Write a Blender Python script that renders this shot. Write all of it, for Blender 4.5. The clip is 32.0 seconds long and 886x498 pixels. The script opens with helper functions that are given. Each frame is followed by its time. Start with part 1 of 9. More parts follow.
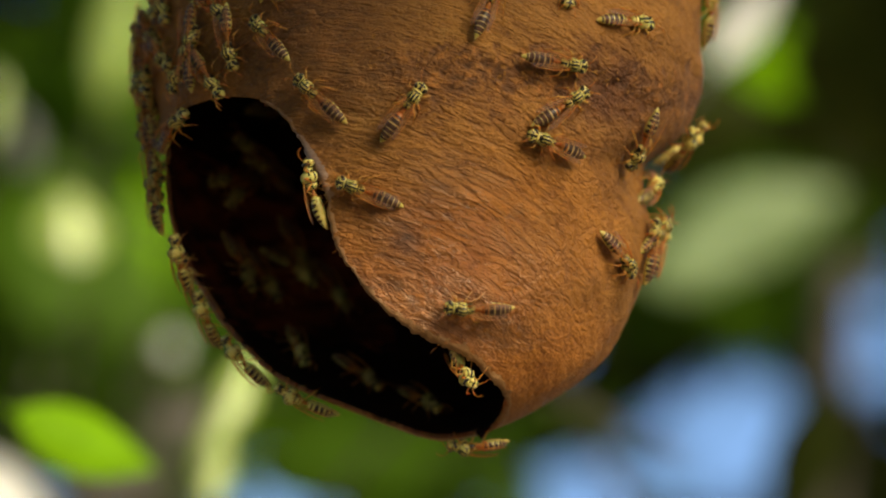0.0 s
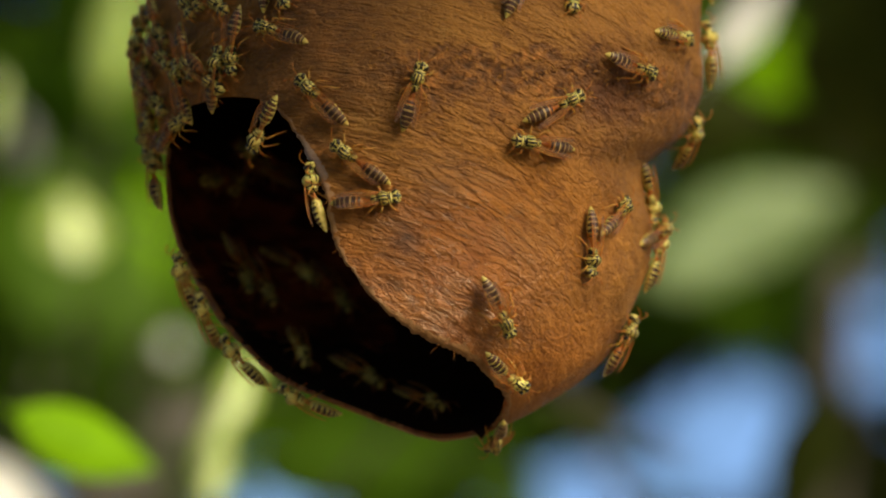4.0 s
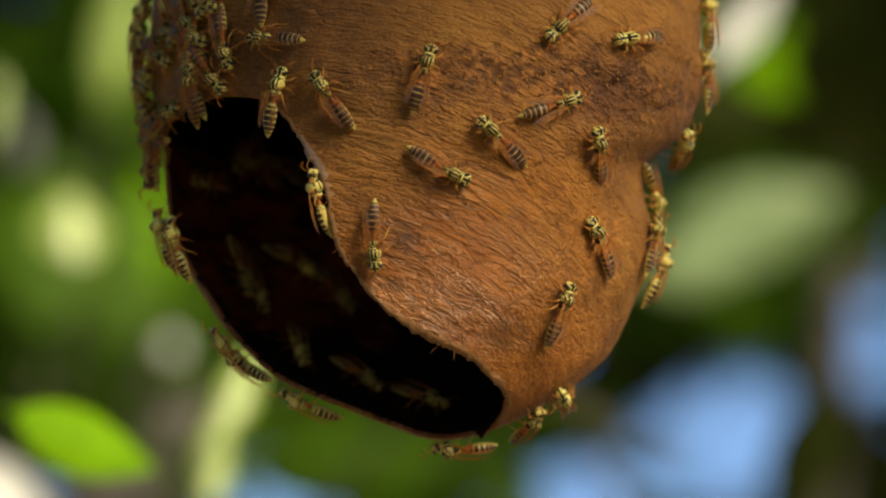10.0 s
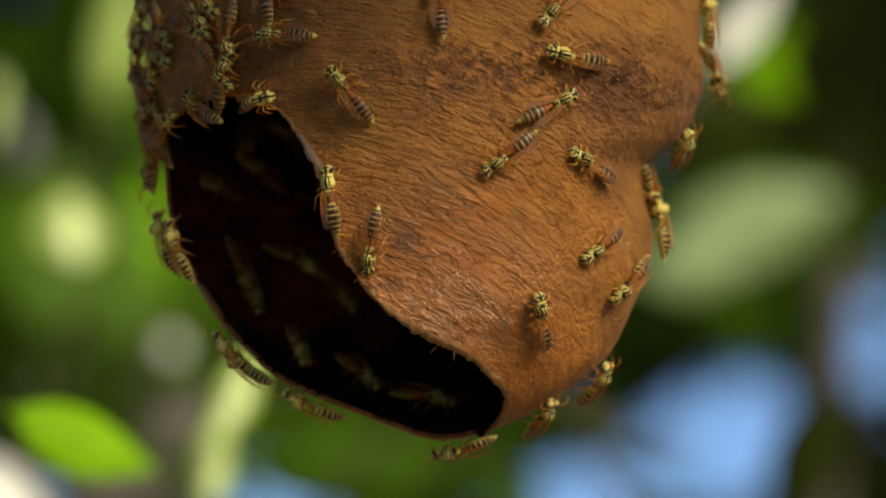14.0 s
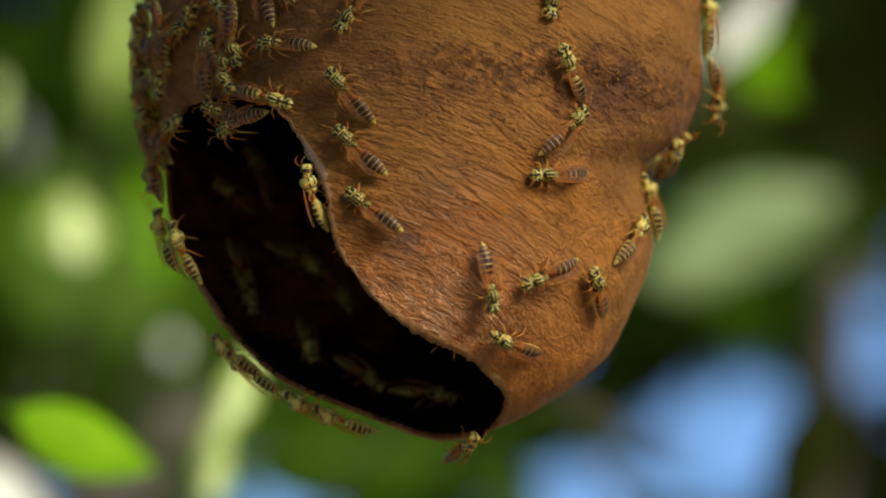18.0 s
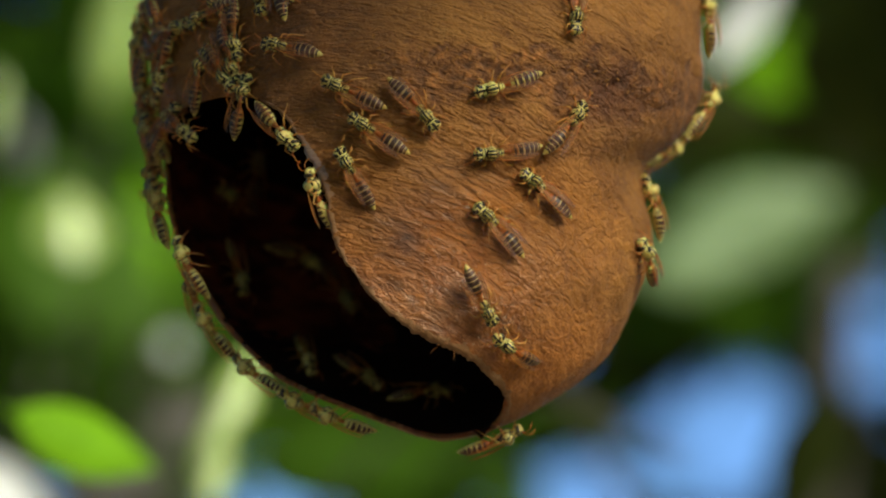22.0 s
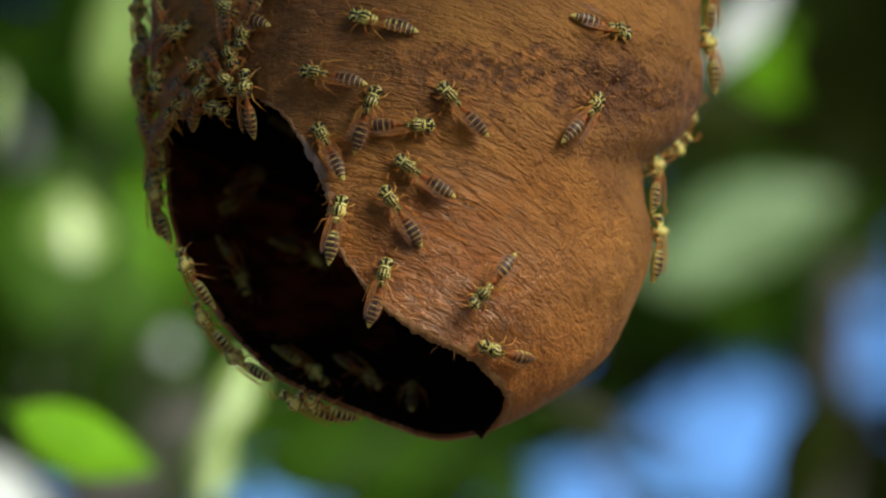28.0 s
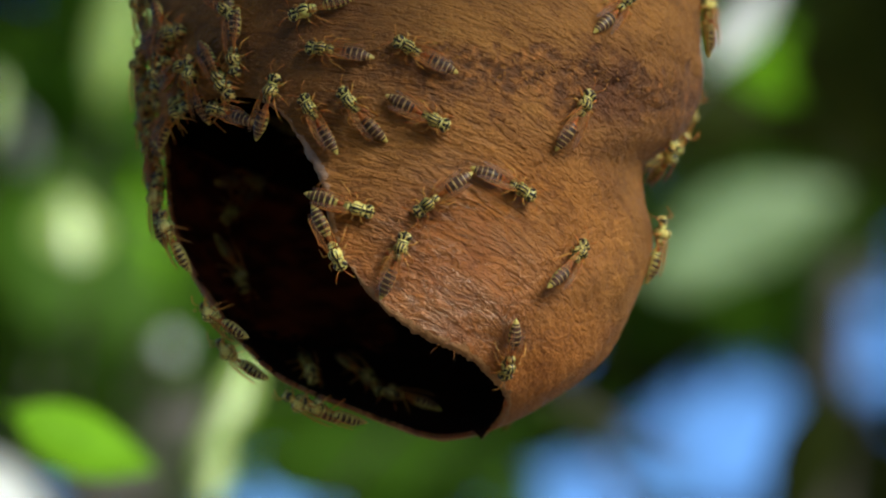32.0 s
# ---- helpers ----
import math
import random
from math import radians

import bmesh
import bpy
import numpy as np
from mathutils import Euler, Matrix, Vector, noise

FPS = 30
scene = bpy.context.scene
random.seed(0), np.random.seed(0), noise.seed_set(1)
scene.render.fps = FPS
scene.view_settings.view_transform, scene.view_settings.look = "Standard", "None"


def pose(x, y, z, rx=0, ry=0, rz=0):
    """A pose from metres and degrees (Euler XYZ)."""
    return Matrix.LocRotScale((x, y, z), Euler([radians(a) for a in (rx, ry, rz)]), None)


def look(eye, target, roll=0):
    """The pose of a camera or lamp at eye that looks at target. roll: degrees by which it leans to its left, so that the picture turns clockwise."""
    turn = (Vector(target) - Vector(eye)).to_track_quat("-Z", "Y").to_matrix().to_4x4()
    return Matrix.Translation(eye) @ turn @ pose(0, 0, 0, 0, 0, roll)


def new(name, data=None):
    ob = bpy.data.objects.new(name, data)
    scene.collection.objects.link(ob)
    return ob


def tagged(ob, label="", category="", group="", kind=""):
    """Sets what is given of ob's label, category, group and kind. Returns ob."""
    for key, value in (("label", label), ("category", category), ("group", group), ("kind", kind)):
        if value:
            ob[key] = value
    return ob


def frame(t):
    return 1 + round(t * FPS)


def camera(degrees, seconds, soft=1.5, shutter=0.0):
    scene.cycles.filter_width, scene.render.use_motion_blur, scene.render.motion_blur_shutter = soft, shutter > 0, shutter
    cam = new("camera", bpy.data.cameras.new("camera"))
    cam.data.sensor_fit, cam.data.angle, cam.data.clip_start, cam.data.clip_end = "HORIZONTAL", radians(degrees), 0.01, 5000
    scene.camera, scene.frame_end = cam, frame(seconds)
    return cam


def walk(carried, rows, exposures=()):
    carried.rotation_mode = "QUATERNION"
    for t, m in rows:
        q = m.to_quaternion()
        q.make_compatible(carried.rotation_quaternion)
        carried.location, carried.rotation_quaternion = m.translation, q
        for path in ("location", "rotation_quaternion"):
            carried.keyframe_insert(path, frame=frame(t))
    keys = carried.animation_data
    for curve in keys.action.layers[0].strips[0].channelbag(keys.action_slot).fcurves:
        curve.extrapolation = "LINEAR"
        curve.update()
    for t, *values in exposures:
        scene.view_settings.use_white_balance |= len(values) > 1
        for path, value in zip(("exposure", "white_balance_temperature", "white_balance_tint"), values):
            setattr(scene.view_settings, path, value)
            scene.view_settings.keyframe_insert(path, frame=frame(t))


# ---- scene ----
# ---- the viewpoint: a long lens on a tripod, tilted up at a nest that hangs at head height
TILT = 15.0
EYE = Vector((0, 0, 1.62))
VIEW = Matrix.Translation(EYE) @ pose(0, 0, 0, TILT)      # x right, y away from the viewer, z up across the line of sight
NEST = VIEW @ Matrix.Translation((0, 1, 0))               # the nest's own space, one metre away
cam = camera(9.858, 32.0, soft=2.15)
cam.data.dof.use_dof = True
cam.data.dof.focus_distance = 0.962
cam.data.dof.aperture_fstop = 10.5
STAND = VIEW @ pose(0, 0, 0, 90)
walk(cam, [(0.0, STAND), (32.0, STAND)],
     exposures=[(0.0, 0.11, 6750, 10.6), (9.0, 0.10, 6800, 10.8), (16.0, 0.08, 6400, 9), (20.0, 0.06, 5950, 7.2), (25.0, 0.05, 5550, 6.4), (29.0, 0.06, 5350, 7.2), (32.0, 0.07, 5300, 7.4)])

# ---- world, sun
SUN = Vector((0.575, -0.645, 0.50)).normalized()
world = bpy.data.worlds.new("sky")
scene.world = world
world.use_nodes = True
wn = world.node_tree
sky = wn.nodes.new("ShaderNodeTexSky")
sky.sky_type = "NISHITA"
sky.sun_disc = False
sky.dust_density, sky.ozone_density, sky.altitude = 0.05, 4.5, 1600
sky.sun_elevation = math.asin(SUN.z)
sky.sun_rotation = math.atan2(SUN.x, SUN.y)
wn.nodes["Background"].inputs["Strength"].default_value = 0.15
wn.links.new(sky.outputs[0], wn.nodes["Background"].inputs["Color"])
sun = new("sun", bpy.data.lights.new("sun", "SUN"))
sun.data.energy, sun.data.angle, sun.data.color = 5.0, radians(29.0), (1.0, 0.86, 0.60)
sun.matrix_world = look(SUN * 30, (0, 0, 0))


# ---- materials
def material(name, rough=0.6, colour=(0.5, 0.5, 0.5)):
    m = bpy.data.materials.new(name)
    m.use_nodes = True
    b = m.node_tree.nodes["Principled BSDF"]
    b.inputs["Roughness"].default_value = rough
    b.inputs["Base Color"].default_value = (*colour, 1)
    return m, m.node_tree, b


def node(t, kind, **values):
    n = t.nodes.new(kind)
    for k, v in values.items():
        n.inputs[k.replace("_", " ")].default_value = v
    return n


def ramp(t, source, stops):
    n = t.nodes.new("ShaderNodeValToRGB")
    e = n.color_ramp.elements
    while len(e) < len(stops):
        e.new(0.5)
    for el, (p, c) in zip(e, stops):
        el.position, el.color = p, (*c, 1)
    t.links.new(source, n.inputs[0])
    return n.outputs[0]


def mixed(t, kind, fac, a, b):
    n = t.nodes.new("ShaderNodeMix")
    n.data_type, n.blend_type = "RGBA", kind
    for socket, v in ((n.inputs[0], fac), (n.inputs[6], a), (n.inputs[7], b)):
        if isinstance(v, (int, float)):
            socket.default_value = v
        elif isinstance(v, tuple):
            socket.default_value = (*v, 1)
        else:
            t.links.new(v, socket)
    return n.outputs[2]


def bump(t, b, height, strength, distance):
    n = node(t, "ShaderNodeBump", Strength=strength, Distance=distance)
    t.links.new(height, n.inputs["Height"])
    t.links.new(n.outputs[0], b.inputs["Normal"])
    return n


def scaled(t, scale, turn=(0, 0, 0), out="Object"):
    c = t.nodes.new("ShaderNodeTexCoord")
    m = node(t, "ShaderNodeMapping", Scale=scale, Rotation=[radians(a) for a in turn])
    t.links.new(c.outputs[out], m.inputs[0])
    return m.outputs[0]


def grain(t, where, scale, detail=4.0, rough=0.6):
    n = node(t, "ShaderNodeTexNoise", Scale=scale, Detail=detail, Roughness=rough)
    t.links.new(where, n.inputs["Vector"])
    return n.outputs["Fac"]


def along_fibres(t, stretch):
    """Coordinates along, through and across the layers of paper, which were laid in arcs round a place low on the west side."""
    c = t.nodes.new("ShaderNodeTexCoord")
    q = t.nodes.new("ShaderNodeSeparateXYZ")
    t.links.new(c.outputs["Object"], q.inputs[0])

    def sum_of(kind, a, b):
        n = t.nodes.new("ShaderNodeMath")
        n.operation = kind
        for k, v in enumerate((a, b)):
            if isinstance(v, (int, float)):
                n.inputs[k].default_value = v
            else:
                t.links.new(v, n.inputs[k])
        return n.outputs[0]
    dx, dz = sum_of("ADD", q.outputs[0], 0.030), sum_of("ADD", q.outputs[2], 0.060)
    far = sum_of("POWER", sum_of("ADD", sum_of("MULTIPLY", dx, dx), sum_of("MULTIPLY", dz, dz)), 0.5)
    turn = sum_of("MULTIPLY", sum_of("ARCTAN2", dz, dx), 0.075 / stretch)
    j = t.nodes.new("ShaderNodeCombineXYZ")
    t.links.new(turn, j.inputs[0])
    t.links.new(sum_of("MULTIPLY", q.outputs[1], 0.6), j.inputs[1])
    t.links.new(far, j.inputs[2])
    return j.outputs[0]


def stain(t, centre, size, rough):
    """A round mark with a ragged edge."""
    c = t.nodes.new("ShaderNodeTexCoord")
    d = t.nodes.new("ShaderNodeVectorMath")
    d.operation = "DISTANCE"
    t.links.new(c.outputs["Object"], d.inputs[0])
    d.inputs[1].default_value = centre
    m = t.nodes.new("ShaderNodeMapRange")
    m.inputs["From Min"].default_value, m.inputs["From Max"].default_value = size * 1.5, size * 0.35
    m.inputs["To Min"].default_value, m.inputs["To Max"].default_value = -0.35, 0.85
    m.clamp = False
    t.links.new(d.outputs["Value"], m.inputs["Value"])
    a = t.nodes.new("ShaderNodeMath")
    a.operation, a.use_clamp = "ADD", True
    r = t.nodes.new("ShaderNodeMath")
    r.operation, r.inputs[1].default_value, r.inputs[2].default_value = "MULTIPLY_ADD", 1.6, -0.8
    t.links.new(rough, r.inputs[0])
    t.links.new(m.outputs[0], a.inputs[0])
    t.links.new(r.outputs[0], a.inputs[1])
    k = t.nodes.new("ShaderNodeMath")
    k.operation, k.use_clamp, k.inputs[1].default_value = "MULTIPLY", True, 0.8
    t.links.new(a.outputs[0], k.inputs[0])
    return k.outputs[0]


def sums(t, kind, a, b, c=None, clamp=False):
    """One step of arithmetic on node outputs or numbers."""
    n = t.nodes.new("ShaderNodeMath")
    n.operation, n.use_clamp = kind, clamp
    for k, v in enumerate((a, b) if c is None else (a, b, c)):
        if isinstance(v, (int, float)):
            n.inputs[k].default_value = v
        else:
            t.links.new(v, n.inputs[k])
    return n.outputs[0]


def ridges(t, where, scale, detail, warp):
    """Thin branching furrows: 0 in a furrow, 1 on the ridge between two."""
    n = node(t, "ShaderNodeTexNoise", Scale=scale, Detail=detail, Roughness=0.55, Distortion=warp)
    t.links.new(where, n.inputs["Vector"])
    return sums(t, "MULTIPLY", sums(t, "ABSOLUTE", sums(t, "SUBTRACT", n.outputs["Fac"], 0.5), 0.0), 7.0, clamp=True)


def torn_band(t, rough):
    """How far a place lies in the torn, pitted band under the older upper layer: a height range with a ragged edge."""
    c = t.nodes.new("ShaderNodeTexCoord")
    q = t.nodes.new("ShaderNodeSeparateXYZ")
    t.links.new(c.outputs["Object"], q.inputs[0])
    height = sums(t, "MULTIPLY_ADD", sums(t, "SUBTRACT", rough, 0.5), 0.022, q.outputs[2])
    # the band sinks a little and widens towards the east
    height = sums(t, "MULTIPLY_ADD", sums(t, "MAXIMUM", q.outputs[0], 0.0), 0.13, height)
    low = sums(t, "MULTIPLY", sums(t, "SUBTRACT", height, 0.0265), 190.0, clamp=True)
    high = sums(t, "MULTIPLY", sums(t, "SUBTRACT", 0.0400, height), 420.0, clamp=True)
    side = sums(t, "MULTIPLY", sums(t, "ADD", q.outputs[0], 0.020), 60.0, clamp=True)
    return sums(t, "MULTIPLY", sums(t, "MULTIPLY", low, high), side)


def paper_material():
    m, t, b = material("chewed_wood_paper", 0.45)
    plain = scaled(t, (1, 1, 1))
    wide = grain(t, scaled(t, (1, 1, 1.3)), 22, 3, 0.55)
    blotch = grain(t, scaled(t, (1, 1, 1.4), (0, 15, 0)), 60, 6, 0.68)
    layer = grain(t, along_fibres(t, 2.0), 120, 5, 0.62)
    fibre = grain(t, along_fibres(t, 4.5), 1300, 4, 0.62)
    crease = ridges(t, along_fibres(t, 3.4), 290, 6.0, 0.5)
    fine = ridges(t, along_fibres(t, 4.0), 1000, 4.0, 0.25)
    speck = grain(t, plain, 1700, 3, 0.6)
    pit = grain(t, plain, 430, 4, 0.6)
    clump = grain(t, plain, 150, 3, 0.6)
    band = torn_band(t, clump)
    c = ramp(t, layer, [(0.25, (0.200, 0.078, 0.012)), (0.45, (0.272, 0.113, 0.018)), (0.58, (0.330, 0.139, 0.022)), (0.76, (0.42, 0.190, 0.036))])
    # the newest paper, near the mouth, is the most orange
    c = mixed(t, "MIX", stain(t, (-0.002, -0.045, -0.018), 0.040, wide), c, ramp(t, layer, [(0.3, (0.240, 0.067, 0.007)), (0.7, (0.425, 0.135, 0.013))]))
    c = mixed(t, "MIX", ramp(t, blotch, [(0.60, (0, 0, 0)), (0.76, (0.55, 0.55, 0.55))]), c, (0.135, 0.062, 0.022))
    c = mixed(t, "MIX", ramp(t, blotch, [(0.26, (0.5, 0.5, 0.5)), (0.40, (0, 0, 0))]), c, (0.40, 0.215, 0.055))
    c = mixed(t, "MIX", sums(t, "MULTIPLY", stain(t, (-0.010, -0.045, -0.004), 0.018, wide), 0.55), c, ramp(t, layer, [(0.3, (0.20, 0.050, 0.007)), (0.7, (0.40, 0.120, 0.018))]))
    c = mixed(t, "MIX", sums(t, "MULTIPLY", stain(t, (0.020, -0.028, -0.026), 0.019, wide), 0.9), c, ramp(t, fibre, [(0.35, (0.33, 0.088, 0.010)), (0.65, (0.52, 0.185, 0.024))]))
    # torn pulp: dark pits, raw orange crumbs
    pits = sums(t, "MULTIPLY", band, sums(t, "MULTIPLY", sums(t, "SUBTRACT", pit, 0.44), 7.0, clamp=True))
    c = mixed(t, "MIX", sums(t, "MULTIPLY", band, 0.45), c, (0.235, 0.085, 0.022))
    c = mixed(t, "MIX", sums(t, "MULTIPLY", pits, 0.72), c, (0.085, 0.030, 0.012))
    crumbs = sums(t, "MULTIPLY", band, sums(t, "MULTIPLY", sums(t, "SUBTRACT", 0.43, pit), 9.0, clamp=True))
    c = mixed(t, "MIX", sums(t, "MULTIPLY", crumbs, 0.7), c, (0.50, 0.180, 0.036))
    # old paper, darkened where the crowd sits
    c = mixed(t, "MIX", stain(t, (-0.027, -0.036, 0.040), 0.025, blotch), c, ramp(t, clump, [(0.38, (0.095, 0.036, 0.009)), (0.66, (0.24, 0.092, 0.021))]))
    # shade in the hollow under the outer layer, painted in as a dark red-brown mark
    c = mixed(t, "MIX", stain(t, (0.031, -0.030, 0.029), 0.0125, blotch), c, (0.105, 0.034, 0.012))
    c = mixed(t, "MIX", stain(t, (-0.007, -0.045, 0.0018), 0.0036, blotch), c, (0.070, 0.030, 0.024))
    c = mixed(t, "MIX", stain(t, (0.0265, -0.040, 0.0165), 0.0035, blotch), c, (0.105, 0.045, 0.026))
    # the small pit's shade, painted as a near-black dot
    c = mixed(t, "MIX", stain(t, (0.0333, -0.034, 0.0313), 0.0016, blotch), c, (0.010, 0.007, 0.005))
    # the furrows are darker
    patch = ramp(t, blotch, [(0.40, (0.25, 0.25, 0.25)), (0.58, (1, 1, 1))])
    furrow = sums(t, "MULTIPLY", sums(t, "SUBTRACT", 1.0, sums(t, "MULTIPLY", crease, 3.2, clamp=True)), patch)
    c = mixed(t, "MULTIPLY", sums(t, "MULTIPLY", furrow, 0.58), c, (0.42, 0.33, 0.28))
    c = mixed(t, "OVERLAY", 0.22, c, ramp(t, fibre, [(0.3, (0.25, 0.22, 0.2)), (0.7, (0.78, 0.76, 0.73))]))
    c = mixed(t, "OVERLAY", 0.32, c, ramp(t, speck, [(0.3, (0.2, 0.2, 0.2)), (0.7, (0.8, 0.8, 0.8))]))
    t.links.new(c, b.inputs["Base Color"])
    # most wrinkled where the newest paper was pulled tight
    tight = stain(t, (-0.005, -0.045, 0.000), 0.030, wide)
    where = t.nodes.new("ShaderNodeSeparateXYZ")
    t.links.new(plain, where.inputs[0])
    upper = sums(t, "MULTIPLY", sums(t, "ADD", where.outputs[2], 0.004), 90.0, clamp=True)
    furrowed = sums(t, "MULTIPLY_ADD", upper, 0.16, sums(t, "MULTIPLY_ADD", tight, 0.58, 0.16))
    h = sums(t, "MULTIPLY", sums(t, "POWER", crease, 0.6), furrowed)
    h = sums(t, "ADD", sums(t, "MULTIPLY", fine, sums(t, "MULTIPLY_ADD", upper, 0.14, sums(t, "MULTIPLY_ADD", tight, 0.20, 0.10))), h)
    h = sums(t, "MULTIPLY_ADD", fibre, 0.26, h)
    h = sums(t, "MULTIPLY_ADD", speck, 0.36, h)
    h = sums(t, "MULTIPLY_ADD", pits, -0.36, h)
    bump(t, b, h, 0.90, 0.0015)
    # the youngest paper has a sheen
    t.links.new(ramp(t, stain(t, (0.004, -0.045, -0.005), 0.024, wide), [(0.0, (0.60, 0.60, 0.60)), (0.7, (0.23, 0.23, 0.23))]), b.inputs["Roughness"])
    t.links.new(ramp(t, stain(t, (0.004, -0.045, -0.003), 0.019, blotch), [(0.0, (0.42, 0.42, 0.42)), (0.7, (1.0, 1.0, 1.0))]), b.inputs["Specular IOR Level"])
    b.inputs["Specular Tint"].default_value = (1.0, 0.85, 0.70, 1)
    b.inputs["IOR"].default_value = 1.62
    return m


PAPER = paper_material()
LIP, lt, lb = material("pale_lip_paper", 0.55)
lt.links.new(ramp(lt, grain(lt, along_fibres(lt, 2.0), 500, 4), [(0.3, (0.17, 0.070, 0.018)), (0.7, (0.33, 0.165, 0.058))]), lb.inputs["Base Color"])
# worn grey and shiny where the wasps climb out, at the top of the mouth
worn = stain(lt, (-0.025, -0.034, 0.016), 0.011, grain(lt, scaled(lt, (1, 1, 1)), 300, 4))
lt.links.new(mixed(lt, "MIX", worn, lb.inputs["Base Color"].links[0].from_socket, (0.19, 0.150, 0.135)), lb.inputs["Base Color"])
lt.links.new(ramp(lt, worn, [(0.0, (0.55, 0.55, 0.55)), (0.8, (0.28, 0.28, 0.28))]), lb.inputs["Roughness"])
bump(lt, lb, grain(lt, along_fibres(lt, 2.0), 900, 4), 0.6, 0.0008)
# near-black: the shade inside the nest is put into this colour
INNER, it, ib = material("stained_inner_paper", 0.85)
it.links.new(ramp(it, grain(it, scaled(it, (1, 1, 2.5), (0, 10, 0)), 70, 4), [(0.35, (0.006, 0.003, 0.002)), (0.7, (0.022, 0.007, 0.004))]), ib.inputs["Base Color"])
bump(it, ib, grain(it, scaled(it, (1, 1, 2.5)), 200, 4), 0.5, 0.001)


RIM, rt, rb = material("cut_paper_edge", 0.6)
rt.links.new(ramp(rt, grain(rt, scaled(rt, (1, 1, 1)), 400, 4), [(0.3, (0.12, 0.036, 0.009)), (0.7, (0.26, 0.095, 0.024))]), rb.inputs["Base Color"])
rb.inputs["Subsurface Weight"].default_value, rb.inputs["Subsurface Scale"].default_value = 0.5, 0.0015
# the faint light on the west wall is put into this lighter red-brown
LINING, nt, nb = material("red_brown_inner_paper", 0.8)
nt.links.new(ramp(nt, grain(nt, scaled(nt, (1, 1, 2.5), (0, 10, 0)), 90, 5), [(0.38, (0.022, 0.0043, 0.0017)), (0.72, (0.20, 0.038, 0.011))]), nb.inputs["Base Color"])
nb.inputs["Specular IOR Level"].default_value = ib.inputs["Specular IOR Level"].default_value = 0.12
bump(nt, nb, grain(nt, scaled(nt, (1, 1, 2.5)), 300, 4), 0.5, 0.001)


def leaf_material(name, colour, clear=0.35, rough=0.55, gloss=0.15):
    m, t, b = material(name, rough, colour)
    b.inputs["Specular IOR Level"].default_value = gloss
    v = grain(t, scaled(t, (1, 1, 1)), 60, 4)
    c = mixed(t, "MULTIPLY", 0.6, colour, ramp(t, v, [(0.3, (0.5, 0.5, 0.5)), (0.7, (1, 1, 1))]))
    t.links.new(c, b.inputs["Base Color"])
    tr = t.nodes.new("ShaderNodeBsdfTranslucent")
    t.links.new(c, tr.inputs["Color"])
    mix = node(t, "ShaderNodeMixShader", Fac=clear)
    t.links.new(b.outputs[0], mix.inputs[1])
    t.links.new(tr.outputs[0], mix.inputs[2])
    t.links.new(mix.outputs[0], t.nodes["Material Output"].inputs["Surface"])
    return m


LEAF = leaf_material("leaf_green", (0.095, 0.205, 0.008), 0.45)
# a darker copy of the leaf green: deep shade put into the colour
LEAF_SHADED = leaf_material("leaf_dark", (0.046, 0.062, 0.007), 0.3)
# the pale and white leaves hold their sunlit brightness in the base colour
LEAF_SUNLIT = leaf_material("leaf_pale", (0.48, 0.66, 0.15), 0.25, 0.2, 0.8)
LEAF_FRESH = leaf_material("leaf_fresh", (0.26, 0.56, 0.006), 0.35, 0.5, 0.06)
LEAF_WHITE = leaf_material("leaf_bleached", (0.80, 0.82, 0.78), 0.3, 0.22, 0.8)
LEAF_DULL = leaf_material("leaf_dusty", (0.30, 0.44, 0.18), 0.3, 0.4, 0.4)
LEAF_DRY = leaf_material("leaf_dry", (0.14, 0.13, 0.105), 0.3)
BARK, bt, bb = material("bark", 0.85)
bt.links.new(ramp(bt, grain(bt, scaled(bt, (1, 1, 0.25)), 60), [(0.3, (0.035, 0.028, 0.022)), (0.7, (0.13, 0.11, 0.09))]), bb.inputs["Base Color"])
bump(bt, bb, grain(bt, scaled(bt, (1, 1, 0.25)), 60), 0.6, 0.004)


def mark_material(name, pale, dark, scale, low, high, rough=0.45, clear=0.0):
    """Pale chitin with dark marks of its own."""
    m, t, b = material(name, rough)
    n = grain(t, scaled(t, (1, 1, 1)), scale, 1.5, 0.5)
    t.links.new(ramp(t, n, [(low, dark), (high, pale)]), b.inputs["Base Color"])
    b.inputs["Specular IOR Level"].default_value = 0.3
    b.inputs["Subsurface Weight"].default_value, b.inputs["Subsurface Scale"].default_value = clear, 0.0012
    return m


BLACK = mark_material("black_chitin", (0.030, 0.022, 0.012), (0.012, 0.009, 0.006), 900, 0.4, 0.6, 0.38)
LEMON = mark_material("lemon_chitin", (0.60, 0.50, 0.14), (0.44, 0.33, 0.065), 900, 0.3, 0.6, clear=0.15)
# real yellow undersides, and the golden light on wasps at the nest's edges
YELLOW = mark_material("plain_yellow_chitin", (0.70, 0.61, 0.17), (0.46, 0.33, 0.06), 1500, 0.36, 0.44, clear=0.15)
PALE = mark_material("pale_band", (0.52, 0.385, 0.17), (0.40, 0.26, 0.085), 500, 0.3, 0.7, clear=0.1)
DARK = mark_material("dark_band", (0.085, 0.036, 0.020), (0.024, 0.012, 0.008), 500, 0.3, 0.7, 0.4)
AMBER = mark_material("amber_chitin", (0.50, 0.19, 0.026), (0.28, 0.08, 0.012), 500, 0.3, 0.7, clear=0.35)
LEG = mark_material("leg_chitin", (0.52, 0.26, 0.045), (0.32, 0.12, 0.022), 420, 0.4, 0.6, clear=0.35)
EYE_BLACK, _, _ = material("eye_black", 0.3, (0.030, 0.020, 0.010))
WING, wt, wb = material("wing_membrane", 0.45, (0.30, 0.13, 0.05))
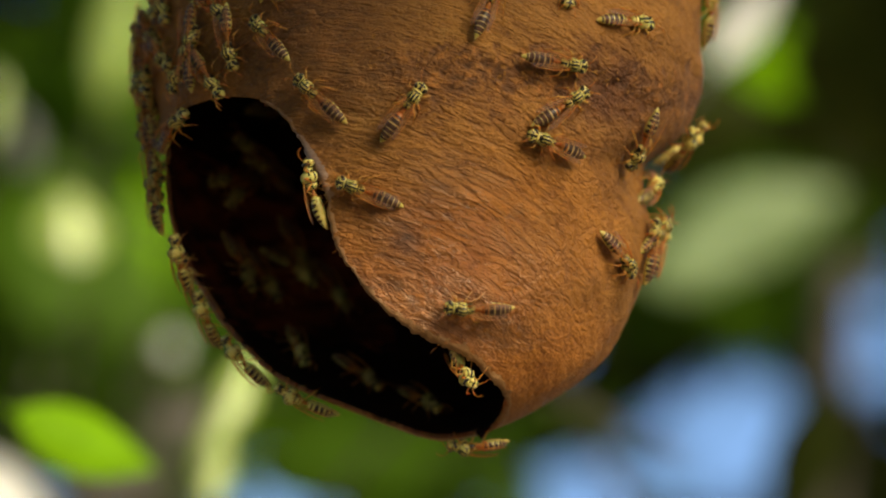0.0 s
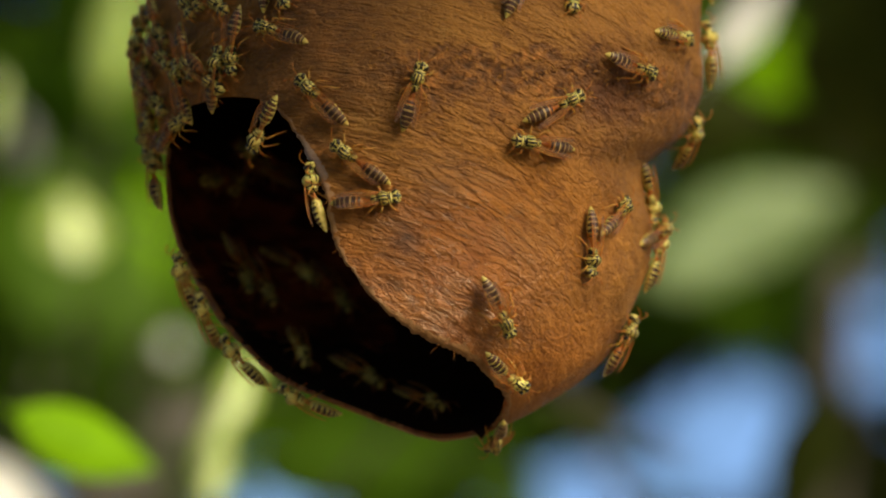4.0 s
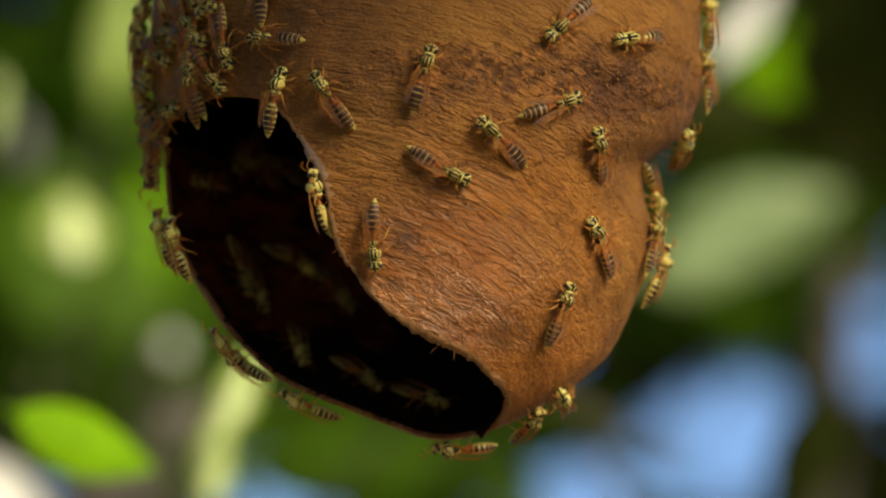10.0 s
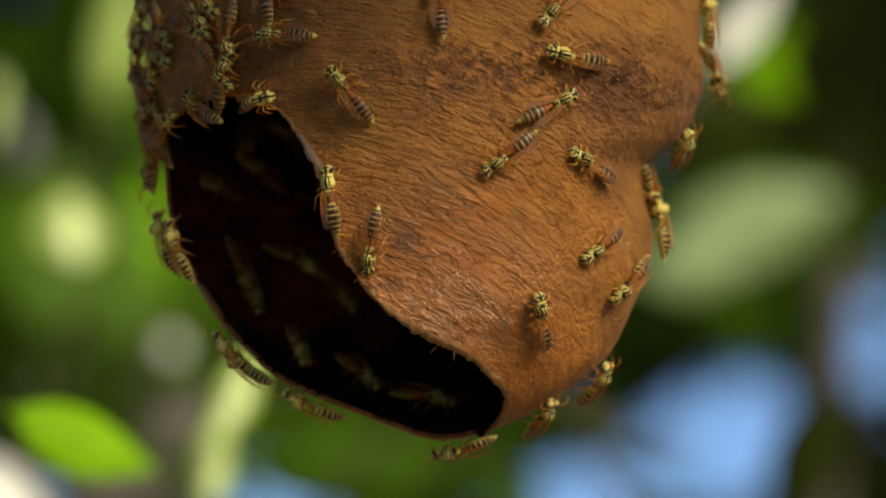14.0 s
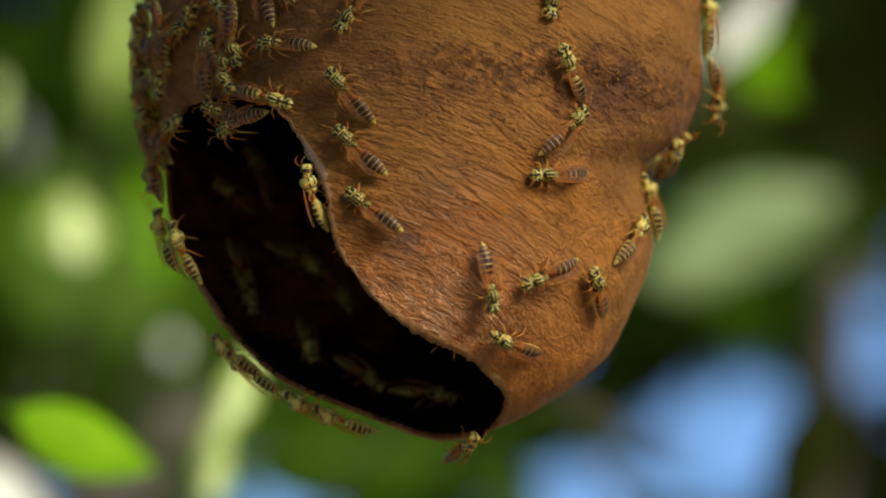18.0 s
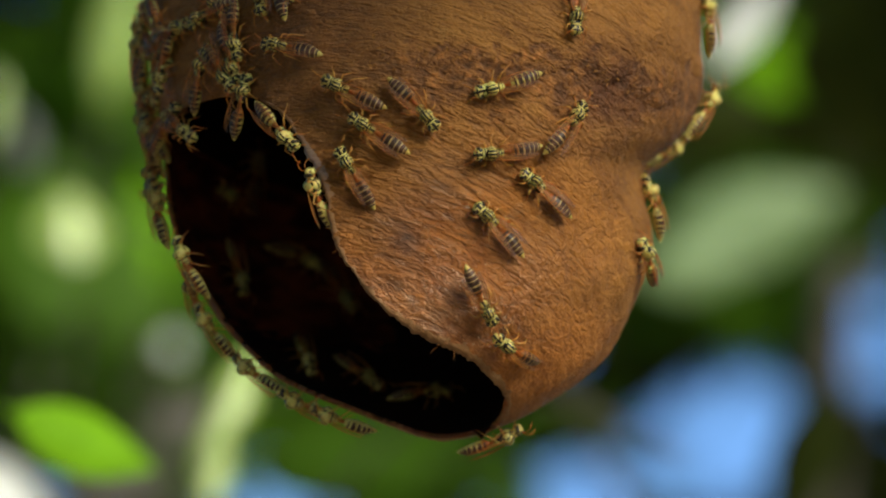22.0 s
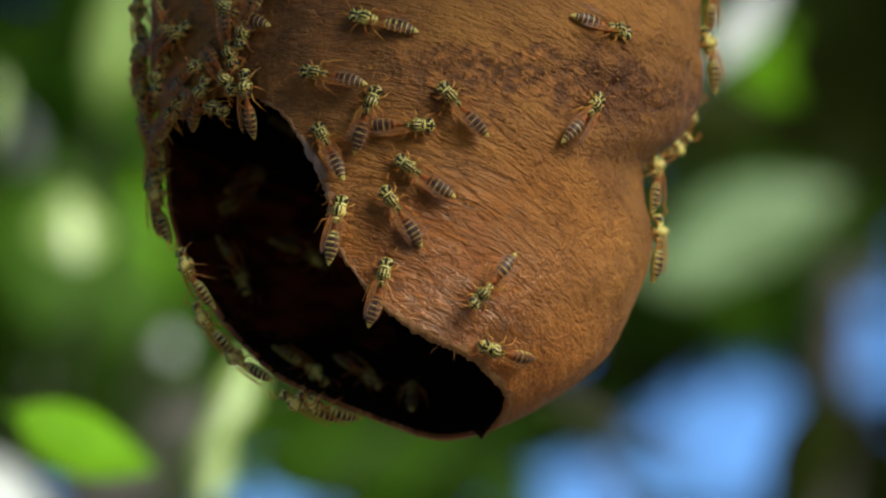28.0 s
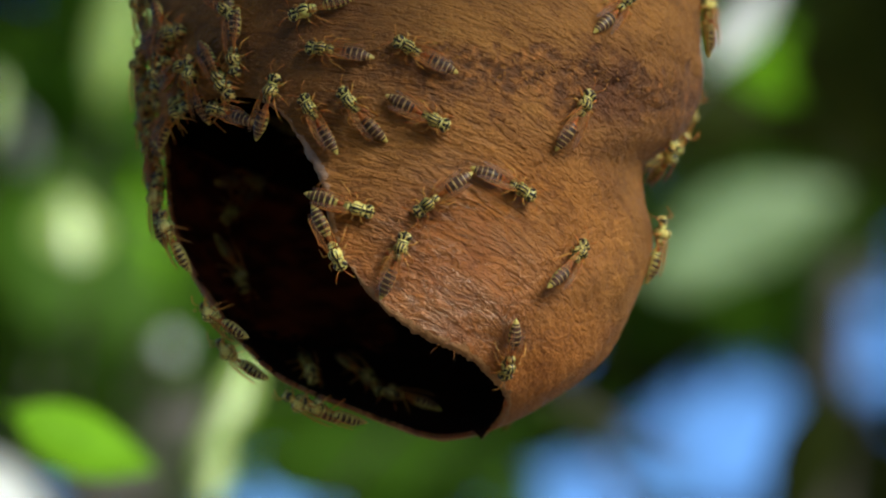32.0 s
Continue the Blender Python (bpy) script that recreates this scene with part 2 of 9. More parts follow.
wt.links.new(ramp(wt, grain(wt, scaled(wt, (1, 4, 1)), 700, 2), [(0.35, (0.18, 0.06, 0.018)), (0.65, (0.44, 0.19, 0.06))]), wb.inputs["Base Color"])
wing_tone = wt.nodes["Principled BSDF"].inputs["Base Color"].links[0].from_socket
wq = wt.nodes.new("ShaderNodeSeparateXYZ")
wt.links.new(scaled(wt, (-130, 1, 1)), wq.inputs[0])
# dusky towards the tip
wt.links.new(mixed(wt, "MIX", ramp(wt, wq.outputs[0], [(0.35, (0, 0, 0)), (0.75, (0.8, 0.8, 0.8))]), wing_tone, (0.19, 0.125, 0.125)), wb.inputs["Base Color"])
wb.inputs["Specular IOR Level"].default_value = 0.25
wb.inputs["Alpha"].default_value = 0.40
glow = node(wt, "ShaderNodeBsdfTranslucent", Color=(0.55, 0.27, 0.06, 1))
through_wing = node(wt, "ShaderNodeMixShader", Fac=0.15)
wt.links.new(wb.outputs[0], through_wing.inputs[1])
wt.links.new(glow.outputs[0], through_wing.inputs[2])
wt.links.new(through_wing.outputs[0], wt.nodes["Material Output"].inputs["Surface"])


# ---- building blocks
def mesh_of(name, bm, materials, smooth=True):
    me = bpy.data.meshes.new(name)
    bm.to_mesh(me)
    bm.free()
    for m in materials:
        me.materials.append(m)
    if smooth:
        me.polygons.foreach_set("use_smooth", [True] * len(me.polygons))
    return me


def part(name, me, parent, label=""):
    ob = new(name, me)
    ob.parent = parent
    return tagged(ob, label)


def tube(bm, points, radii, sides=8, slot=0):
    """A round limb through points; closed at both ends."""
    rings, side = [], None
    for i, p in enumerate(points):
        a = Vector(points[max(i - 1, 0)])
        b = Vector(points[min(i + 1, len(points) - 1)])
        d = (b - a).normalized()
        if side is None:
            side = d.orthogonal().normalized()
        side = (side - d * side.dot(d)).normalized()
        up = d.cross(side)
        rings.append([bm.verts.new(Vector(p) + (side * math.cos(k * math.tau / sides) + up * math.sin(k * math.tau / sides)) * radii[i]) for k in range(sides)])
    for r0, r1 in zip(rings, rings[1:]):
        for k in range(sides):
            f = bm.faces.new((r0[k], r0[(k + 1) % sides], r1[(k + 1) % sides], r1[k]))
            f.material_index = slot
    bm.faces.new(rings[0][::-1]).material_index = slot
    bm.faces.new(rings[-1]).material_index = slot
    return bm


# ---- the nest
MM = 0.001
# height, half width on its west side, half width on its east side, half depth, all in mm
PROFILE = ((93, 0.5, 0.5, 0.5), (90, 16, 16, 16), (74, 42, 42, 42), (62, 52, 46, 48), (48.5, 57, 50, 51), (37.5, 57.5, 50.6, 52), (32, 56.8, 50.4, 51.5),
           (26.5, 55, 49.0, 50), (23.5, 55.1, 47.6, 49.2), (21, 54.5, 45.4, 48.6), (18.2, 53.9, 41.6, 48), (15.5, 54.3, 39.3, 47.5), (10, 53.9, 39.2, 46.5), (4.5, 52.7, 40.2, 45.5), (-1, 50.5, 40.2, 44.2),
           (-6.5, 47.7, 38.9, 42.2), (-12, 44.3, 36.4, 39.5), (-17.5, 40.5, 33.8, 36), (-22, 36.3, 30.9, 32), (-26, 30.9, 26.5, 27.4), (-29, 24.3, 21.9, 22.4), (-32, 16.2, 16.4, 15.6), (-34.5, 9.5, 10.6, 9.8),
           (-36.2, 4.6, 5.8, 5), (-37.1, 0.3, 0.3, 0.3))
LEAN = math.tan(radians(TILT))


def smooth_table(rows, steps):
    """Catmull-Rom through the rows, evenly in row number."""
    a = np.array(rows, float)
    t = np.linspace(0, len(a) - 1, steps)
    i = np.minimum(t.astype(int), len(a) - 2)
    f = (t - i)[:, None]
    p0, p1, p2, p3 = a[np.maximum(i - 1, 0)], a[i], a[i + 1], a[np.minimum(i + 2, len(a) - 1)]
    return 0.5 * (2 * p1 + (p2 - p0) * f + (2 * p0 - 5 * p1 + 4 * p2 - p3) * f ** 2 + (3 * p1 - p0 - 3 * p2 + p3) * f ** 3)


def value_noise(x, y, seed):
    rng = np.random.RandomState(seed)
    g = rng.rand(64, 64)
    i, j = np.floor(x).astype(int), np.floor(y).astype(int)
    u, v = x - i, y - j
    u, v = u * u * (3 - 2 * u), v * v * (3 - 2 * v)
    a, b, c, d = g[i % 64, j % 64], g[(i + 1) % 64, j % 64], g[i % 64, (j + 1) % 64], g[(i + 1) % 64, (j + 1) % 64]
    return (a * (1 - u) + b * u) * (1 - v) + (c * (1 - u) + d * u) * v - 0.5


# the mouth's outline as seen from the front, mm
MOUTH = ((-49.5, 27.1), (-42, 28.8), (-34.5, 28.2), (-30.7, 26), (-27.4, 21.6), (-24.6, 16.6), (-22.4, 12.2), (-21.3, 7.8), (-20.6, 3.4),
         (-18.9, -1), (-15.8, -5.4), (-12.8, -9.2), (-9.2, -12.5), (-5.4, -15.3), (-1.5, -17.3), (1.8, -18.8), (5.6, -21), (8.9, -24.1),
         (11.1, -26.3), (12.3, -28.5), (12, -31.2), (10.6, -33.8), (8.4, -35.6), (5, -40), (-64, -40), (-64, 19.9), (-54.3, 22.1), (-53.2, 24.9))


def mouth_distance(x, z):
    """Distance from the mouth's edge, negative inside, and the way out of it."""
    best, vx, vz, inside = np.full(x.shape, 1e9), np.zeros(x.shape), np.zeros(x.shape), np.zeros(x.shape, bool)
    pts = smooth_table(MOUTH[:23], 120).tolist() + [list(p) for p in MOUTH[23:]]
    for (ax, az), (bx, bz) in zip(pts, pts[1:] + pts[:1]):
        ex, ez = bx - ax, bz - az
        k = np.clip(((x - ax) * ex + (z - az) * ez) / (ex * ex + ez * ez + 1e-9), 0, 1)
        dx, dz = ax + k * ex - x, az + k * ez - z
        d = np.hypot(dx, dz)
        near = d < best
        best, vx, vz = np.where(near, d, best), np.where(near, dx, vx), np.where(near, dz, vz)
        cross = ((az > z) != (bz > z)) & (x < (bx - ax) * (z - az) / (bz - az + 1e-12) + ax)
        inside ^= cross
    return np.where(inside, -best, best), vx, vz


def build_nest():
    rows, cols = 372, 600
    tab = smooth_table(PROFILE, rows)
    th = np.linspace(-math.pi, math.pi, cols, endpoint=False)
    z = np.repeat(tab[:, :1], cols, 1)
    s, c = np.sin(th)[None], np.cos(th)[None]
    w = np.where(s < 0, tab[:, 1:2], tab[:, 2:3])
    x, y = w * s, -tab[:, 3:4] * c
    # relief: an older, thicker upper layer whose edge overlaps the lower one, dents, ribs and fibres
    front = np.clip(c, 0, 1)
    edge = 37 - 0.9 * np.clip((x - 27) / 10, 0, 3) ** 2 + 1.5 * value_noise(x * 0.25 + 9, z * 0 + 3, 5)
    edge = edge + 1.1 * value_noise(x * 0.8, z * 0.8, 8) + 0.8 * value_noise(x * 2.1, z * 2.1, 9)
    edge = edge + 6 * np.clip(-x / 10, 0, 9) ** 2
    edge0 = edge
    fade = np.clip((z + 36) / 8, 0, 1) * np.clip((90 - z) / 8, 0, 1)
    a = th[None] * 44
    u, v = np.arctan2(z + 60, x + 30) * 75, np.hypot(x + 30, z + 60) + y * 0.3
    r = 1.9 * value_noise(a * 0.055 + 5, z * 0.07 + 2, 1) + 1.0 * value_noise(a * 0.14, z * 0.16, 2)
    tight = 0.45 + 0.55 * np.exp(-((x + 6) / 24) ** 2 - ((z - 4) / 20) ** 2)
    r += tight * (0.40 * value_noise(u * 0.18, v * 0.5, 3) + 0.30 * value_noise(u * 0.4, v * 1.1, 4) + 0.26 * value_noise(u * 0.5, v * 1.9, 6) + 0.16 * value_noise(u * 1.1, v * 2.1, 7))
    # torn, pitted pulp in a band under the old layer
    torn = np.clip((z + 0.13 * np.clip(x, 0, 50) - 27) / 5, 0, 1) * np.clip((40 - z - 0.13 * np.clip(x, 0, 50)) / 2.5, 0, 1) * np.clip((x + 20) / 14, 0, 1) * front
    r += torn * (0.7 * value_noise(a * 0.36, z * 0.36, 13) + 0.35 * value_noise(a * 0.95 + 7, z * 0.95, 14))
    # hollow under the old layer on the east side, with a small pit
    r -= 2.8 * np.exp(-((x - 34) / 10) ** 2 - ((z - 26) / 7) ** 2) * front
    # the old layer bulges over it in a ledge
    ledge = 36.5 - 0.012 * (x - 12) ** 2 + 2.2 * value_noise(x * 0.16 + 4, x * 0, 12)
    r += 1.1 * np.clip((z - ledge) / 1.8, 0, 1) * np.exp(-np.clip((z - ledge) / 16, 0, 9)) * np.clip((x - 16) / 14, 0, 1) * np.clip((48 - x) / 10, 0, 1) * front
    r -= 1.6 * np.exp(-((x - 33.3) / 0.9) ** 2 - ((z - 31.3) / 0.9) ** 2) * front
    # the newest paper swells beside the mouth
    r += 1.9 * np.exp(-((x - 4) / 13) ** 2 - ((z + 10) / 8) ** 2) * front
    # a lip that turns outwards along the mouth
    d0, _, _ = mouth_distance(x, z)
    r += 1.1 * np.exp(-(d0 / 3.2) ** 2) * (c > 0) * (x > -33)
    r *= fade
    nx, ny = s, -c
    x, y = x + nx * r, y + ny * r
    x0, y0 = x, y
    closed = np.stack([x, y + z * LEAN, z], 2).reshape(-1, 3) * MM
    dist, vx, vz = mouth_distance(x, z)
    cut = (dist < 0) & (y < -4)
    # drop the cells inside the mouth and pull those that straddle its edge onto it
    gone = cut & np.roll(cut, -1, 1)
    gone = gone[:-1] & gone[1:]
    face, old = [], []
    sheet = np.clip((z - edge0) / 4.0, 0, 1)
    over = (-0.30 + 1.15 * sheet * np.clip((x + 6) / 26, 0, 1)) * fade
    idx = np.arange(rows * cols).reshape(rows, cols)
    for i in range(rows - 1):
        for j in range(cols):
            if not gone[i, j]:
                k = (j + 1) % cols
                face.append((idx[i, j], idx[i, k], idx[i + 1, k], idx[i + 1, j]))
    for i in range(rows - 1):
        for j in range(cols):
            if abs(th[j]) < 2.2 and edge0[i, j] < z[i, j] < 88:
                k = (j + 1) % cols
                old.append((idx[i, j], idx[i, k], idx[i + 1, k], idx[i + 1, j]))
    upper = np.stack([x + nx * over, y + ny * over + z * LEAN, z], 2).reshape(-1, 3) * MM
    pull = cut & (np.abs(dist) < 1.6)
    x, z = np.where(pull, x + vx, x), np.where(pull, z + vz, z)
    # behind, the edge runs along the half-way plane
    y = np.where(cut & ~pull, -4, y)
    y = y + z * LEAN
    v = np.stack([x, y, z], 2).reshape(-1, 3) * MM
    made = []
    for name, cells, points in (("envelope", face, v), ("outer_layer", old, upper)):
        me = bpy.data.meshes.new(name)
        me.from_pydata(points.tolist(), [], [[int(q) for q in f[::-1]] for f in cells])
        bm = bmesh.new()
        bm.from_mesh(me)
        bmesh.ops.delete(bm, geom=[q for q in bm.verts if not q.link_faces], context="VERTS")
        bm.to_mesh(me)
        bm.free()
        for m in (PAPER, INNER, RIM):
            me.materials.append(m)
        me.polygons.foreach_set("use_smooth", [True] * len(me.polygons))
        made.append(me)
    # an inner sheet of paper lines the lower part of the back wall; above it and to its east near-black paper stands
    # for the shade
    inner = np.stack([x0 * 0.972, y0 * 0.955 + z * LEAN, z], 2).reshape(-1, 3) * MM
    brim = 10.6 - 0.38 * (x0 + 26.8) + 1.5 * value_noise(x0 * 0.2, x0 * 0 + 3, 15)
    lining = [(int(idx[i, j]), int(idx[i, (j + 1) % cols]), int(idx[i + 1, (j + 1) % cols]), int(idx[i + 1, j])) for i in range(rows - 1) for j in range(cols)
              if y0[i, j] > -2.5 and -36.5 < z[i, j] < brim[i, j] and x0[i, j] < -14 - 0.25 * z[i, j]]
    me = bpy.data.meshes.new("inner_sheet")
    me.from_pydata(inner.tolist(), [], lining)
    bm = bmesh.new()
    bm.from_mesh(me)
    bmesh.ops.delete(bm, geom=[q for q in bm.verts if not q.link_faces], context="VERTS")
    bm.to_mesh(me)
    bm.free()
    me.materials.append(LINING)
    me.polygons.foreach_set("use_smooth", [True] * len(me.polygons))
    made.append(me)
    grid = [(int(idx[i, j]), int(idx[i + 3, j]), int(idx[i + 3, (j + 3) % cols]), int(idx[i, (j + 3) % cols])) for i in range(0, rows - 3, 3) for j in range(0, cols, 3)]
    return made, BVHTree.FromPolygons([Vector(q) for q in closed.tolist()], grid)


from mathutils.bvhtree import BVHTree
shell_meshes, SURFACE = build_nest()                      # the meshes, and the outside without its mouth, on which wasps are set
nest = tagged(new("wasp_nest"), "brown paper wasp nest hanging with a wide dark mouth", "wasp nest")
nest.matrix_world = NEST
for shell_mesh, words in zip(shell_meshes, ("smooth orange-brown newer paper shell", "rough grey-brown older paper layer", "dark red-brown inner paper sheet")):
    shell = part(shell_mesh.name, shell_mesh, nest, words)
    thick = shell.modifiers.new("thickness", "SOLIDIFY")
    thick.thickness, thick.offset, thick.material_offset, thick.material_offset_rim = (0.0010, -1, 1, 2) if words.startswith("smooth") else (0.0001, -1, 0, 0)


def lip_mesh():
    """A smooth pale hem along the mouth's edge: it lies on the shell, swells a little and rolls into the hollow."""
    bm = bmesh.new()
    rows = []
    path = smooth_table(MOUTH[2:23], 260)
    for k, (x, z) in enumerate(path.tolist()):
        f = k / (len(path) - 1)
        a, b = path[max(k - 2, 0)], path[min(k + 2, len(path) - 1)]
        out = Vector((b[0] - a[0], 0, b[1] - a[1])).normalized()
        out = Vector((-out.z, 0, out.x))
        ends = min(1, f / 0.06, (1 - f) / 0.05)
        ragged = 0.8 * noise.noise((f * 55, 1.7, 0)) + 0.45 * noise.noise((f * 170, 4.2, 0))
        wide = max(0.25, (0.55 + 1.5 * math.exp(-((f - 0.66) / 0.15) ** 2) + 1.3 * math.exp(-((f - 0.18) / 0.07) ** 2) + ragged) * ends)
        fray = ends * (0.45 * noise.noise((f * 40, 9.1, 0)) + 0.40 * noise.noise((f * 120, 2.6, 0)) + 0.25 * noise.noise((f * 300, 5.5, 0)))
        row = []
        for w, lift in ((wide, -0.10), (wide * 0.75, 0.06), (wide * 0.35, 0.14), (0.08 - 0.5 * fray, 0.12), (-0.30 - fray, -0.12), (-0.33 - fray, -0.75), (0.05 - 0.5 * fray, -1.25)):
            q = Vector((x, 0, z)) + out * w
            p, n, _, _ = SURFACE.ray_cast(Vector((q.x * MM, -0.3, q.z * MM)), Vector((0, 1, 0)))
            if p is None:
                break
            row.append(p + n * (lift * (0.4 + 0.6 * ends) + 0.10 * noise.noise(p * 900)) * MM)
        if len(row) == 7:
            rows.append([bm.verts.new(p) for p in row])
    for r0, r1 in zip(rows, rows[1:]):
        for k in range(6):
            bm.faces.new((r0[k], r1[k], r1[k + 1], r0[k + 1]))
    bmesh.ops.recalc_face_normals(bm, faces=bm.faces)
    return mesh_of("lip", bm, [LIP])


part("lip", lip_mesh(), nest, "rolled pale paper lip of the mouth")


def loose_bits():
    """Torn flakes along the edge of the outer layer and loose threads on the lip."""
    rng = random.Random(21)
    bits = []
    for k in range(4):
        bm = bmesh.new()
        rows = []
        for i in range(4):
            f = i / 3
            rows.append([bm.verts.new(((f - 0.5) * 1.6 * MM, (q - 0.5) * 0.9 * MM * (1 - 0.5 * abs(f - 0.4)) + rng.uniform(-0.12, 0.12) * MM, (0.35 * f * f + 0.1 * rng.random()) * MM)) for q in (0, 0.5, 1)])
        for r0, r1 in zip(rows, rows[1:]):
            for q in range(2):
                bm.faces.new((r0[q], r0[q + 1], r1[q + 1], r1[q]))
        bits.append(mesh_of("flake", bm, [PAPER]))
    for k in range(110):
        if k < 80:
            x = rng.uniform(-14, 46)
            z = 35 - 0.13 * max(0, x) + rng.gauss(0, 2.6)
        else:
            x, z = rng.uniform(-20, 40), rng.uniform(-25, 46)
        p, n, _, _ = SURFACE.ray_cast(Vector((x * MM, -0.3, z * MM)), Vector((0, 1, 0)))
        if p is None or mouth_distance(np.array([x]), np.array([z]))[0][0] < 2:
            continue
        d = n.orthogonal().normalized()
        d.rotate(Matrix.Rotation(rng.uniform(0, 6.3), 3, n))
        m = Matrix((d, n.cross(d), n)).transposed().to_4x4()
        m.translation = p + n * rng.uniform(0.0, 0.25) * MM
        ob = part("flake", bits[k % 4], nest)
        ob.matrix_basis = m @ Matrix.Diagonal((*[rng.uniform(0.25, 0.7)] * 3, 1))
    edge = smooth_table(MOUTH[3:21], 60).tolist()
    for k in range(9):
        x, z = rng.choice(edge)
        p, n, _, _ = SURFACE.ray_cast(Vector((x * MM, -0.3, z * MM)), Vector((0, 1, 0)))
        ln = rng.uniform(0.8, 2.4) * MM
        way = (Vector((-0.6, -0.3, -0.6)) + Vector((rng.uniform(-0.6, 0.6), rng.uniform(-0.4, 0.4), rng.uniform(-0.6, 0.6)))).normalized()
        bend = Vector((rng.uniform(-1, 1), 0, rng.uniform(-1, 1))) * ln * 0.3
        bm = bmesh.new()
        tube(bm, [p, p + way * ln * 0.4 + bend * 0.3, p + way * ln * 0.75 + bend, p + way * ln + bend * 1.2], [0.05 * MM, 0.045 * MM, 0.035 * MM, 0.02 * MM], 5)
        part("thread", mesh_of("thread", bm, [PAPER]), nest)


loose_bits()


# ---- wasps, about 13 mm long
BODY = 1.07 * MM


def ellipsoid(bm, centre, size, slot=0, seg=14, rings=9, turn=None):
    m = Matrix.Translation(centre) @ (turn or Matrix()) @ Matrix.Diagonal((*size, 1))
    for v in bmesh.ops.create_uvsphere(bm, u_segments=seg, v_segments=rings, radius=1, matrix=m)["verts"]:
        for f in v.link_faces:
            f.material_index = slot
    return bm


def lathe_x(bm, stations, sides=16, flat=0.9):
    """A body ringed round the x axis: stations of x, radius, z and the material slot from there on."""
    rings = [[bm.verts.new((x, r * math.cos(k * math.tau / sides), z + flat * r * math.sin(k * math.tau / sides))) for k in range(sides)] for x, r, z, _ in stations]
    for (r0, r1), s in zip(zip(rings, rings[1:]), stations):
        for k in range(sides):
            below = s[3] == 2 and math.sin((k + 0.5) * math.tau / sides) < -0.3
            bm.faces.new((r0[k], r0[(k + 1) % sides], r1[(k + 1) % sides], r1[k])).material_index = 0 if below else s[3]
    bm.faces.new(rings[0])
    bm.faces.new(rings[-1][::-1])
    bmesh.ops.recalc_face_normals(bm, faces=bm.faces)
    return bm


def mm_mesh(name, bm, mats):
    bmesh.ops.scale(bm, vec=(BODY, BODY, BODY), verts=bm.verts)
    return mesh_of(name, bm, mats)


def painted(bm, dark):
    """Gives slot 1 to the faces whose middle, as x, |y|, z, lies in a dark mark."""
    for f in bm.faces:
        p = f.calc_center_median()
        f.material_index = 1 if dark(p.x, abs(p.y), p.z) else 0
    return bm


def thorax_mark(x, y, z):
    """Black above with yellow lines and spots; yellow flanks with a black seam."""
    if z < -0.15 or y > 1.12:
        return -0.50 < z < -0.22 or 0.25 < x < 0.50 and y > 0.9 or z < -0.9
    collar = x > 1.62 or 1.30 < x < 1.48 and y > 0.45
    line = 0.22 < y < 0.42 and -0.30 < x < 1.22
    edge = 0.76 < y < 0.98 and 0.35 < x < 1.20
    spot = 0.70 < y < 1.02 and -0.25 < x < 0.10
    plate = -0.62 < x < -0.40 and 0.10 < y < 0.90
    bar = -1.08 < x < -0.84 and y < 0.72
    rear = x < -1.22 and 0.22 < y < 0.78
    return not (collar or line or edge or spot or plate or bar or rear)


def few_marks(x, y, z):
    """The thin dark lines of a yellower wasp."""
    return y < 0.16 and x > -0.6 or 1.28 < x < 1.54 and y < 1.0 or -0.92 < x < -0.58 or -0.46 < z < -0.24 or 0.42 < y < 0.70 and -0.25 < x < 1.2 or -1.5 < x < -1.3


def head_mark(x, y, z):
    if z < -0.75:
        return y < 0.16
    return -0.50 < x < 0.14 and y < 1.08 and not (0.30 < y < 0.50 and x > -0.3) or y < 0.22 and x > -0.1 or 0.32 < x < 0.64 and y < 0.74 or x < -0.62 and y < 0.9


def round_x():
    return Matrix.Rotation(radians(90), 4, "Y")


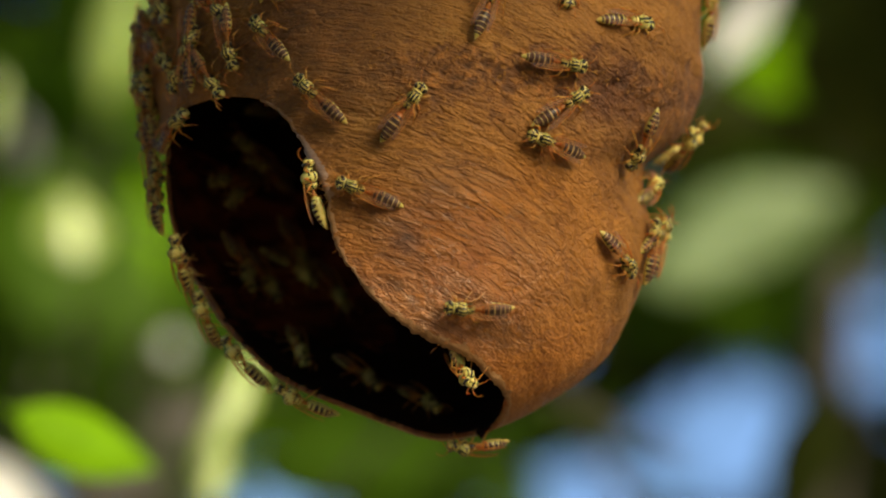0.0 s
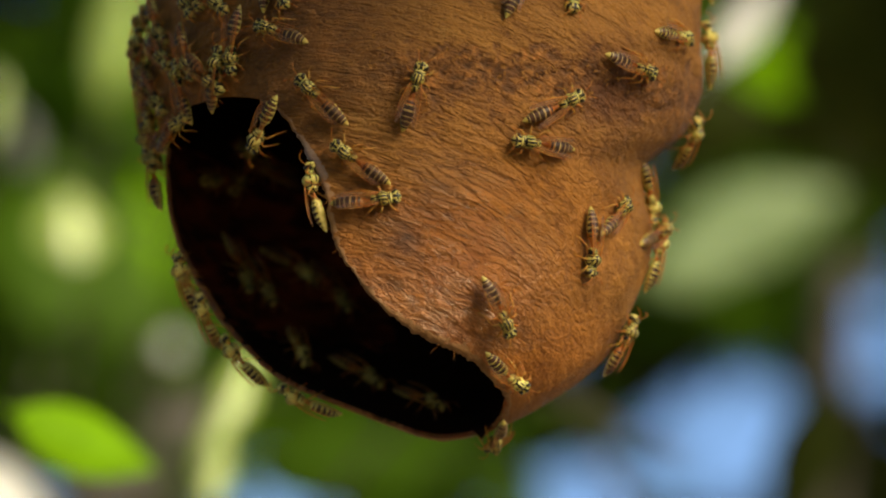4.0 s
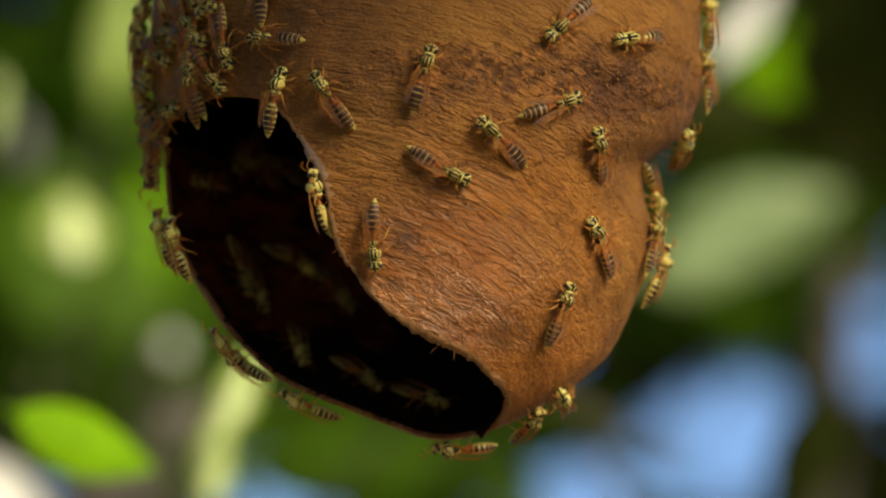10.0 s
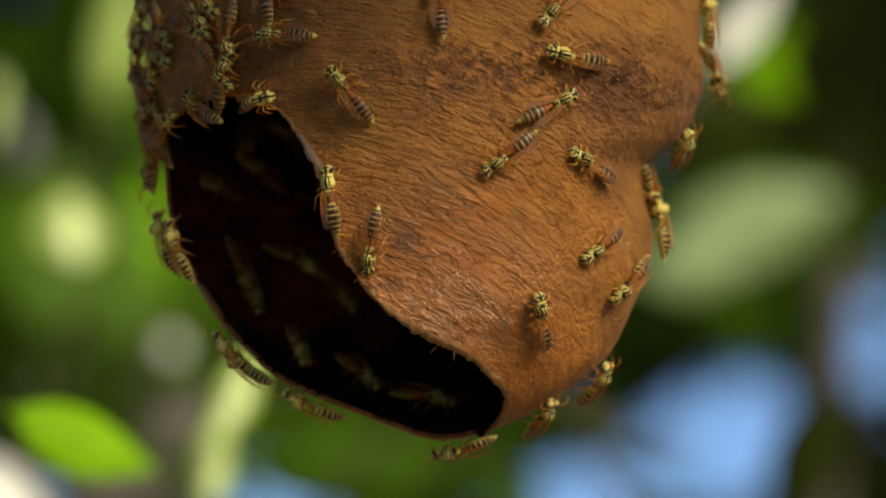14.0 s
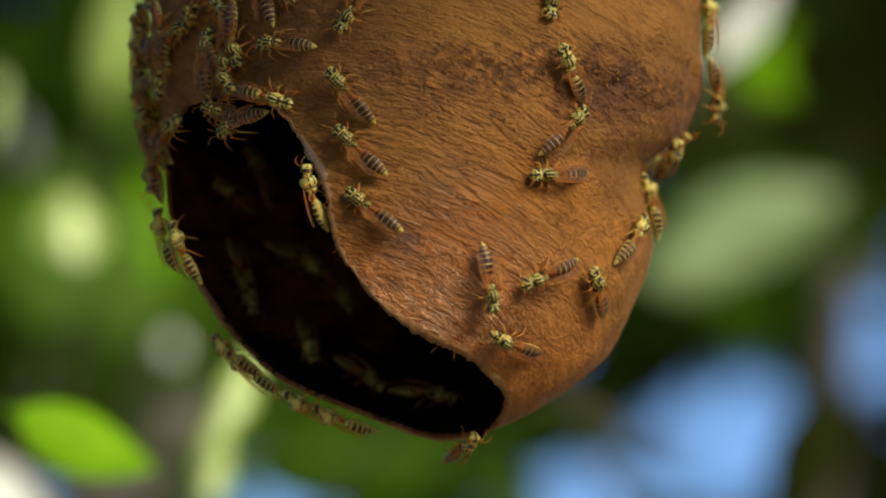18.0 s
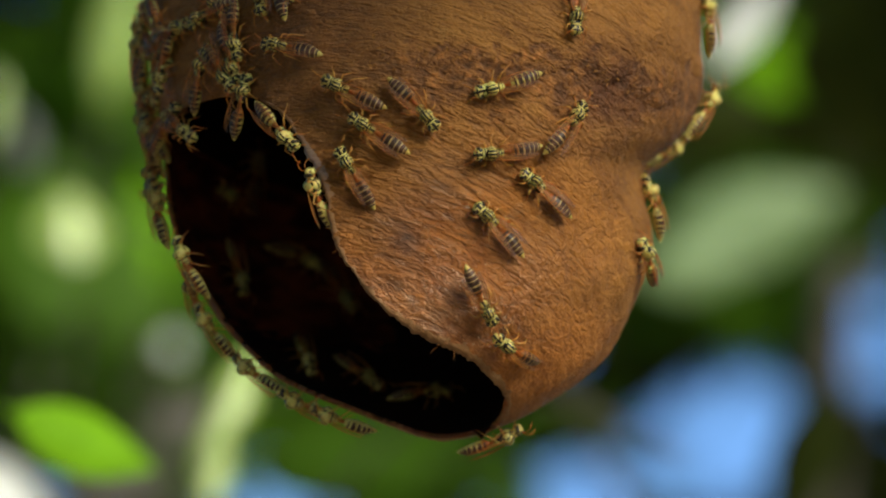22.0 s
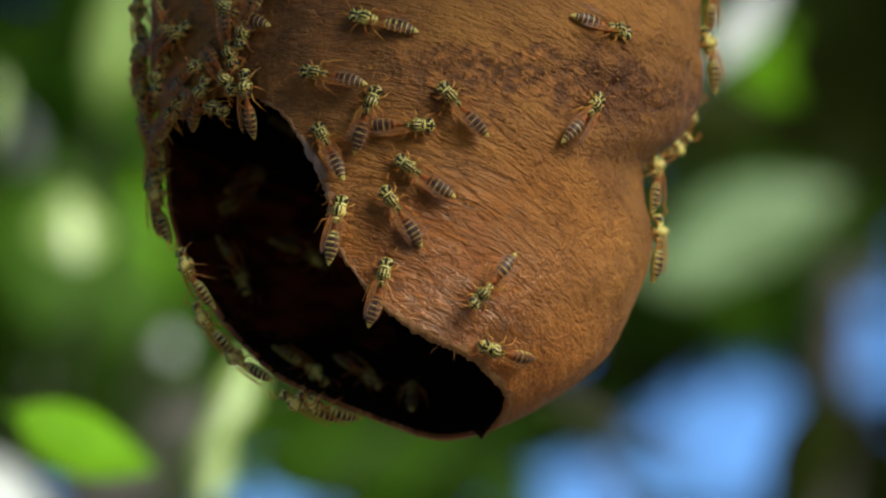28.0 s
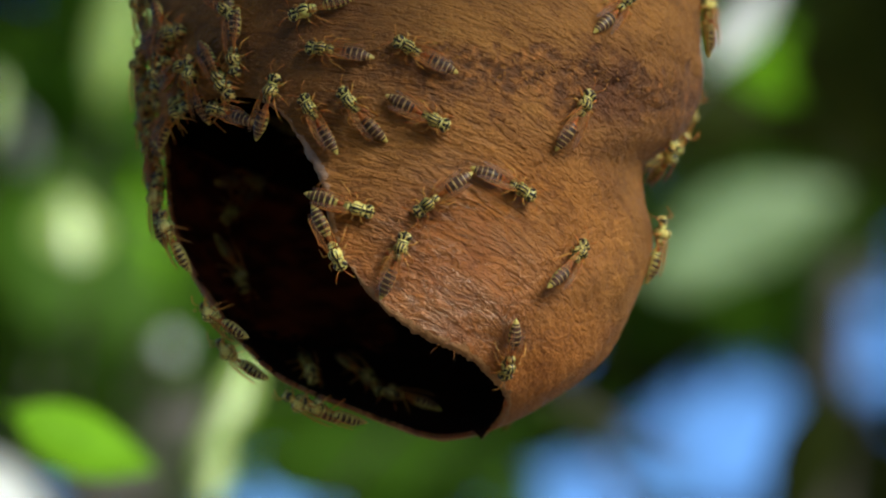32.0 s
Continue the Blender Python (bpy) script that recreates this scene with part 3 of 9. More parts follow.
def abdomen_mesh():
    """Amber at its base, then dark bands that end in teeth on the pale flanks, and a pale tip."""
    bm = bmesh.new()
    shape = np.array([(0.3, 0.16, 0.0), (0.0, 0.48, 0.0), (-0.5, 0.84, 0.0), (-1.1, 1.04, 0.0), (-1.8, 1.15, -0.01), (-2.6, 1.18, -0.05), (-3.4, 1.10, -0.12),
                      (-4.2, 0.95, -0.23), (-5.0, 0.70, -0.38), (-5.6, 0.44, -0.54), (-6.0, 0.20, -0.66), (-6.2, 0.04, -0.72)])
    tab = smooth_table(shape, 63)
    bands = ((-0.55, -0.95), (-1.36, -2.20), (-2.38, -3.22), (-3.38, -4.13), (-4.27, -4.93), (-5.05, -5.42))
    sides, rings = 22, []
    for x, r, z in tab.tolist():
        step = 0.05 * max((1 - abs(x - b1) / 0.12) for _, b1 in bands) if any(abs(x - b1) < 0.12 for _, b1 in bands) else 0.0
        rings.append([bm.verts.new((x, (r + step) * math.cos(k * math.tau / sides), z + 0.9 * (r + step) * math.sin(k * math.tau / sides))) for k in range(sides)])
    for i, (r0, r1) in enumerate(zip(rings, rings[1:])):
        x = (tab[i, 0] + tab[i + 1, 0]) / 2
        for k in range(sides):
            up = math.sin((k + 0.5) * math.tau / sides)
            slot = 1 if x > -1.25 else 3 if up < 0.25 else 0
            for n, (b0, b1) in enumerate(bands):
                if b1 < x < b0:
                    f = (b0 - x) / (b0 - b1)
                    if up > 0.56 - 0.90 * math.sin(math.pi * min(1, f * 0.75 + 0.25)):
                        slot = 2
            if x < -5.45:
                slot = 3
            bm.faces.new((r0[k], r0[(k + 1) % sides], r1[(k + 1) % sides], r1[k])).material_index = slot
    bm.faces.new(rings[0])
    bm.faces.new(rings[-1][::-1])
    bmesh.ops.recalc_face_normals(bm, faces=bm.faces)
    return bm


def wasp_meshes():
    out = {}
    bm = bmesh.new()
    ellipsoid(bm, (0, 0, 0), (0.74, 1.28, 1.08), 0, 28, 18, round_x())
    ellipsoid(bm, (0.35, 0, -0.70), (0.50, 0.74, 0.62), 0, 20, 12, round_x())
    out["head"] = mm_mesh("head", painted(bm, head_mark), [LEMON, BLACK])
    bm = bmesh.new()
    out["eye"] = mm_mesh("eye", ellipsoid(bm, (0, 0, 0), (0.42, 0.30, 0.78), 0, 10, 7), [EYE_BLACK])
    bm = bmesh.new()
    ellipsoid(bm, (0.3, 0, 0.1), (1.72, 1.25, 1.24), 0, 36, 26, round_x())
    ellipsoid(bm, (1.3, 0, -0.05), (0.73, 1.10, 0.98), 0, 28, 16, round_x())
    ellipsoid(bm, (-1.05, 0, 0.05), (1.0, 0.98, 0.92), 0, 28, 18, round_x())
    out["thorax"] = mm_mesh("thorax", painted(bm, thorax_mark), [LEMON, BLACK])
    bm = bmesh.new()
    lathe_x(bm, [(0.9, 0.3, 0, 0), (0.2, 0.20, 0, 0), (-0.5, 0.30, 0.1, 0), (-1.1, 0.52, 0.1, 0), (-1.5, 0.42, 0.05, 0), (-1.8, 0.26, 0, 0)], 10)
    for key, balls in (("head", (((0, 0, 0), (0.74, 1.28, 1.08)), ((0.35, 0, -0.70), (0.50, 0.74, 0.62)))),
                       ("thorax", (((0.3, 0, 0.1), (1.72, 1.25, 1.24)), ((1.3, 0, -0.05), (0.73, 1.10, 0.98)), ((-1.05, 0, 0.05), (1.0, 0.98, 0.92))))):
        pale = bmesh.new()
        for middle, size in balls:
            ellipsoid(pale, middle, size, 0, 28, 18, round_x())
        out["pale_" + key] = mm_mesh(key, painted(pale, few_marks if key == "thorax" else head_mark), [YELLOW, BLACK])
    out["waist"] = mm_mesh("waist", bm, [AMBER])
    out["abdomen"] = mm_mesh("abdomen", abdomen_mesh(), [PALE, AMBER, DARK, LEMON])
    for s, key in ((1, "wing_l"), (-1, "wing_r")):
        bm = bmesh.new()
        # a long blade folded lengthways, with a stiff front vein and two finer ones
        n, rows = 16, []

        def outline(f):
            return 0.10 + 0.50 * math.sin(math.pi * min(1, 0.05 + 0.80 * f ** 0.9)) * (1 - max(0, (f - 0.86) / 0.14) ** 2 * 0.85)

        def keel(f):
            return -7.6 * f, s * (0.32 + 0.14 * f), 0.45 * math.sin(f * 2.4) - 0.62 * f
        for i in range(n):
            f = i / (n - 1)
            x, yy, zz = keel(f)
            rows.append([bm.verts.new((x, yy + s * outline(f) * q, zz + 0.10 * (1 - abs(q)) * (1 - f) - 0.10 * max(0, q) * f)) for q in (-1, -0.5, 0, 0.5, 1)])
        for r0, r1 in zip(rows, rows[1:]):
            for k in range(4):
                bm.faces.new((r0[k], r0[k + 1], r1[k + 1], r1[k]))
        for q, r in ((1.0, 0.085), (0.35, 0.045), (-0.4, 0.04)):
            tube(bm, [(keel(f)[0], keel(f)[1] + s * outline(f) * q, keel(f)[2] + 0.03) for f in (0, 0.2, 0.4, 0.6, 0.8, 0.94)], [r, r * 1.05, r, r * 0.85, r * 0.6, r * 0.3], 5, 1)
        out[key] = mm_mesh("wing", bm, [WING, AMBER])
    for s, side in ((1, "l"), (-1, "r")):
        for k, (knee, shin, foot) in enumerate((((0.7, 1.15, 0.35), (1.5, 1.35, -0.7), (1.9, 1.75, -1.9)), ((-0.2, 1.45, 0.55), (-0.9, 1.95, -0.8), (-1.7, 2.3, -1.92)), ((-1.4, 1.45, 0.75), (-2.6, 1.8, -0.55), (-3.8, 2.3, -1.92)))):
            bm = bmesh.new()
            k3, s3, f3 = (Vector((a, s * b, c)) for a, b, c in (knee, shin, foot))
            p = [Vector((0, 0, 0)), k3 * 0.5 + Vector((0, 0, 0.08)), k3, k3.lerp(s3, 0.5), s3, s3.lerp(f3, 0.5) + Vector((0, 0, -0.15)), f3]
            tube(bm, p, [0.13, 0.17, 0.13, 0.115, 0.095, 0.065, 0.045], 7)
            out["leg_" + side + str(k)] = mm_mesh("leg", bm, [LEG])
        bm = bmesh.new()
        p = [(0, 0, 0), (0.45, s * 0.35, 0.5), (1.0, s * 0.75, 0.72), (1.5, s * 1.15, 0.55), (1.9, s * 1.4, 0.15), (2.1, s * 1.50, -0.25)]
        tube(bm, p, [0.065, 0.07, 0.075, 0.08, 0.08, 0.045], 6)
        out["antenna_" + side] = mm_mesh("antenna", bm, [AMBER])
    return out


WM = wasp_meshes()
WM["pale_abdomen"] = WM["abdomen"].copy()
WM["pale_abdomen"].materials[0] = WM["pale_abdomen"].materials[1] = YELLOW
STAND_UP = 1.75                                            # a wasp's middle above what it stands on, mm


def wasp(label="yellow and black paper wasp clinging to the nest", bend=0.0, spread=0.0, tone=""):
    """One wasp, head to +x. bend: degrees by which its abdomen swings sideways; spread: by which its wings part; tone:
    "pale_" for a yellower one, also given to edge wasps to put golden light into their colour.
    """
    root = tagged(new("wasp"), label, "wasp", "wasps on the nest")

    def put(name, key, x, y, z, rx=0, ry=0, rz=0, parent=None):
        ob = part(name, WM[key], parent or root)
        ob.matrix_basis = pose(x * BODY, y * BODY, z * BODY, rx, ry, rz)
        return ob
    put("thorax", tone + "thorax", 2.7, 0, 0.1)
    head = put("head", tone + "head", 5.15, 0, -0.1)
    put("eye", "eye", 0.10, 1.04, 0.0, 0, 0, 0, head)
    put("eye", "eye", 0.10, -1.04, 0.0, 0, 0, 0, head)
    put("antenna", "antenna_l", 0.7, 0.35, 0.35, 0, 0, random.uniform(-15, 15), head)
    put("antenna", "antenna_r", 0.7, -0.35, 0.35, 0, 0, random.uniform(-15, 15), head)
    put("waist", "waist", 0.9, 0, 0.05, 0, 0, bend * 0.4)
    put("abdomen", tone + "abdomen", -0.4, 0, 0.05, 0, 0, bend)
    put("wing", "wing_l", 2.4, 0.45, 1.05, 0, 3, -1 - spread + bend * 0.5)
    put("wing", "wing_r", 2.4, -0.45, 1.05, 0, 3, 1 + spread + bend * 0.5)
    for s, side in ((1, "l"), (-1, "r")):
        for k, x in enumerate((3.9, 2.8, 1.9)):
            put("leg", "leg_" + side + str(k), x, s * 0.75, -0.35, 0, random.uniform(-6, 6), random.uniform(-14, 14))
    return root


def settle(p, n, heading, lift=0.0):
    """A pose with the feet at p on a surface of normal n; heading: the way the head points as seen square from the front, degrees from the east towards up."""
    n = n.normalized()
    d = Vector((math.cos(radians(heading)), 0, math.sin(radians(heading))))
    if abs(n.y) > 0.3:
        d.y = -d.dot(n) / n.y
    else:
        d = d - n * d.dot(n)
    d.normalize()
    m = Matrix((d, n.cross(d), n)).transposed().to_4x4()
    m.translation = p + n * (STAND_UP + lift) * MM
    return NEST @ m


def on_nest(x, z, heading):
    """On the nest's outside at x and z as seen square from the front, mm. Past the outline a wasp holds on to the nearest place of the outside."""
    p, n, _, _ = SURFACE.ray_cast(Vector((x * MM, -0.3, z * MM)), Vector((0, 1, 0)))
    if p is None:
        goal = Vector((x * MM, (z * LEAN - 3) * MM, z * MM))
        p, n, _, off = SURFACE.find_nearest(goal)
        reach = min(max(off / MM, 1.0), 2.2 if x < 20 else 2.6) - STAND_UP
        return settle(p + Vector((0, -1.6 * MM, 0)) + n * reach * MM, n + Vector((0, -0.22, 0)), heading)
    return settle(p, n + Vector((0, -0.4 * max(0.0, 1 + n.y / 0.6), 0)), heading)


def in_nest(x, z, heading):
    """On the inner face of the back wall."""
    p, n, _, _ = SURFACE.ray_cast(Vector((x * MM, 0.3, z * MM)), Vector((0, -1, 0)))
    if p is None:
        p, n, _, _ = SURFACE.find_nearest(Vector((x * MM, (z * LEAN + 2) * MM, z * MM)))
    return settle(p, -n, heading, 1.3)


def behind(x, z, heading):
    """On the outside of the back wall."""
    p, n, _, _ = SURFACE.ray_cast(Vector((x * MM, 0.3, z * MM)), Vector((0, -1, 0)))
    if p is None:
        p, n, _, _ = SURFACE.find_nearest(Vector((x * MM, (z * LEAN + 20) * MM, z * MM)))
    return settle(p, n, heading)


def on_lip(x, z, heading):
    """Sideways on the lip of the mouth, back towards the hollow."""
    p, n, _, _ = SURFACE.ray_cast(Vector((x * MM, -0.3, z * MM)), Vector((0, 1, 0)))
    d, vx, vz = (q[0] for q in mouth_distance(np.array([x]), np.array([z])))
    into = Vector((vx, 0, vz)).normalized() * (-1 if d < 0 else 1)
    return settle(p, into + Vector((0, 0.42, 0)), heading, -STAND_UP)


def flying(x, z, heading, off):
    """In the air, off mm in front of the nest."""
    p, n, _, _ = SURFACE.ray_cast(Vector((x * MM, -0.3, z * MM)), Vector((0, 1, 0)))
    p = p or Vector((x * MM, z * LEAN * MM, z * MM))
    return settle(p + Vector((0, -off * MM, 0)), Vector((0.1, -0.8, 0.5)), heading)


def lively(ob):
    """Lets a wasp's legs and feelers shift on its body; returns the wasp."""
    rng = random.Random(ob.name)
    limbs = [o for o in ob.children_recursive if o.name.split(".")[0] in ("leg", "antenna")]
    for o in limbs:
        rest = o.matrix_basis.copy()
        reach = 9 if o.name.startswith("leg") else 16
        walk(o, [(t * 2.0, rest @ pose(0, 0, 0, 0, rng.uniform(-0.3, 0.3) * reach, rng.uniform(-reach, reach))) for t in range(17)])
    return ob


# ---- foliage
def leaf_meshes(length, width, mat, fold=0.12, droop=0.15):
    """Blade and midrib, base at the origin, tip to +x."""
    bm = bmesh.new()
    n, rows = 12, []
    for i in range(n + 1):
        f = i / n
        half = width / 2 * (math.sin(math.pi * f ** 0.85) ** 0.9 if 0 < f < 1 else 0.01)
        zz = -droop * length * f * f
        rows.append([bm.verts.new((length * f, half * q, zz + q * q * half * fold + 0.02 * half * math.sin(f * 25) * abs(q))) for q in (-1, -0.5, 0, 0.5, 1)])
    for r0, r1 in zip(rows, rows[1:]):
        for k in range(4):
            bm.faces.new((r0[k], r0[k + 1], r1[k + 1], r1[k]))
    blade = mesh_of("blade", bm, [mat])
    bm = bmesh.new()
    tube(bm, [(-0.15 * length, 0, 0.01 * length), (0, 0, 0), (length * 0.5, 0, -droop * length * 0.25), (length * 0.97, 0, -droop * length * 0.94)], [0.012 * length, 0.011 * length, 0.008 * length, 0.002 * length], 5)
    return blade, mesh_of("midrib", bm, [mat])


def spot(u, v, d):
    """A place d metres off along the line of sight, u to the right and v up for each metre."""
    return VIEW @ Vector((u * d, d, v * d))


GREENS = {"dark": LEAF_SHADED, "green": LEAF, "pale": LEAF_SUNLIT, "fresh": LEAF_FRESH, "dry": LEAF_DRY, "white": LEAF_WHITE, "dull": LEAF_DULL}


def hanging_leaf(kind, u, v, d, length, width, turn, lit, label):
    """A leaf whose middle is at the spot; turn: the way its tip points, degrees from the east towards up; lit: how far its face turns to the sun."""
    ob = tagged(new("tree_leaf"), label, "leaf", "leaves behind the nest")
    for me in leaf_meshes(length, width, GREENS[kind], -0.3, 0.08):
        part(me.name.split(".")[0], me, ob)
    bm = bmesh.new()
    rise = Vector((-0.15 * length, 0, 0.01 * length))
    tube(bm, [rise + Vector((-0.25 * f, 0.02 * f, -0.25 * f * f)) for f in (0, 0.25, 0.5, 0.75, 1)], [0.012 * length, 0.0009, 0.0012, 0.0014, 0.0016], 6)
    part("twig", mesh_of("twig", bm, [BARK]), ob)
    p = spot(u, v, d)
    n = ((EYE - p).normalized() + SUN * lit).normalized()
    way = VIEW.to_3x3() @ Vector((math.cos(radians(turn)), 0, math.sin(radians(turn))))
    way = (way - n * way.dot(n)).normalized()
    m = Matrix((way, n.cross(way), n)).transposed().to_4x4()
    ob.matrix_world = Matrix.Translation(p) @ m @ Matrix.Translation((-length / 2, 0, 0.07 * length))
    return ob


def foliage(name, label, mat, count, d0, d1, size, seed, keep, half=(0.16, 0.11)):
    """A mass of leaves between d0 and d1 metres away, where keep(u, v) lets them grow."""
    rng = random.Random(seed)
    verts, faces = [], []
    while count:
        u, v, d = rng.uniform(-half[0], half[0]), rng.uniform(-half[1], half[1]), rng.uniform(d0, d1)
        if not keep(u, v, rng):
            continue
        count -= 1
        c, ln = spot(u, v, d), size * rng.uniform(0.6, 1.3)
        m = Matrix.Translation(c) @ Euler((rng.uniform(-1.2, 1.2), rng.uniform(-1.2, 1.2), rng.uniform(0, 6.3))).to_matrix().to_4x4()
        b = len(verts)
        for x, y, z in ((0, 0, 0), (0.3, 0.2, 0.04), (0.7, 0.17, 0.03), (1, 0, -0.1), (0.7, -0.17, 0.03), (0.3, -0.2, 0.04), (0.5, 0, -0.02)):
            verts.append(m @ Vector((x * ln - ln / 2, y * ln, z * ln)))
        for k in range(6):
            faces.append((b + 6, b + k, b + (k + 1) % 6))
    me = bpy.data.meshes.new(name)
    me.from_pydata(verts, [], faces)
    me.materials.append(mat)
    return tagged(new(name, me), label, "foliage", kind="stuff")


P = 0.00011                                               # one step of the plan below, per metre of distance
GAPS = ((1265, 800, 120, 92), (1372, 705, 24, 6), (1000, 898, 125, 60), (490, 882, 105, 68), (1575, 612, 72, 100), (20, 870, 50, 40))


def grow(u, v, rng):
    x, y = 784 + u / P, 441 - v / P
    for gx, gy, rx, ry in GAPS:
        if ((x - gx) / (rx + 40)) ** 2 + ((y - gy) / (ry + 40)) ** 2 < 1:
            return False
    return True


foliage("far_foliage", "dark green leaves in deep shade behind the nest", LEAF_SHADED, 6500, 3.6, 6.5, 0.10, 3, grow)


foliage("tree_crowns", "dense green crowns of the trees behind", LEAF, 5200, 3.4, 6.8, 0.15, 8, lambda u, v, rng: abs(u) > 0.15 or abs(v) > 0.10, (0.8, 0.45))


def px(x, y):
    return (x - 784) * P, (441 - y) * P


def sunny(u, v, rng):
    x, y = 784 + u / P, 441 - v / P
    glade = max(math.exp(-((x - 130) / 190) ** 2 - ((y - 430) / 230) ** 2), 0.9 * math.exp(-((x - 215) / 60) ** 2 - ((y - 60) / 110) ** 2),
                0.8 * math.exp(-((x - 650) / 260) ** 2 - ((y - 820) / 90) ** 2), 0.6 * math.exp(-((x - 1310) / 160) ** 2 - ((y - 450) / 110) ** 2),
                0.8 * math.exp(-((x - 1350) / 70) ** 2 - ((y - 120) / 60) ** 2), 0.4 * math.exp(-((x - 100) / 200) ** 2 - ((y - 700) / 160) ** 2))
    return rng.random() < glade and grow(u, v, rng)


foliage("mid_foliage", "green sunlit leaves of the tree behind the nest", LEAF, 680, 2.6, 3.5, 0.08, 4, sunny)

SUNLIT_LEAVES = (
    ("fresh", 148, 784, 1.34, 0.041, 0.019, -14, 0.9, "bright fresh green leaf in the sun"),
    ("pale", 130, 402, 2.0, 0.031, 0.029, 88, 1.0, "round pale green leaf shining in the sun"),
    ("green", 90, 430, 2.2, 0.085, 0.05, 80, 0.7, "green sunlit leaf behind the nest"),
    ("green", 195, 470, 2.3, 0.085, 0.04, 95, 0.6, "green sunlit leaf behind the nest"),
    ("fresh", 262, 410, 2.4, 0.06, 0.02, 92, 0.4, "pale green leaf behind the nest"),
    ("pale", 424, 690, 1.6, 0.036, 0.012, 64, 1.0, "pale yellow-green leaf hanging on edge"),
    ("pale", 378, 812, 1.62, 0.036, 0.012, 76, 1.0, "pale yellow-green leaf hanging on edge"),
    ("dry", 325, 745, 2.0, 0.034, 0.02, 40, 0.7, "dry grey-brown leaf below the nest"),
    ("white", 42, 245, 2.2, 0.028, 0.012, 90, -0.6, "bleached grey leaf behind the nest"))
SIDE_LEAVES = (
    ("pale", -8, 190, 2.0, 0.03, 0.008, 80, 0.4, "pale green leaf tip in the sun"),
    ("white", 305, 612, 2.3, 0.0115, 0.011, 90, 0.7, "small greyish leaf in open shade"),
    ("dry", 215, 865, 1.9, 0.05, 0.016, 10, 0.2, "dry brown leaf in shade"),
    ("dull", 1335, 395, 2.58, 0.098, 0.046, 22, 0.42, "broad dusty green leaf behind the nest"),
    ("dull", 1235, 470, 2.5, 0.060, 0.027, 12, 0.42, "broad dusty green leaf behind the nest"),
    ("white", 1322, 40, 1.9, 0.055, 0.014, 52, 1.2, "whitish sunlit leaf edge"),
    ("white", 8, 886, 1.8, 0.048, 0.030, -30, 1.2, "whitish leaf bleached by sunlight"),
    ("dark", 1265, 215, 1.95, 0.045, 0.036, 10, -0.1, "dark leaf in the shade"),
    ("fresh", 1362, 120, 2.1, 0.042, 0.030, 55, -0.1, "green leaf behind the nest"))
# the dark ones are added to deepen the shade behind the nest
SHADED_LEAVES = (
    ("pale", 212, 50, 2.3, 0.07, 0.020, 78, 0.25, "green leaf behind the nest"),
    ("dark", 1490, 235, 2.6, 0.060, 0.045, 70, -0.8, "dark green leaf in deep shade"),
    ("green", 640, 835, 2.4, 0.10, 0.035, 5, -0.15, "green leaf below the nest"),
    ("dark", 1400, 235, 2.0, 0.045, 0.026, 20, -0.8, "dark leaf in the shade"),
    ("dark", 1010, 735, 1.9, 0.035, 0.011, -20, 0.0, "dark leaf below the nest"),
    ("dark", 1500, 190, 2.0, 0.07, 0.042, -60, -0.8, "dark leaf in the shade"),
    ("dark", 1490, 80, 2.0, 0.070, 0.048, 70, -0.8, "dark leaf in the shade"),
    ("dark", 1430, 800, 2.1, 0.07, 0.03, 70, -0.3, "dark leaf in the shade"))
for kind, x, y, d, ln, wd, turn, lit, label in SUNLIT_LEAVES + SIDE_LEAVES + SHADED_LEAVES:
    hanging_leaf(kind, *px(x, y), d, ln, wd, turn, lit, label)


def canopy():
    """Unseen leaf clumps added around and above the viewer to dim the sky light, with open sky between, and a clearing
    towards the sun.
    """
    rng = random.Random(11)
    verts, faces = [], []
    count = 0
    while count < 8300:
        az, el, d = rng.uniform(0, math.tau), math.asin(rng.uniform(0.0, 1.0)), rng.uniform(5.0, 9.0)
        way = Vector((math.sin(az) * math.cos(el), math.cos(az) * math.cos(el), math.sin(el)))
        c = EYE + way * d
        rel = c - Vector((0, 1.6, 2.0))
        if (rel - SUN * rel.dot(SUN)).length < 2.6 and rel.dot(SUN) > 0:
            continue
        if way.y > 0.93 and abs(way.x) < 0.25:
            continue
        count += 1
        ln = rng.uniform(0.25, 0.6)
        m = Matrix.Translation(c) @ Euler((rng.uniform(-1.5, 1.5), rng.uniform(-1.5, 1.5), rng.uniform(0, 6.3))).to_matrix().to_4x4()
        b = len(verts)
        for x, y, z in ((0, 0, 0), (0.3, 0.24, 0.04), (0.7, 0.2, 0.03), (1, 0, -0.1), (0.7, -0.2, 0.03), (0.3, -0.24, 0.04), (0.5, 0, -0.02)):
            verts.append(m @ Vector((x * ln - ln / 2, y * ln, z * ln)))
        faces += [(b + 6, b + k, b + (k + 1) % 6) for k in range(6)]
    me = bpy.data.meshes.new("tree_canopy")
    me.from_pydata(verts, [], faces)
    me.materials.append(LEAF)
    return tagged(new("tree_canopy", me), "unseen leaf clumps added all around to dim the sky", "foliage", kind="stuff")


canopy()


# ---- ground
# out of view; kept pale to bounce warm light up onto the nest
EARTH, gt, gb = material("dry_earth", 0.9)
gt.links.new(ramp(gt, grain(gt, scaled(gt, (1, 1, 1)), 3, 6), [(0.3, (0.22, 0.160, 0.085)), (0.7, (0.42, 0.315, 0.175))]), gb.inputs["Base Color"])
bm = bmesh.new()
bmesh.ops.create_grid(bm, x_segments=4, y_segments=4, size=2500)
ground = tagged(new("ground", mesh_of("ground", bm, [EARTH])), "unseen pale earth that bounces light up onto the nest", "ground", kind="structure")

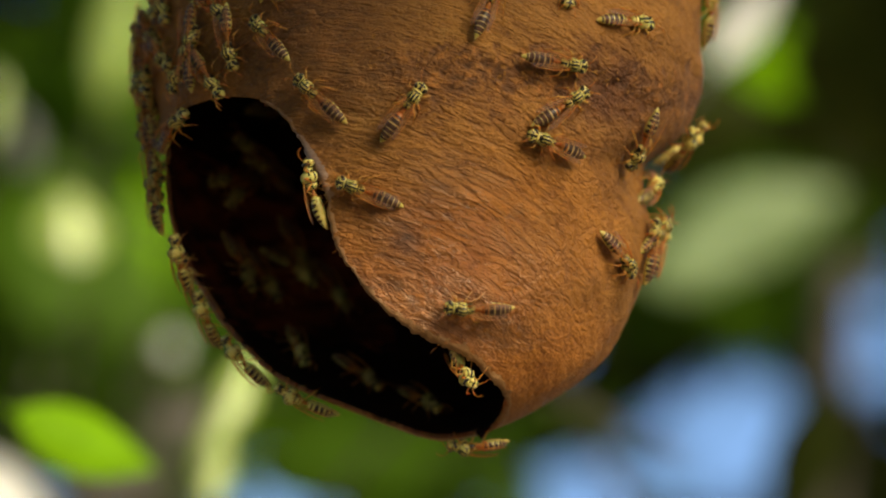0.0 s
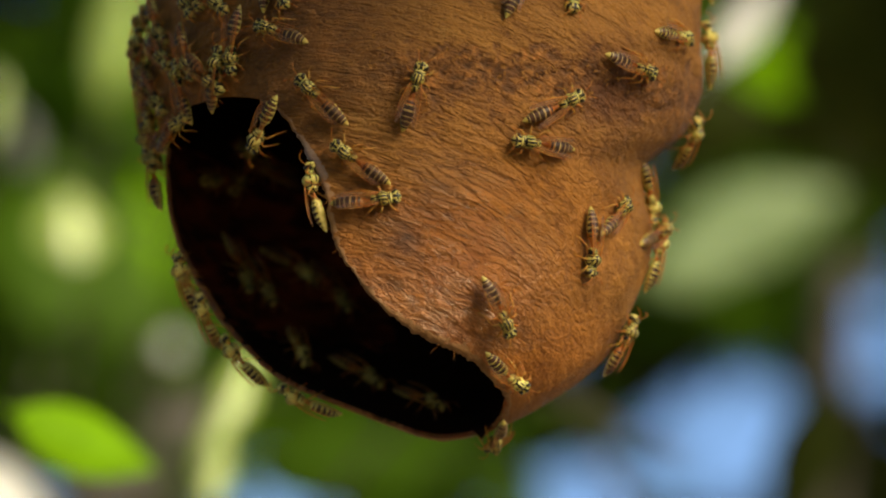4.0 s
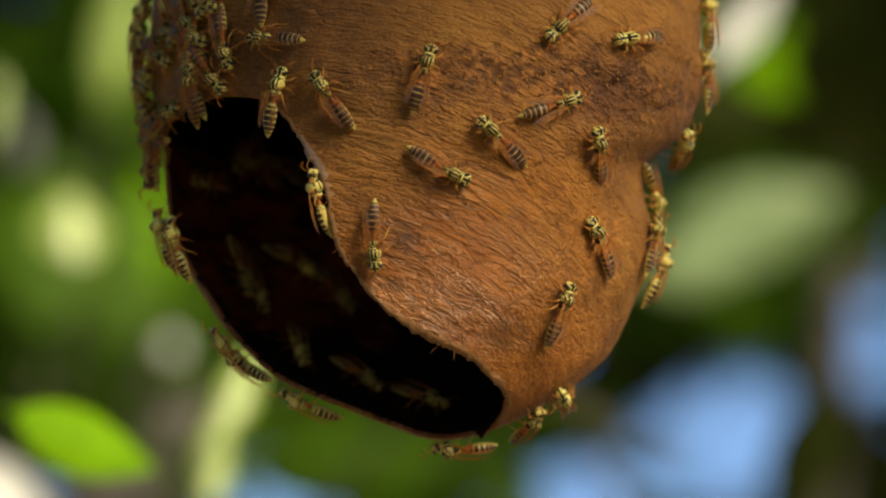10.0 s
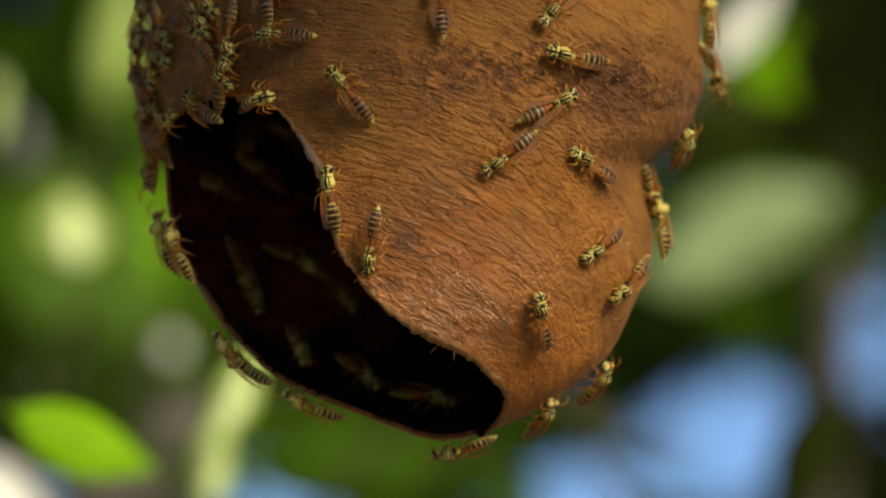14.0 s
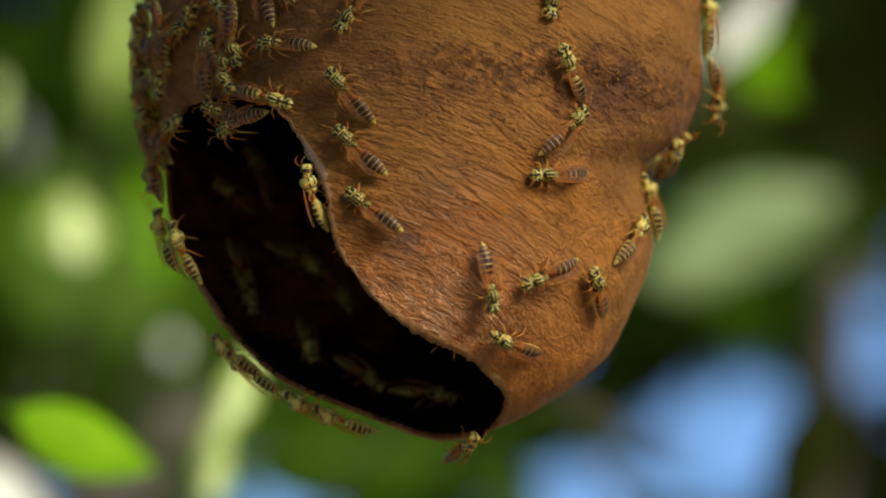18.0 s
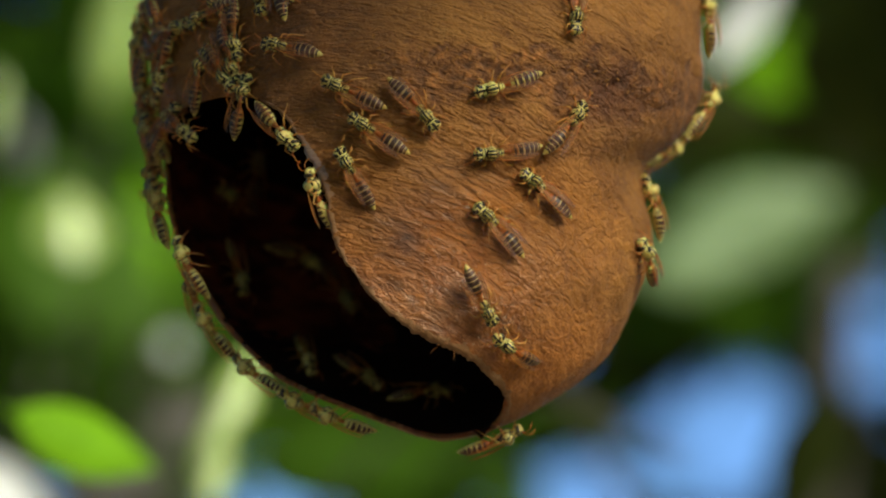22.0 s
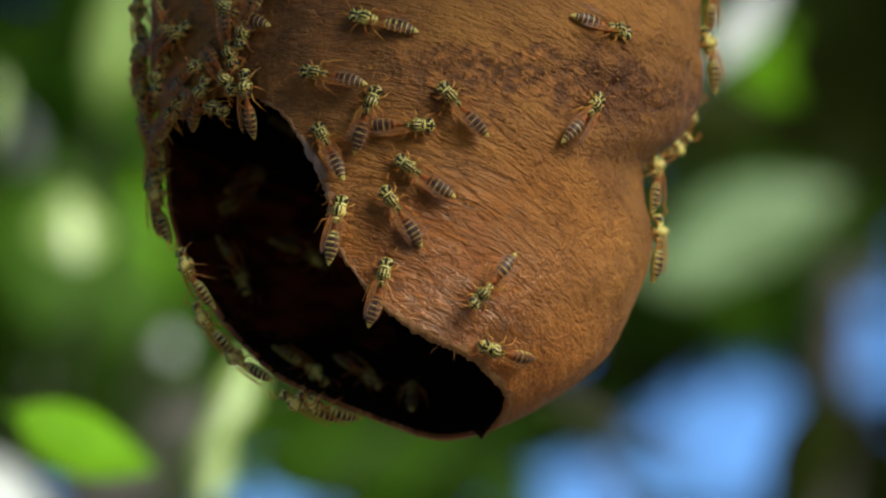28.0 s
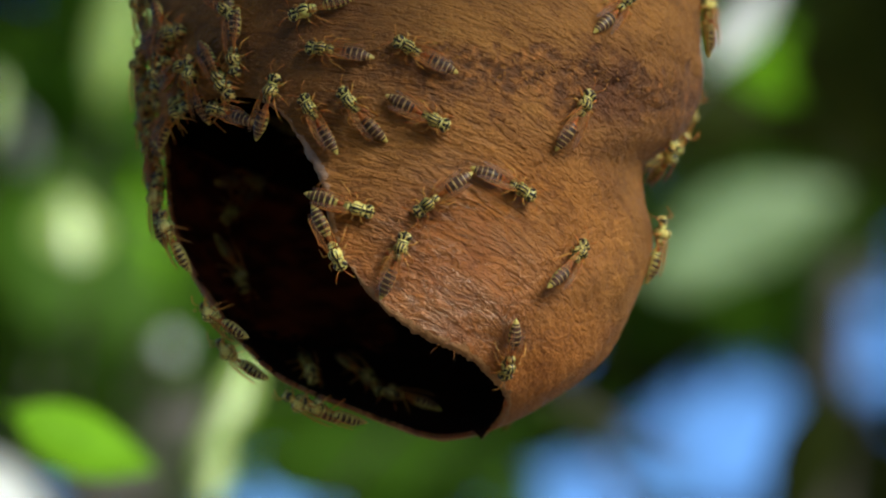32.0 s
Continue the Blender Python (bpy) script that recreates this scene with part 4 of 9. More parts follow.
# ---- branches of the tree behind
for (x0, y0, x1, y1, d, r) in ((1010, 700, 1100, 860, 1.9, 0.0016), (1475, 560, 1440, 950, 2.6, 0.012), (1000, 690, 1130, 765, 1.5, 0.0007)):
    far_branch = tagged(new("tree_branch"), "thin dark branch of the tree behind", "branch")
    bm = bmesh.new()
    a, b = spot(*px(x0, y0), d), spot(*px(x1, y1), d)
    tube(bm, [a.lerp(b, f) + Vector((0, 0, r * 1.5 * math.sin(f * 5))) for f in (-0.4, 0, 0.25, 0.5, 0.75, 1, 1.6)], [r * 0.7, r * 0.8, r * 0.9, r, r, r * 1.1, r * 1.3], 8)
    part("limb", mesh_of("limb", bm, [BARK]), far_branch)
    for f, s in ((0.2, 1), (0.7, -1)):
        bm = bmesh.new()
        q, along = a.lerp(b, f), b - a
        tube(bm, [q, q + along * 0.12 + Vector((s * along.length * 0.08, 0, 0)), q + along * 0.25 + Vector((s * along.length * 0.13, 0, 0))], [r * 0.5, r * 0.4, r * 0.25], 6)
        part("twig", mesh_of("twig", bm, [BARK]), far_branch)

# ---- the tree that carries the nest, and one behind
top = NEST @ Vector((0, 0.088 * LEAN, 0.091))


def trunk_tree(label, foot, height, radius, limbs):
    tree = tagged(new("tree"), label, "tree")
    rng = random.Random(height)
    bm = bmesh.new()
    n = 9
    tube(bm, [foot + Vector((0.05 * math.sin(k * 1.1), 0.05 * math.cos(k * 0.9), height * k / n - (0.1 if k == 0 else 0))) for k in range(n + 1)], [radius * (1.35 if k == 0 else 1.05 - 0.75 * k / n) for k in range(n + 1)], 14)
    part("trunk", mesh_of("trunk", bm, [BARK]), tree)
    for points, r in limbs:
        bm = bmesh.new()
        tube(bm, points, [r * (1.1 - 0.8 * k / len(points)) for k in range(len(points))], 10)
        part("limb", mesh_of("limb", bm, [BARK]), tree)
    # the crown: loose clumps of leaves round the ends of the limbs and the top of the trunk
    verts, faces = [], []
    tips = [foot + Vector((0, 0, height * 1.02))] + [points[-1] for points, _ in limbs if points[-1].z > 2.6]
    clumps = [tip + Vector((rng.gauss(0, 0.34), rng.gauss(0, 0.34), rng.gauss(0.25, 0.22))) for tip in tips for _ in range(16)]
    for c in clumps:
        for _ in range(34):
            ln = rng.uniform(0.07, 0.13)
            m = Matrix.Translation(c + Vector((rng.gauss(0, 0.15), rng.gauss(0, 0.15), rng.gauss(0, 0.11)))) @ Euler((rng.uniform(-1.2, 1.2), rng.uniform(-1.2, 1.2), rng.uniform(0, 6.3))).to_matrix().to_4x4()
            b = len(verts)
            for x, y, z in ((0, 0, 0), (0.3, 0.22, 0.04), (0.7, 0.18, 0.03), (1, 0, -0.1), (0.7, -0.18, 0.03), (0.3, -0.22, 0.04), (0.5, 0, -0.02)):
                verts.append(m @ Vector((x * ln, y * ln, z * ln)))
            faces += [(b + 6, b + k, b + (k + 1) % 6) for k in range(6)]
    me = bpy.data.meshes.new("crown")
    me.from_pydata(verts, [], faces)
    me.materials.append(LEAF)
    tagged(part("crown", me, tree), kind="stuff")
    return tree


def bowed(a, b, sag):
    return [a.lerp(b, f) + Vector((0.02 * math.sin(f * 9), 0.02 * math.cos(f * 7), -sag * math.sin(f * math.pi))) for f in (0, 0.15, 0.3, 0.45, 0.6, 0.75, 0.9, 1)]


foot = Vector((1.55, 1.35, 0))
fork = foot + Vector((0, 0, 2.15))
carry = bowed(fork, top + Vector((0, 0, 0.01)), 0.03) + [top + Vector((-0.2, -0.01, -0.005)), top + Vector((-0.5, 0.04, 0.05))]
trunk_tree("rough grey-brown tree whose low limb carries the nest", foot, 4.6, 0.13,
           [(carry, 0.035), (bowed(foot + Vector((0, 0, 3.2)), foot + Vector((1.6, 1.2, 4.6)), 0.1), 0.05), (bowed(foot + Vector((0, 0, 2.7)), foot + Vector((1.7, -0.3, 4.3)), 0.1), 0.05)])
back = Vector((-1.1, 5.2, 0))
trunk_tree("dark tree trunk in the foliage behind the nest", back, 6.0, 0.16,
           [(bowed(back + Vector((0, 0, 2.1)), back + Vector((2.2, 1.2, 2.9)), 0.1), 0.05), (bowed(back + Vector((0, 0, 3.6)), back + Vector((1.9, 0.6, 4.4)), 0.1), 0.05),
            (bowed(back + Vector((0, 0, 3.0)), back + Vector((-2.0, 0.3, 4.2)), 0.1), 0.06)])


def shade_twig():
    """A leafy twig added out of view above the nest, towards the sun; its leaves shade the nest's upper part, most of
    all in the west.
    """
    twig = tagged(new("leafy_twig"), "unseen leafy green twig added to shade the top of the nest", "twig")
    blade, rib = leaf_meshes(0.062, 0.034, LEAF)
    rng = random.Random(5)
    side = SUN.cross(Vector((0, 0, 1))).normalized()
    up = side.cross(SUN)
    stem = []
    n_leaf = 10
    for k in range(n_leaf):
        f = k / (n_leaf - 1)
        shaded = NEST @ Vector((0.055 - 0.125 * f, -0.04 + 0.03 * abs(f - 0.4), 0.0935 - 0.040 * f))
        p = shaded + SUN * 0.115 + up * 0.008 * math.sin(k * 2.1)
        stem.append(p + SUN * 0.004)
        n = (SUN + Vector((rng.uniform(-0.4, 0.4), rng.uniform(-0.4, 0.4), rng.uniform(-0.2, 0.4)))).normalized()
        way = up * (1 if k % 2 else -0.9) + side * rng.uniform(-0.5, 0.5)
        way = (way - n * way.dot(n)).normalized()
        leaf = part("leaf", blade, twig)
        part("midrib", rib, leaf)
        m = Matrix((way, n.cross(way), n)).transposed().to_4x4()
        leaf.matrix_basis = Matrix.Translation(p) @ m @ Matrix.Diagonal((*[0.75 if k % 2 == 0 else 1.0] * 3, 1))
    bm = bmesh.new()
    tube(bm, stem[::-1] + [NEST @ Vector((0.16, -0.02, 0.2)), fork.lerp(top, 0.82)], [0.001] * 8 + [0.0014] * 5 + [0.0018] * 6, 7)
    part("stem", mesh_of("stem", bm, [BARK]), twig)


shade_twig()


def motions():
    walk(lively(wasp(bend=-4, spread=0)), [
        (0, on_nest(-22.3, 28.3, 139)), (1, on_nest(-22.2, 28.4, 140)), (2, on_nest(-22.2, 28.4, 140)), (3, on_nest(-21.8, 28.0, 140)), (4.25, on_nest(-22.1, 28.2, 137)),
        (5.5, on_nest(-22.1, 27.9, 137)), (7, on_nest(-21.6, 27.0, 134)), (8, on_nest(-21.3, 27.2, 136)), (9, on_nest(-20.3, 28.0, 128)), (10, on_nest(-20.0, 28.1, 128)),
        (11, on_nest(-18.9, 28.3, 132)), (12, on_nest(-17.5, 28.9, 129)), (13, on_nest(-17.6, 29.1, 129)), (14, on_nest(-16.9, 29.1, 131)),
        (15, on_nest(-17.0, 29.4, 129)), (16, on_nest(-16.5, 29.0, 133)), (17, on_nest(-16.7, 29.2, 129)), (18, on_nest(-16.8, 28.9, 133)),
        (19, on_nest(-18.1, 27.8, 139)), (20, on_nest(-17.8, 27.1, 143)), (21, on_nest(-18.3, 27.5, 138)), (22, on_nest(-16.4, 29.4, 157)),
        (23, on_nest(-17.2, 30.1, 165)), (24, on_nest(-16.9, 29.5, 174)), (25, on_nest(-16.2, 30.0, 175)), (26.25, on_nest(-18.2, 30.6, 171)),
        (27.5, on_nest(-19.7, 31.3, 173)), (28, on_nest(-20.1, 32.0, 170)), (29, on_nest(-19.7, 32.1, 157)), (30, on_nest(-21.1, 34.2, 140)),
        (31, on_nest(-20.1, 34.7, 150)), (32, on_nest(-19.1, 36.6, 173))])
    walk(lively(wasp(bend=0, spread=4)), [
        (0, on_nest(-7.4, 25.4, 53)), (1, on_nest(-7.0, 25.1, 56)), (2, on_nest(-6.3, 25.3, 77)), (3, on_nest(-5.8, 27.9, 82)), (4.25, on_nest(-5.4, 28.6, 72)),
        (5.5, on_nest(-4.7, 29.9, 73)), (6.75, on_nest(-4.6, 30.0, 70)), (8, on_nest(-4.7, 29.9, 73)), (9, on_nest(-4.8, 28.9, 63)), (10, on_nest(-3.8, 31.7, 73)),
        (11, on_nest(-2.8, 35.9, 75)), (11.5, on_nest(-1.8, 38.9, 76)), (12, on_nest(-0.7, 41.9, 77)), (13, on_nest(0.0, 43.9, 74)), (14, on_nest(-0.4, 45.0, 95)),
        (15, on_nest(-0.5, 49.7, 96)), (16, on_nest(-0.6, 54.4, 97)), (17, on_nest(-0.7, 59.2, 98)), (18.36, on_nest(-0.9, 59.3, 102)), (19.73, on_nest(-0.4, 58.9, 96)),
        (21.09, on_nest(-0.5, 59.3, 96)), (22.45, on_nest(-0.9, 59.3, 95)), (23.82, on_nest(-0.4, 58.9, 103)), (25.18, on_nest(-0.5, 59.5, 95)),
        (26.55, on_nest(-0.6, 59.3, 101)), (27.91, on_nest(-0.9, 59.2, 95)), (29.27, on_nest(-0.7, 59.3, 95)), (30.64, on_nest(-0.5, 59.4, 97)),
        (32, on_nest(-0.7, 59.2, 98))])
    walk(lively(wasp("yellow paper wasp gripping the lip of the mouth", bend=0, spread=2, tone="pale_")), [
        (0, on_lip(-24.0, 10.3, 104)), (1, on_lip(-24.2, 10.2, 103)), (2, on_lip(-23.5, 11.1, 110)), (3, on_lip(-24.0, 10.3, 106)), (4.25, on_lip(-23.8, 9.7, 102)),
        (5.5, on_lip(-23.7, 9.1, 103)), (7, on_lip(-23.6, 8.8, 102)), (8, on_lip(-22.9, 9.0, 103)), (9, on_lip(-22.9, 8.8, 106)), (10, on_lip(-23.0, 8.6, 105)),
        (11, on_lip(-22.3, 9.0, 113)), (12, on_lip(-22.4, 8.1, 108)), (13, on_lip(-21.7, 7.9, 111)), (14, on_nest(-20.4, 9.1, 99)), (15.25, on_lip(-22.1, 8.1, 102)),
        (16.5, on_lip(-23.4, 7.2, 110)), (17, on_lip(-23.4, 7.3, 112)), (18, on_lip(-24.0, 9.6, 107)), (19, on_lip(-24.0, 9.9, 108)), (20, on_lip(-23.9, 10.0, 111)),
        (21, on_lip(-23.6, 9.7, 112)), (22, on_lip(-23.1, 9.2, 111)), (23, on_lip(-23.2, 9.0, 108)), (24, on_lip(-23.1, 8.1, 107)), (25, on_lip(-22.7, 7.3, 108)),
        (25.6, on_lip(-22.7, 7.3, 108)), (27.5, on_nest(-19.8, 4.6, 91)), (28, on_nest(-19.7, 3.4, 78)), (29, on_nest(-19.3, 3.2, 58)), (30, on_nest(-17.3, 6.7, 69)),
        (31, on_nest(-20.6, 7.2, 31)), (32, on_nest(-19.1, 8.5, -16))])
    walk(lively(wasp(bend=-4, spread=0)), [
        (0, on_nest(-13.6, 10.6, 161)), (1, on_nest(-13.2, 11.1, 159)), (2, on_nest(-13.1, 12.6, 134)), (3, on_nest(-15.1, 14.1, 123)), (4.25, on_nest(-15.0, 17.4, 154)),
        (5.5, on_nest(-14.9, 20.7, 185)), (6, on_nest(-13.7, 20.2, 202)), (7, on_nest(-14.0, 17.1, 236)), (8, on_nest(-14.0, 13.3, 264)), (9, on_nest(-12.6, 7.9, 274)),
        (10, on_nest(-12.5, 2.4, 273)), (11, on_nest(-14.2, 2.1, 250)), (12, on_nest(-14.0, 1.5, 231)), (13, on_nest(-13.7, 1.8, 243)), (14, on_nest(-12.9, 1.7, 263)),
        (15.5, on_nest(-11.7, 3.3, 204)), (17, on_nest(-10.7, 4.8, 144)), (18, on_nest(-12.4, 7.3, 146)), (19, on_nest(-13.2, 10.4, 122)), (20, on_nest(-14.3, 11.0, 133)),
        (21, on_nest(-15.0, 11.7, 129)), (22, on_nest(-16.0, 13.4, 123)), (23, on_nest(-16.9, 15.7, 126)), (24, on_nest(-17.4, 17.0, 137)),
        (25, on_nest(-17.5, 18.3, 138)), (26.25, on_nest(-18.0, 19.3, 133)), (27.5, on_nest(-19.0, 19.8, 139)), (28, on_nest(-20.7, 17.8, 119)),
        (29, on_nest(-19.9, 20.6, 130)), (30, on_nest(-23.2, 23.9, 113)), (31, on_nest(-23.1, 24.6, 100)), (32, on_nest(-22.6, 23.4, 123))])
    walk(lively(wasp(bend=0, spread=4)), [
        (0, in_nest(-36.8, 14.3, 143)), (1.33, in_nest(-36.2, 14.3, 142)), (2.67, in_nest(-36.0, 14.7, 146)), (4, in_nest(-35.8, 14.4, 153)),
        (5.33, in_nest(-34.7, 14.4, 155)), (6.67, in_nest(-34.9, 14.8, 157)), (8, in_nest(-34.0, 14.8, 158)), (9.33, in_nest(-33.7, 14.6, 152)),
        (10.67, in_nest(-33.5, 14.9, 152)), (12, in_nest(-32.9, 14.9, 158)), (12.5, in_nest(-32.4, 18.1, 154)), (13, in_nest(-31.8, 21.2, 149)),
        (14, in_nest(-30.7, 20.7, 149)), (15.2, on_nest(-26.9, 20.9, 143)), (15.85, on_nest(-21.2, 19.8, 138)), (16.5, on_nest(-15.6, 18.7, 133)),
        (17, on_nest(-15.7, 18.6, 139)), (18, on_nest(-15.1, 18.4, 137)), (19, on_nest(-15.1, 21.1, 149)), (20, on_nest(-14.8, 21.1, 169)),
        (21, on_nest(-12.8, 20.6, 175)), (22, on_nest(-11.8, 21.3, 148)), (23, on_nest(-11.0, 18.8, 124)), (24, on_nest(-10.6, 19.1, 127)),
        (25, on_nest(-11.4, 19.7, 127)), (26.25, on_nest(-13.7, 21.0, 123)), (27.5, on_nest(-15.9, 22.3, 118)), (28, on_nest(-14.0, 24.1, 71)),
        (29, on_nest(-13.8, 26.6, 30)), (30, on_nest(-10.6, 27.2, -9)), (31, on_nest(-6.2, 26.1, -18)), (32, on_nest(-4.4, 25.5, -27))])
    walk(lively(wasp(bend=0, spread=7)), [
        (0, on_nest(21.5, 26.5, 33)), (1, on_nest(21.6, 26.5, 26)), (2, on_nest(20.7, 26.5, 35)), (3, on_nest(20.7, 26.2, 30)), (4.25, on_nest(20.2, 26.7, 25)),
        (5.5, on_nest(19.9, 26.9, 28)), (7, on_nest(19.8, 27.0, 21)), (8, on_nest(20.1, 26.7, 18)), (9, on_nest(19.7, 26.3, 22)), (10, on_nest(19.7, 26.8, 19)),
        (11, on_nest(19.4, 26.4, 26)), (12, on_nest(19.1, 26.7, 18)), (13, on_nest(19.4, 26.4, 19)), (14, on_nest(19.1, 26.5, 27)), (15, on_nest(19.8, 25.4, 32)),
        (16, on_nest(20.6, 24.4, 37)), (17, on_nest(21.3, 23.3, 43)), (18, on_nest(21.8, 22.4, 46)), (19, on_nest(22.1, 22.7, 44)), (20, on_nest(22.1, 22.7, 53)),
        (21, on_nest(22.1, 23.0, 47)), (22, on_nest(22.1, 22.8, 52)), (23, on_nest(22.0, 22.2, 45)), (24, on_nest(23.8, 22.9, 51)), (25, on_nest(24.7, 23.7, 53)),
        (26.25, on_nest(24.8, 24.2, 55)), (27.5, on_nest(25.5, 24.7, 51)), (29, on_nest(25.0, 24.4, 53)), (30, on_nest(24.8, 24.6, 66)), (31, on_nest(24.3, 24.6, 65)),
        (32, on_nest(24.0, 24.4, 60))])
    walk(lively(wasp(bend=-4, spread=4)), [
        (0, on_nest(20.7, 19.8, 161)), (1, on_nest(21.1, 19.9, 178)), (2, on_nest(21.3, 19.9, 174)), (3, on_nest(20.9, 19.9, 176)), (4.25, on_nest(17.2, 19.8, 173)),
        (5.5, on_nest(13.6, 19.8, 170)), (6, on_nest(13.1, 19.7, 172)), (7, on_nest(11.3, 19.4, 174)), (8, on_nest(9.6, 19.5, 166)), (9, on_nest(10.8, 19.5, 149)),
        (10, on_nest(10.8, 20.3, 137)), (11, on_nest(11.0, 20.7, 139)), (12, on_nest(11.4, 20.6, 142)), (13, on_nest(11.9, 20.3, 172)), (14, on_nest(11.9, 18.2, 221)),
        (14.62, on_nest(11.1, 13.6, 233)), (15.25, on_nest(10.4, 9.0, 245)), (15.88, on_nest(9.7, 4.4, 257)), (16.5, on_nest(8.9, -0.3, 269)),
        (17, on_nest(9.2, -1.5, 269)), (18, on_nest(7.8, -5.6, 281)), (19, on_nest(7.2, -7.6, 291)), (20, on_nest(7.1, -7.7, 296)), (21, on_nest(6.8, -8.2, 298)),
        (22, on_nest(6.5, -8.4, 298)), (23, on_nest(6.8, -7.6, 291)), (24, on_nest(7.2, -7.1, 293)), (25, on_nest(7.2, -7.1, 294)), (26.25, on_nest(8.0, -6.5, 278)),
        (27.5, on_nest(9.2, -5.4, 253)), (28, on_nest(8.7, -5.8, 232)), (29, on_nest(7.7, -6.7, 246)), (29.5, on_nest(8.7, -7.0, 281)), (30, on_nest(9.6, -7.8, 322)),
        (30.5, on_nest(13.4, -7.8, 346)), (31, on_nest(17.3, -7.8, 371)), (31.5, on_nest(19.9, -5.3, 392)), (32, on_nest(22.5, -2.9, 413))])
    walk(lively(wasp(bend=4, spread=0)), [
        (0, on_nest(6.3, -10.6, 177)), (1, on_nest(4.8, -9.6, 167)), (2, on_nest(5.8, -9.0, 212)), (3, on_nest(6.6, -10.1, 253)), (4.25, on_nest(11.0, -10.7, 304)),
        (5.5, on_nest(15.5, -11.4, 356)), (6, on_nest(17.2, -11.3, 363)), (7, on_nest(19.7, -12.3, 330)), (8, on_nest(21.1, -12.4, 337)), (9, on_nest(20.6, -12.6, 378)),
        (10, on_nest(20.8, -11.8, 428)), (11, on_nest(21.1, -9.7, 472)), (12, on_nest(19.5, -11.8, 446)), (13, on_nest(18.7, -12.2, 425)), (14, on_nest(17.8, -13.2, 457)),
        (15.5, on_nest(15.7, -14.2, 494)), (17, on_nest(13.6, -15.1, 532)), (18, on_nest(13.1, -17.2, 517)), (19, on_nest(14.1, -17.9, 494)),
        (20, on_nest(13.3, -18.3, 515)), (21, on_nest(13.3, -18.5, 512)), (22, on_nest(13.1, -18.4, 506)), (23, on_nest(12.4, -18.1, 504)),
        (24, on_nest(12.1, -18.2, 493)), (25, on_nest(12.0, -18.3, 496)), (26.25, on_nest(11.9, -18.1, 511)), (27.5, on_nest(12.3, -18.5, 515)),
        (28, on_nest(11.4, -18.6, 522)), (29, on_nest(11.9, -18.3, 549)), (30, on_nest(13.7, -17.9, 574)), (31, on_nest(12.6, -16.9, 604)),
        (32, on_nest(12.2, -18.3, 616))])
    walk(lively(wasp(bend=-8, spread=0, tone="pale_")), [
        (0, on_lip(3.7, -22.0, -65)), (1, on_lip(5.2, -22.0, -70)), (2, on_lip(7.7, -22.8, -57)), (3, on_nest(9.3, -23.2, -40)), (4.25, on_nest(11.5, -22.5, -37)),
        (5.5, on_nest(13.7, -21.8, -34)), (6, on_nest(16.8, -22.1, -52)), (7, on_nest(18.6, -23.1, -53)), (8, on_nest(19.7, -24.3, -52)), (9, on_nest(20.8, -26.4, -32)),
        (9.33, on_nest(22.0, -27.3, 23)), (9.67, on_nest(22.7, -28.7, 71)), (10, on_nest(23.5, -29.5, 118)), (11, on_nest(23.8, -30.8, 109)),
        (11.5, on_nest(23.6, -30.9, 63)), (12, on_nest(23.4, -31.5, 23)), (13, on_nest(27.8, -29.0, 45)), (14, on_nest(29.4, -26.3, 56)), (15, on_nest(29.6, -20.1, 72)),
        (16, behind(31.3, -14.8, 88)), (17, behind(32.1, -8.9, 104)), (18.36, behind(32.3, -9.1, 109)), (19.73, behind(32.0, -9.0, 108)), (21.09, behind(32.2, -9.1, 104)),
        (22.45, behind(32.2, -9.0, 101)), (23.82, behind(32.4, -9.2, 99)), (25.18, behind(32.4, -9.2, 106)), (26.55, behind(31.8, -9.1, 100)),
        (27.91, behind(32.4, -9.0, 99)), (29.27, behind(31.9, -9.0, 105)), (30.64, behind(32.2, -9.1, 101)), (32, behind(32.1, -8.9, 104))])
    walk(lively(wasp(bend=-4, spread=4)), [
        (0, on_nest(37.1, 21.4, -115)), (1, on_nest(33.5, 17.3, -110)), (2, on_nest(30.3, 13.0, -135)), (2.5, on_nest(28.3, 10.2, -120)), (3, on_nest(26.3, 7.6, -104)),
        (3.83, on_nest(26.6, 2.1, -92)), (4.67, on_nest(26.9, -3.3, -80)), (5.5, on_nest(27.2, -8.7, -68)), (6, on_nest(28.8, -9.0, -38)), (7, on_nest(30.4, -6.3, 26)),
        (8, on_nest(29.8, -6.0, 54)), (9, on_nest(30.9, -0.4, 87)), (10, on_nest(28.8, 0.3, 113)), (10.5, on_nest(29.0, 1.5, 161)), (11, on_nest(28.6, 2.0, 201)),
        (12, on_nest(27.8, 0.9, 222)), (13, on_nest(28.9, 1.0, 226)), (14, on_nest(29.1, 0.9, 220)), (15.5, on_nest(24.4, -1.5, 225)), (17, on_nest(19.8, -3.8, 231)),
        (18, on_nest(19.1, -4.1, 207)), (19, on_nest(17.5, -1.5, 166)), (20, on_nest(13.0, 0.9, 153)), (21, on_nest(11.5, 2.9, 129)), (22, on_nest(10.3, 3.5, 135)),
        (23, on_nest(5.4, 5.3, 155)), (23.5, on_nest(2.2, 5.7, 166)), (24, on_nest(-1.1, 6.2, 178)), (24.5, on_nest(-3.9, 5.5, 176)), (25, on_nest(-6.8, 4.8, 174)),
        (26.25, on_nest(-8.1, 5.7, 158)), (27.5, on_nest(-8.9, 6.9, 134)), (28, on_nest(-7.6, 6.2, 126)), (29, on_nest(-4.9, 6.3, 151)), (30, on_nest(-3.6, 6.8, 165)),
        (31, on_nest(-1.6, 8.8, 190)), (32, on_nest(-0.2, 10.4, 218))])
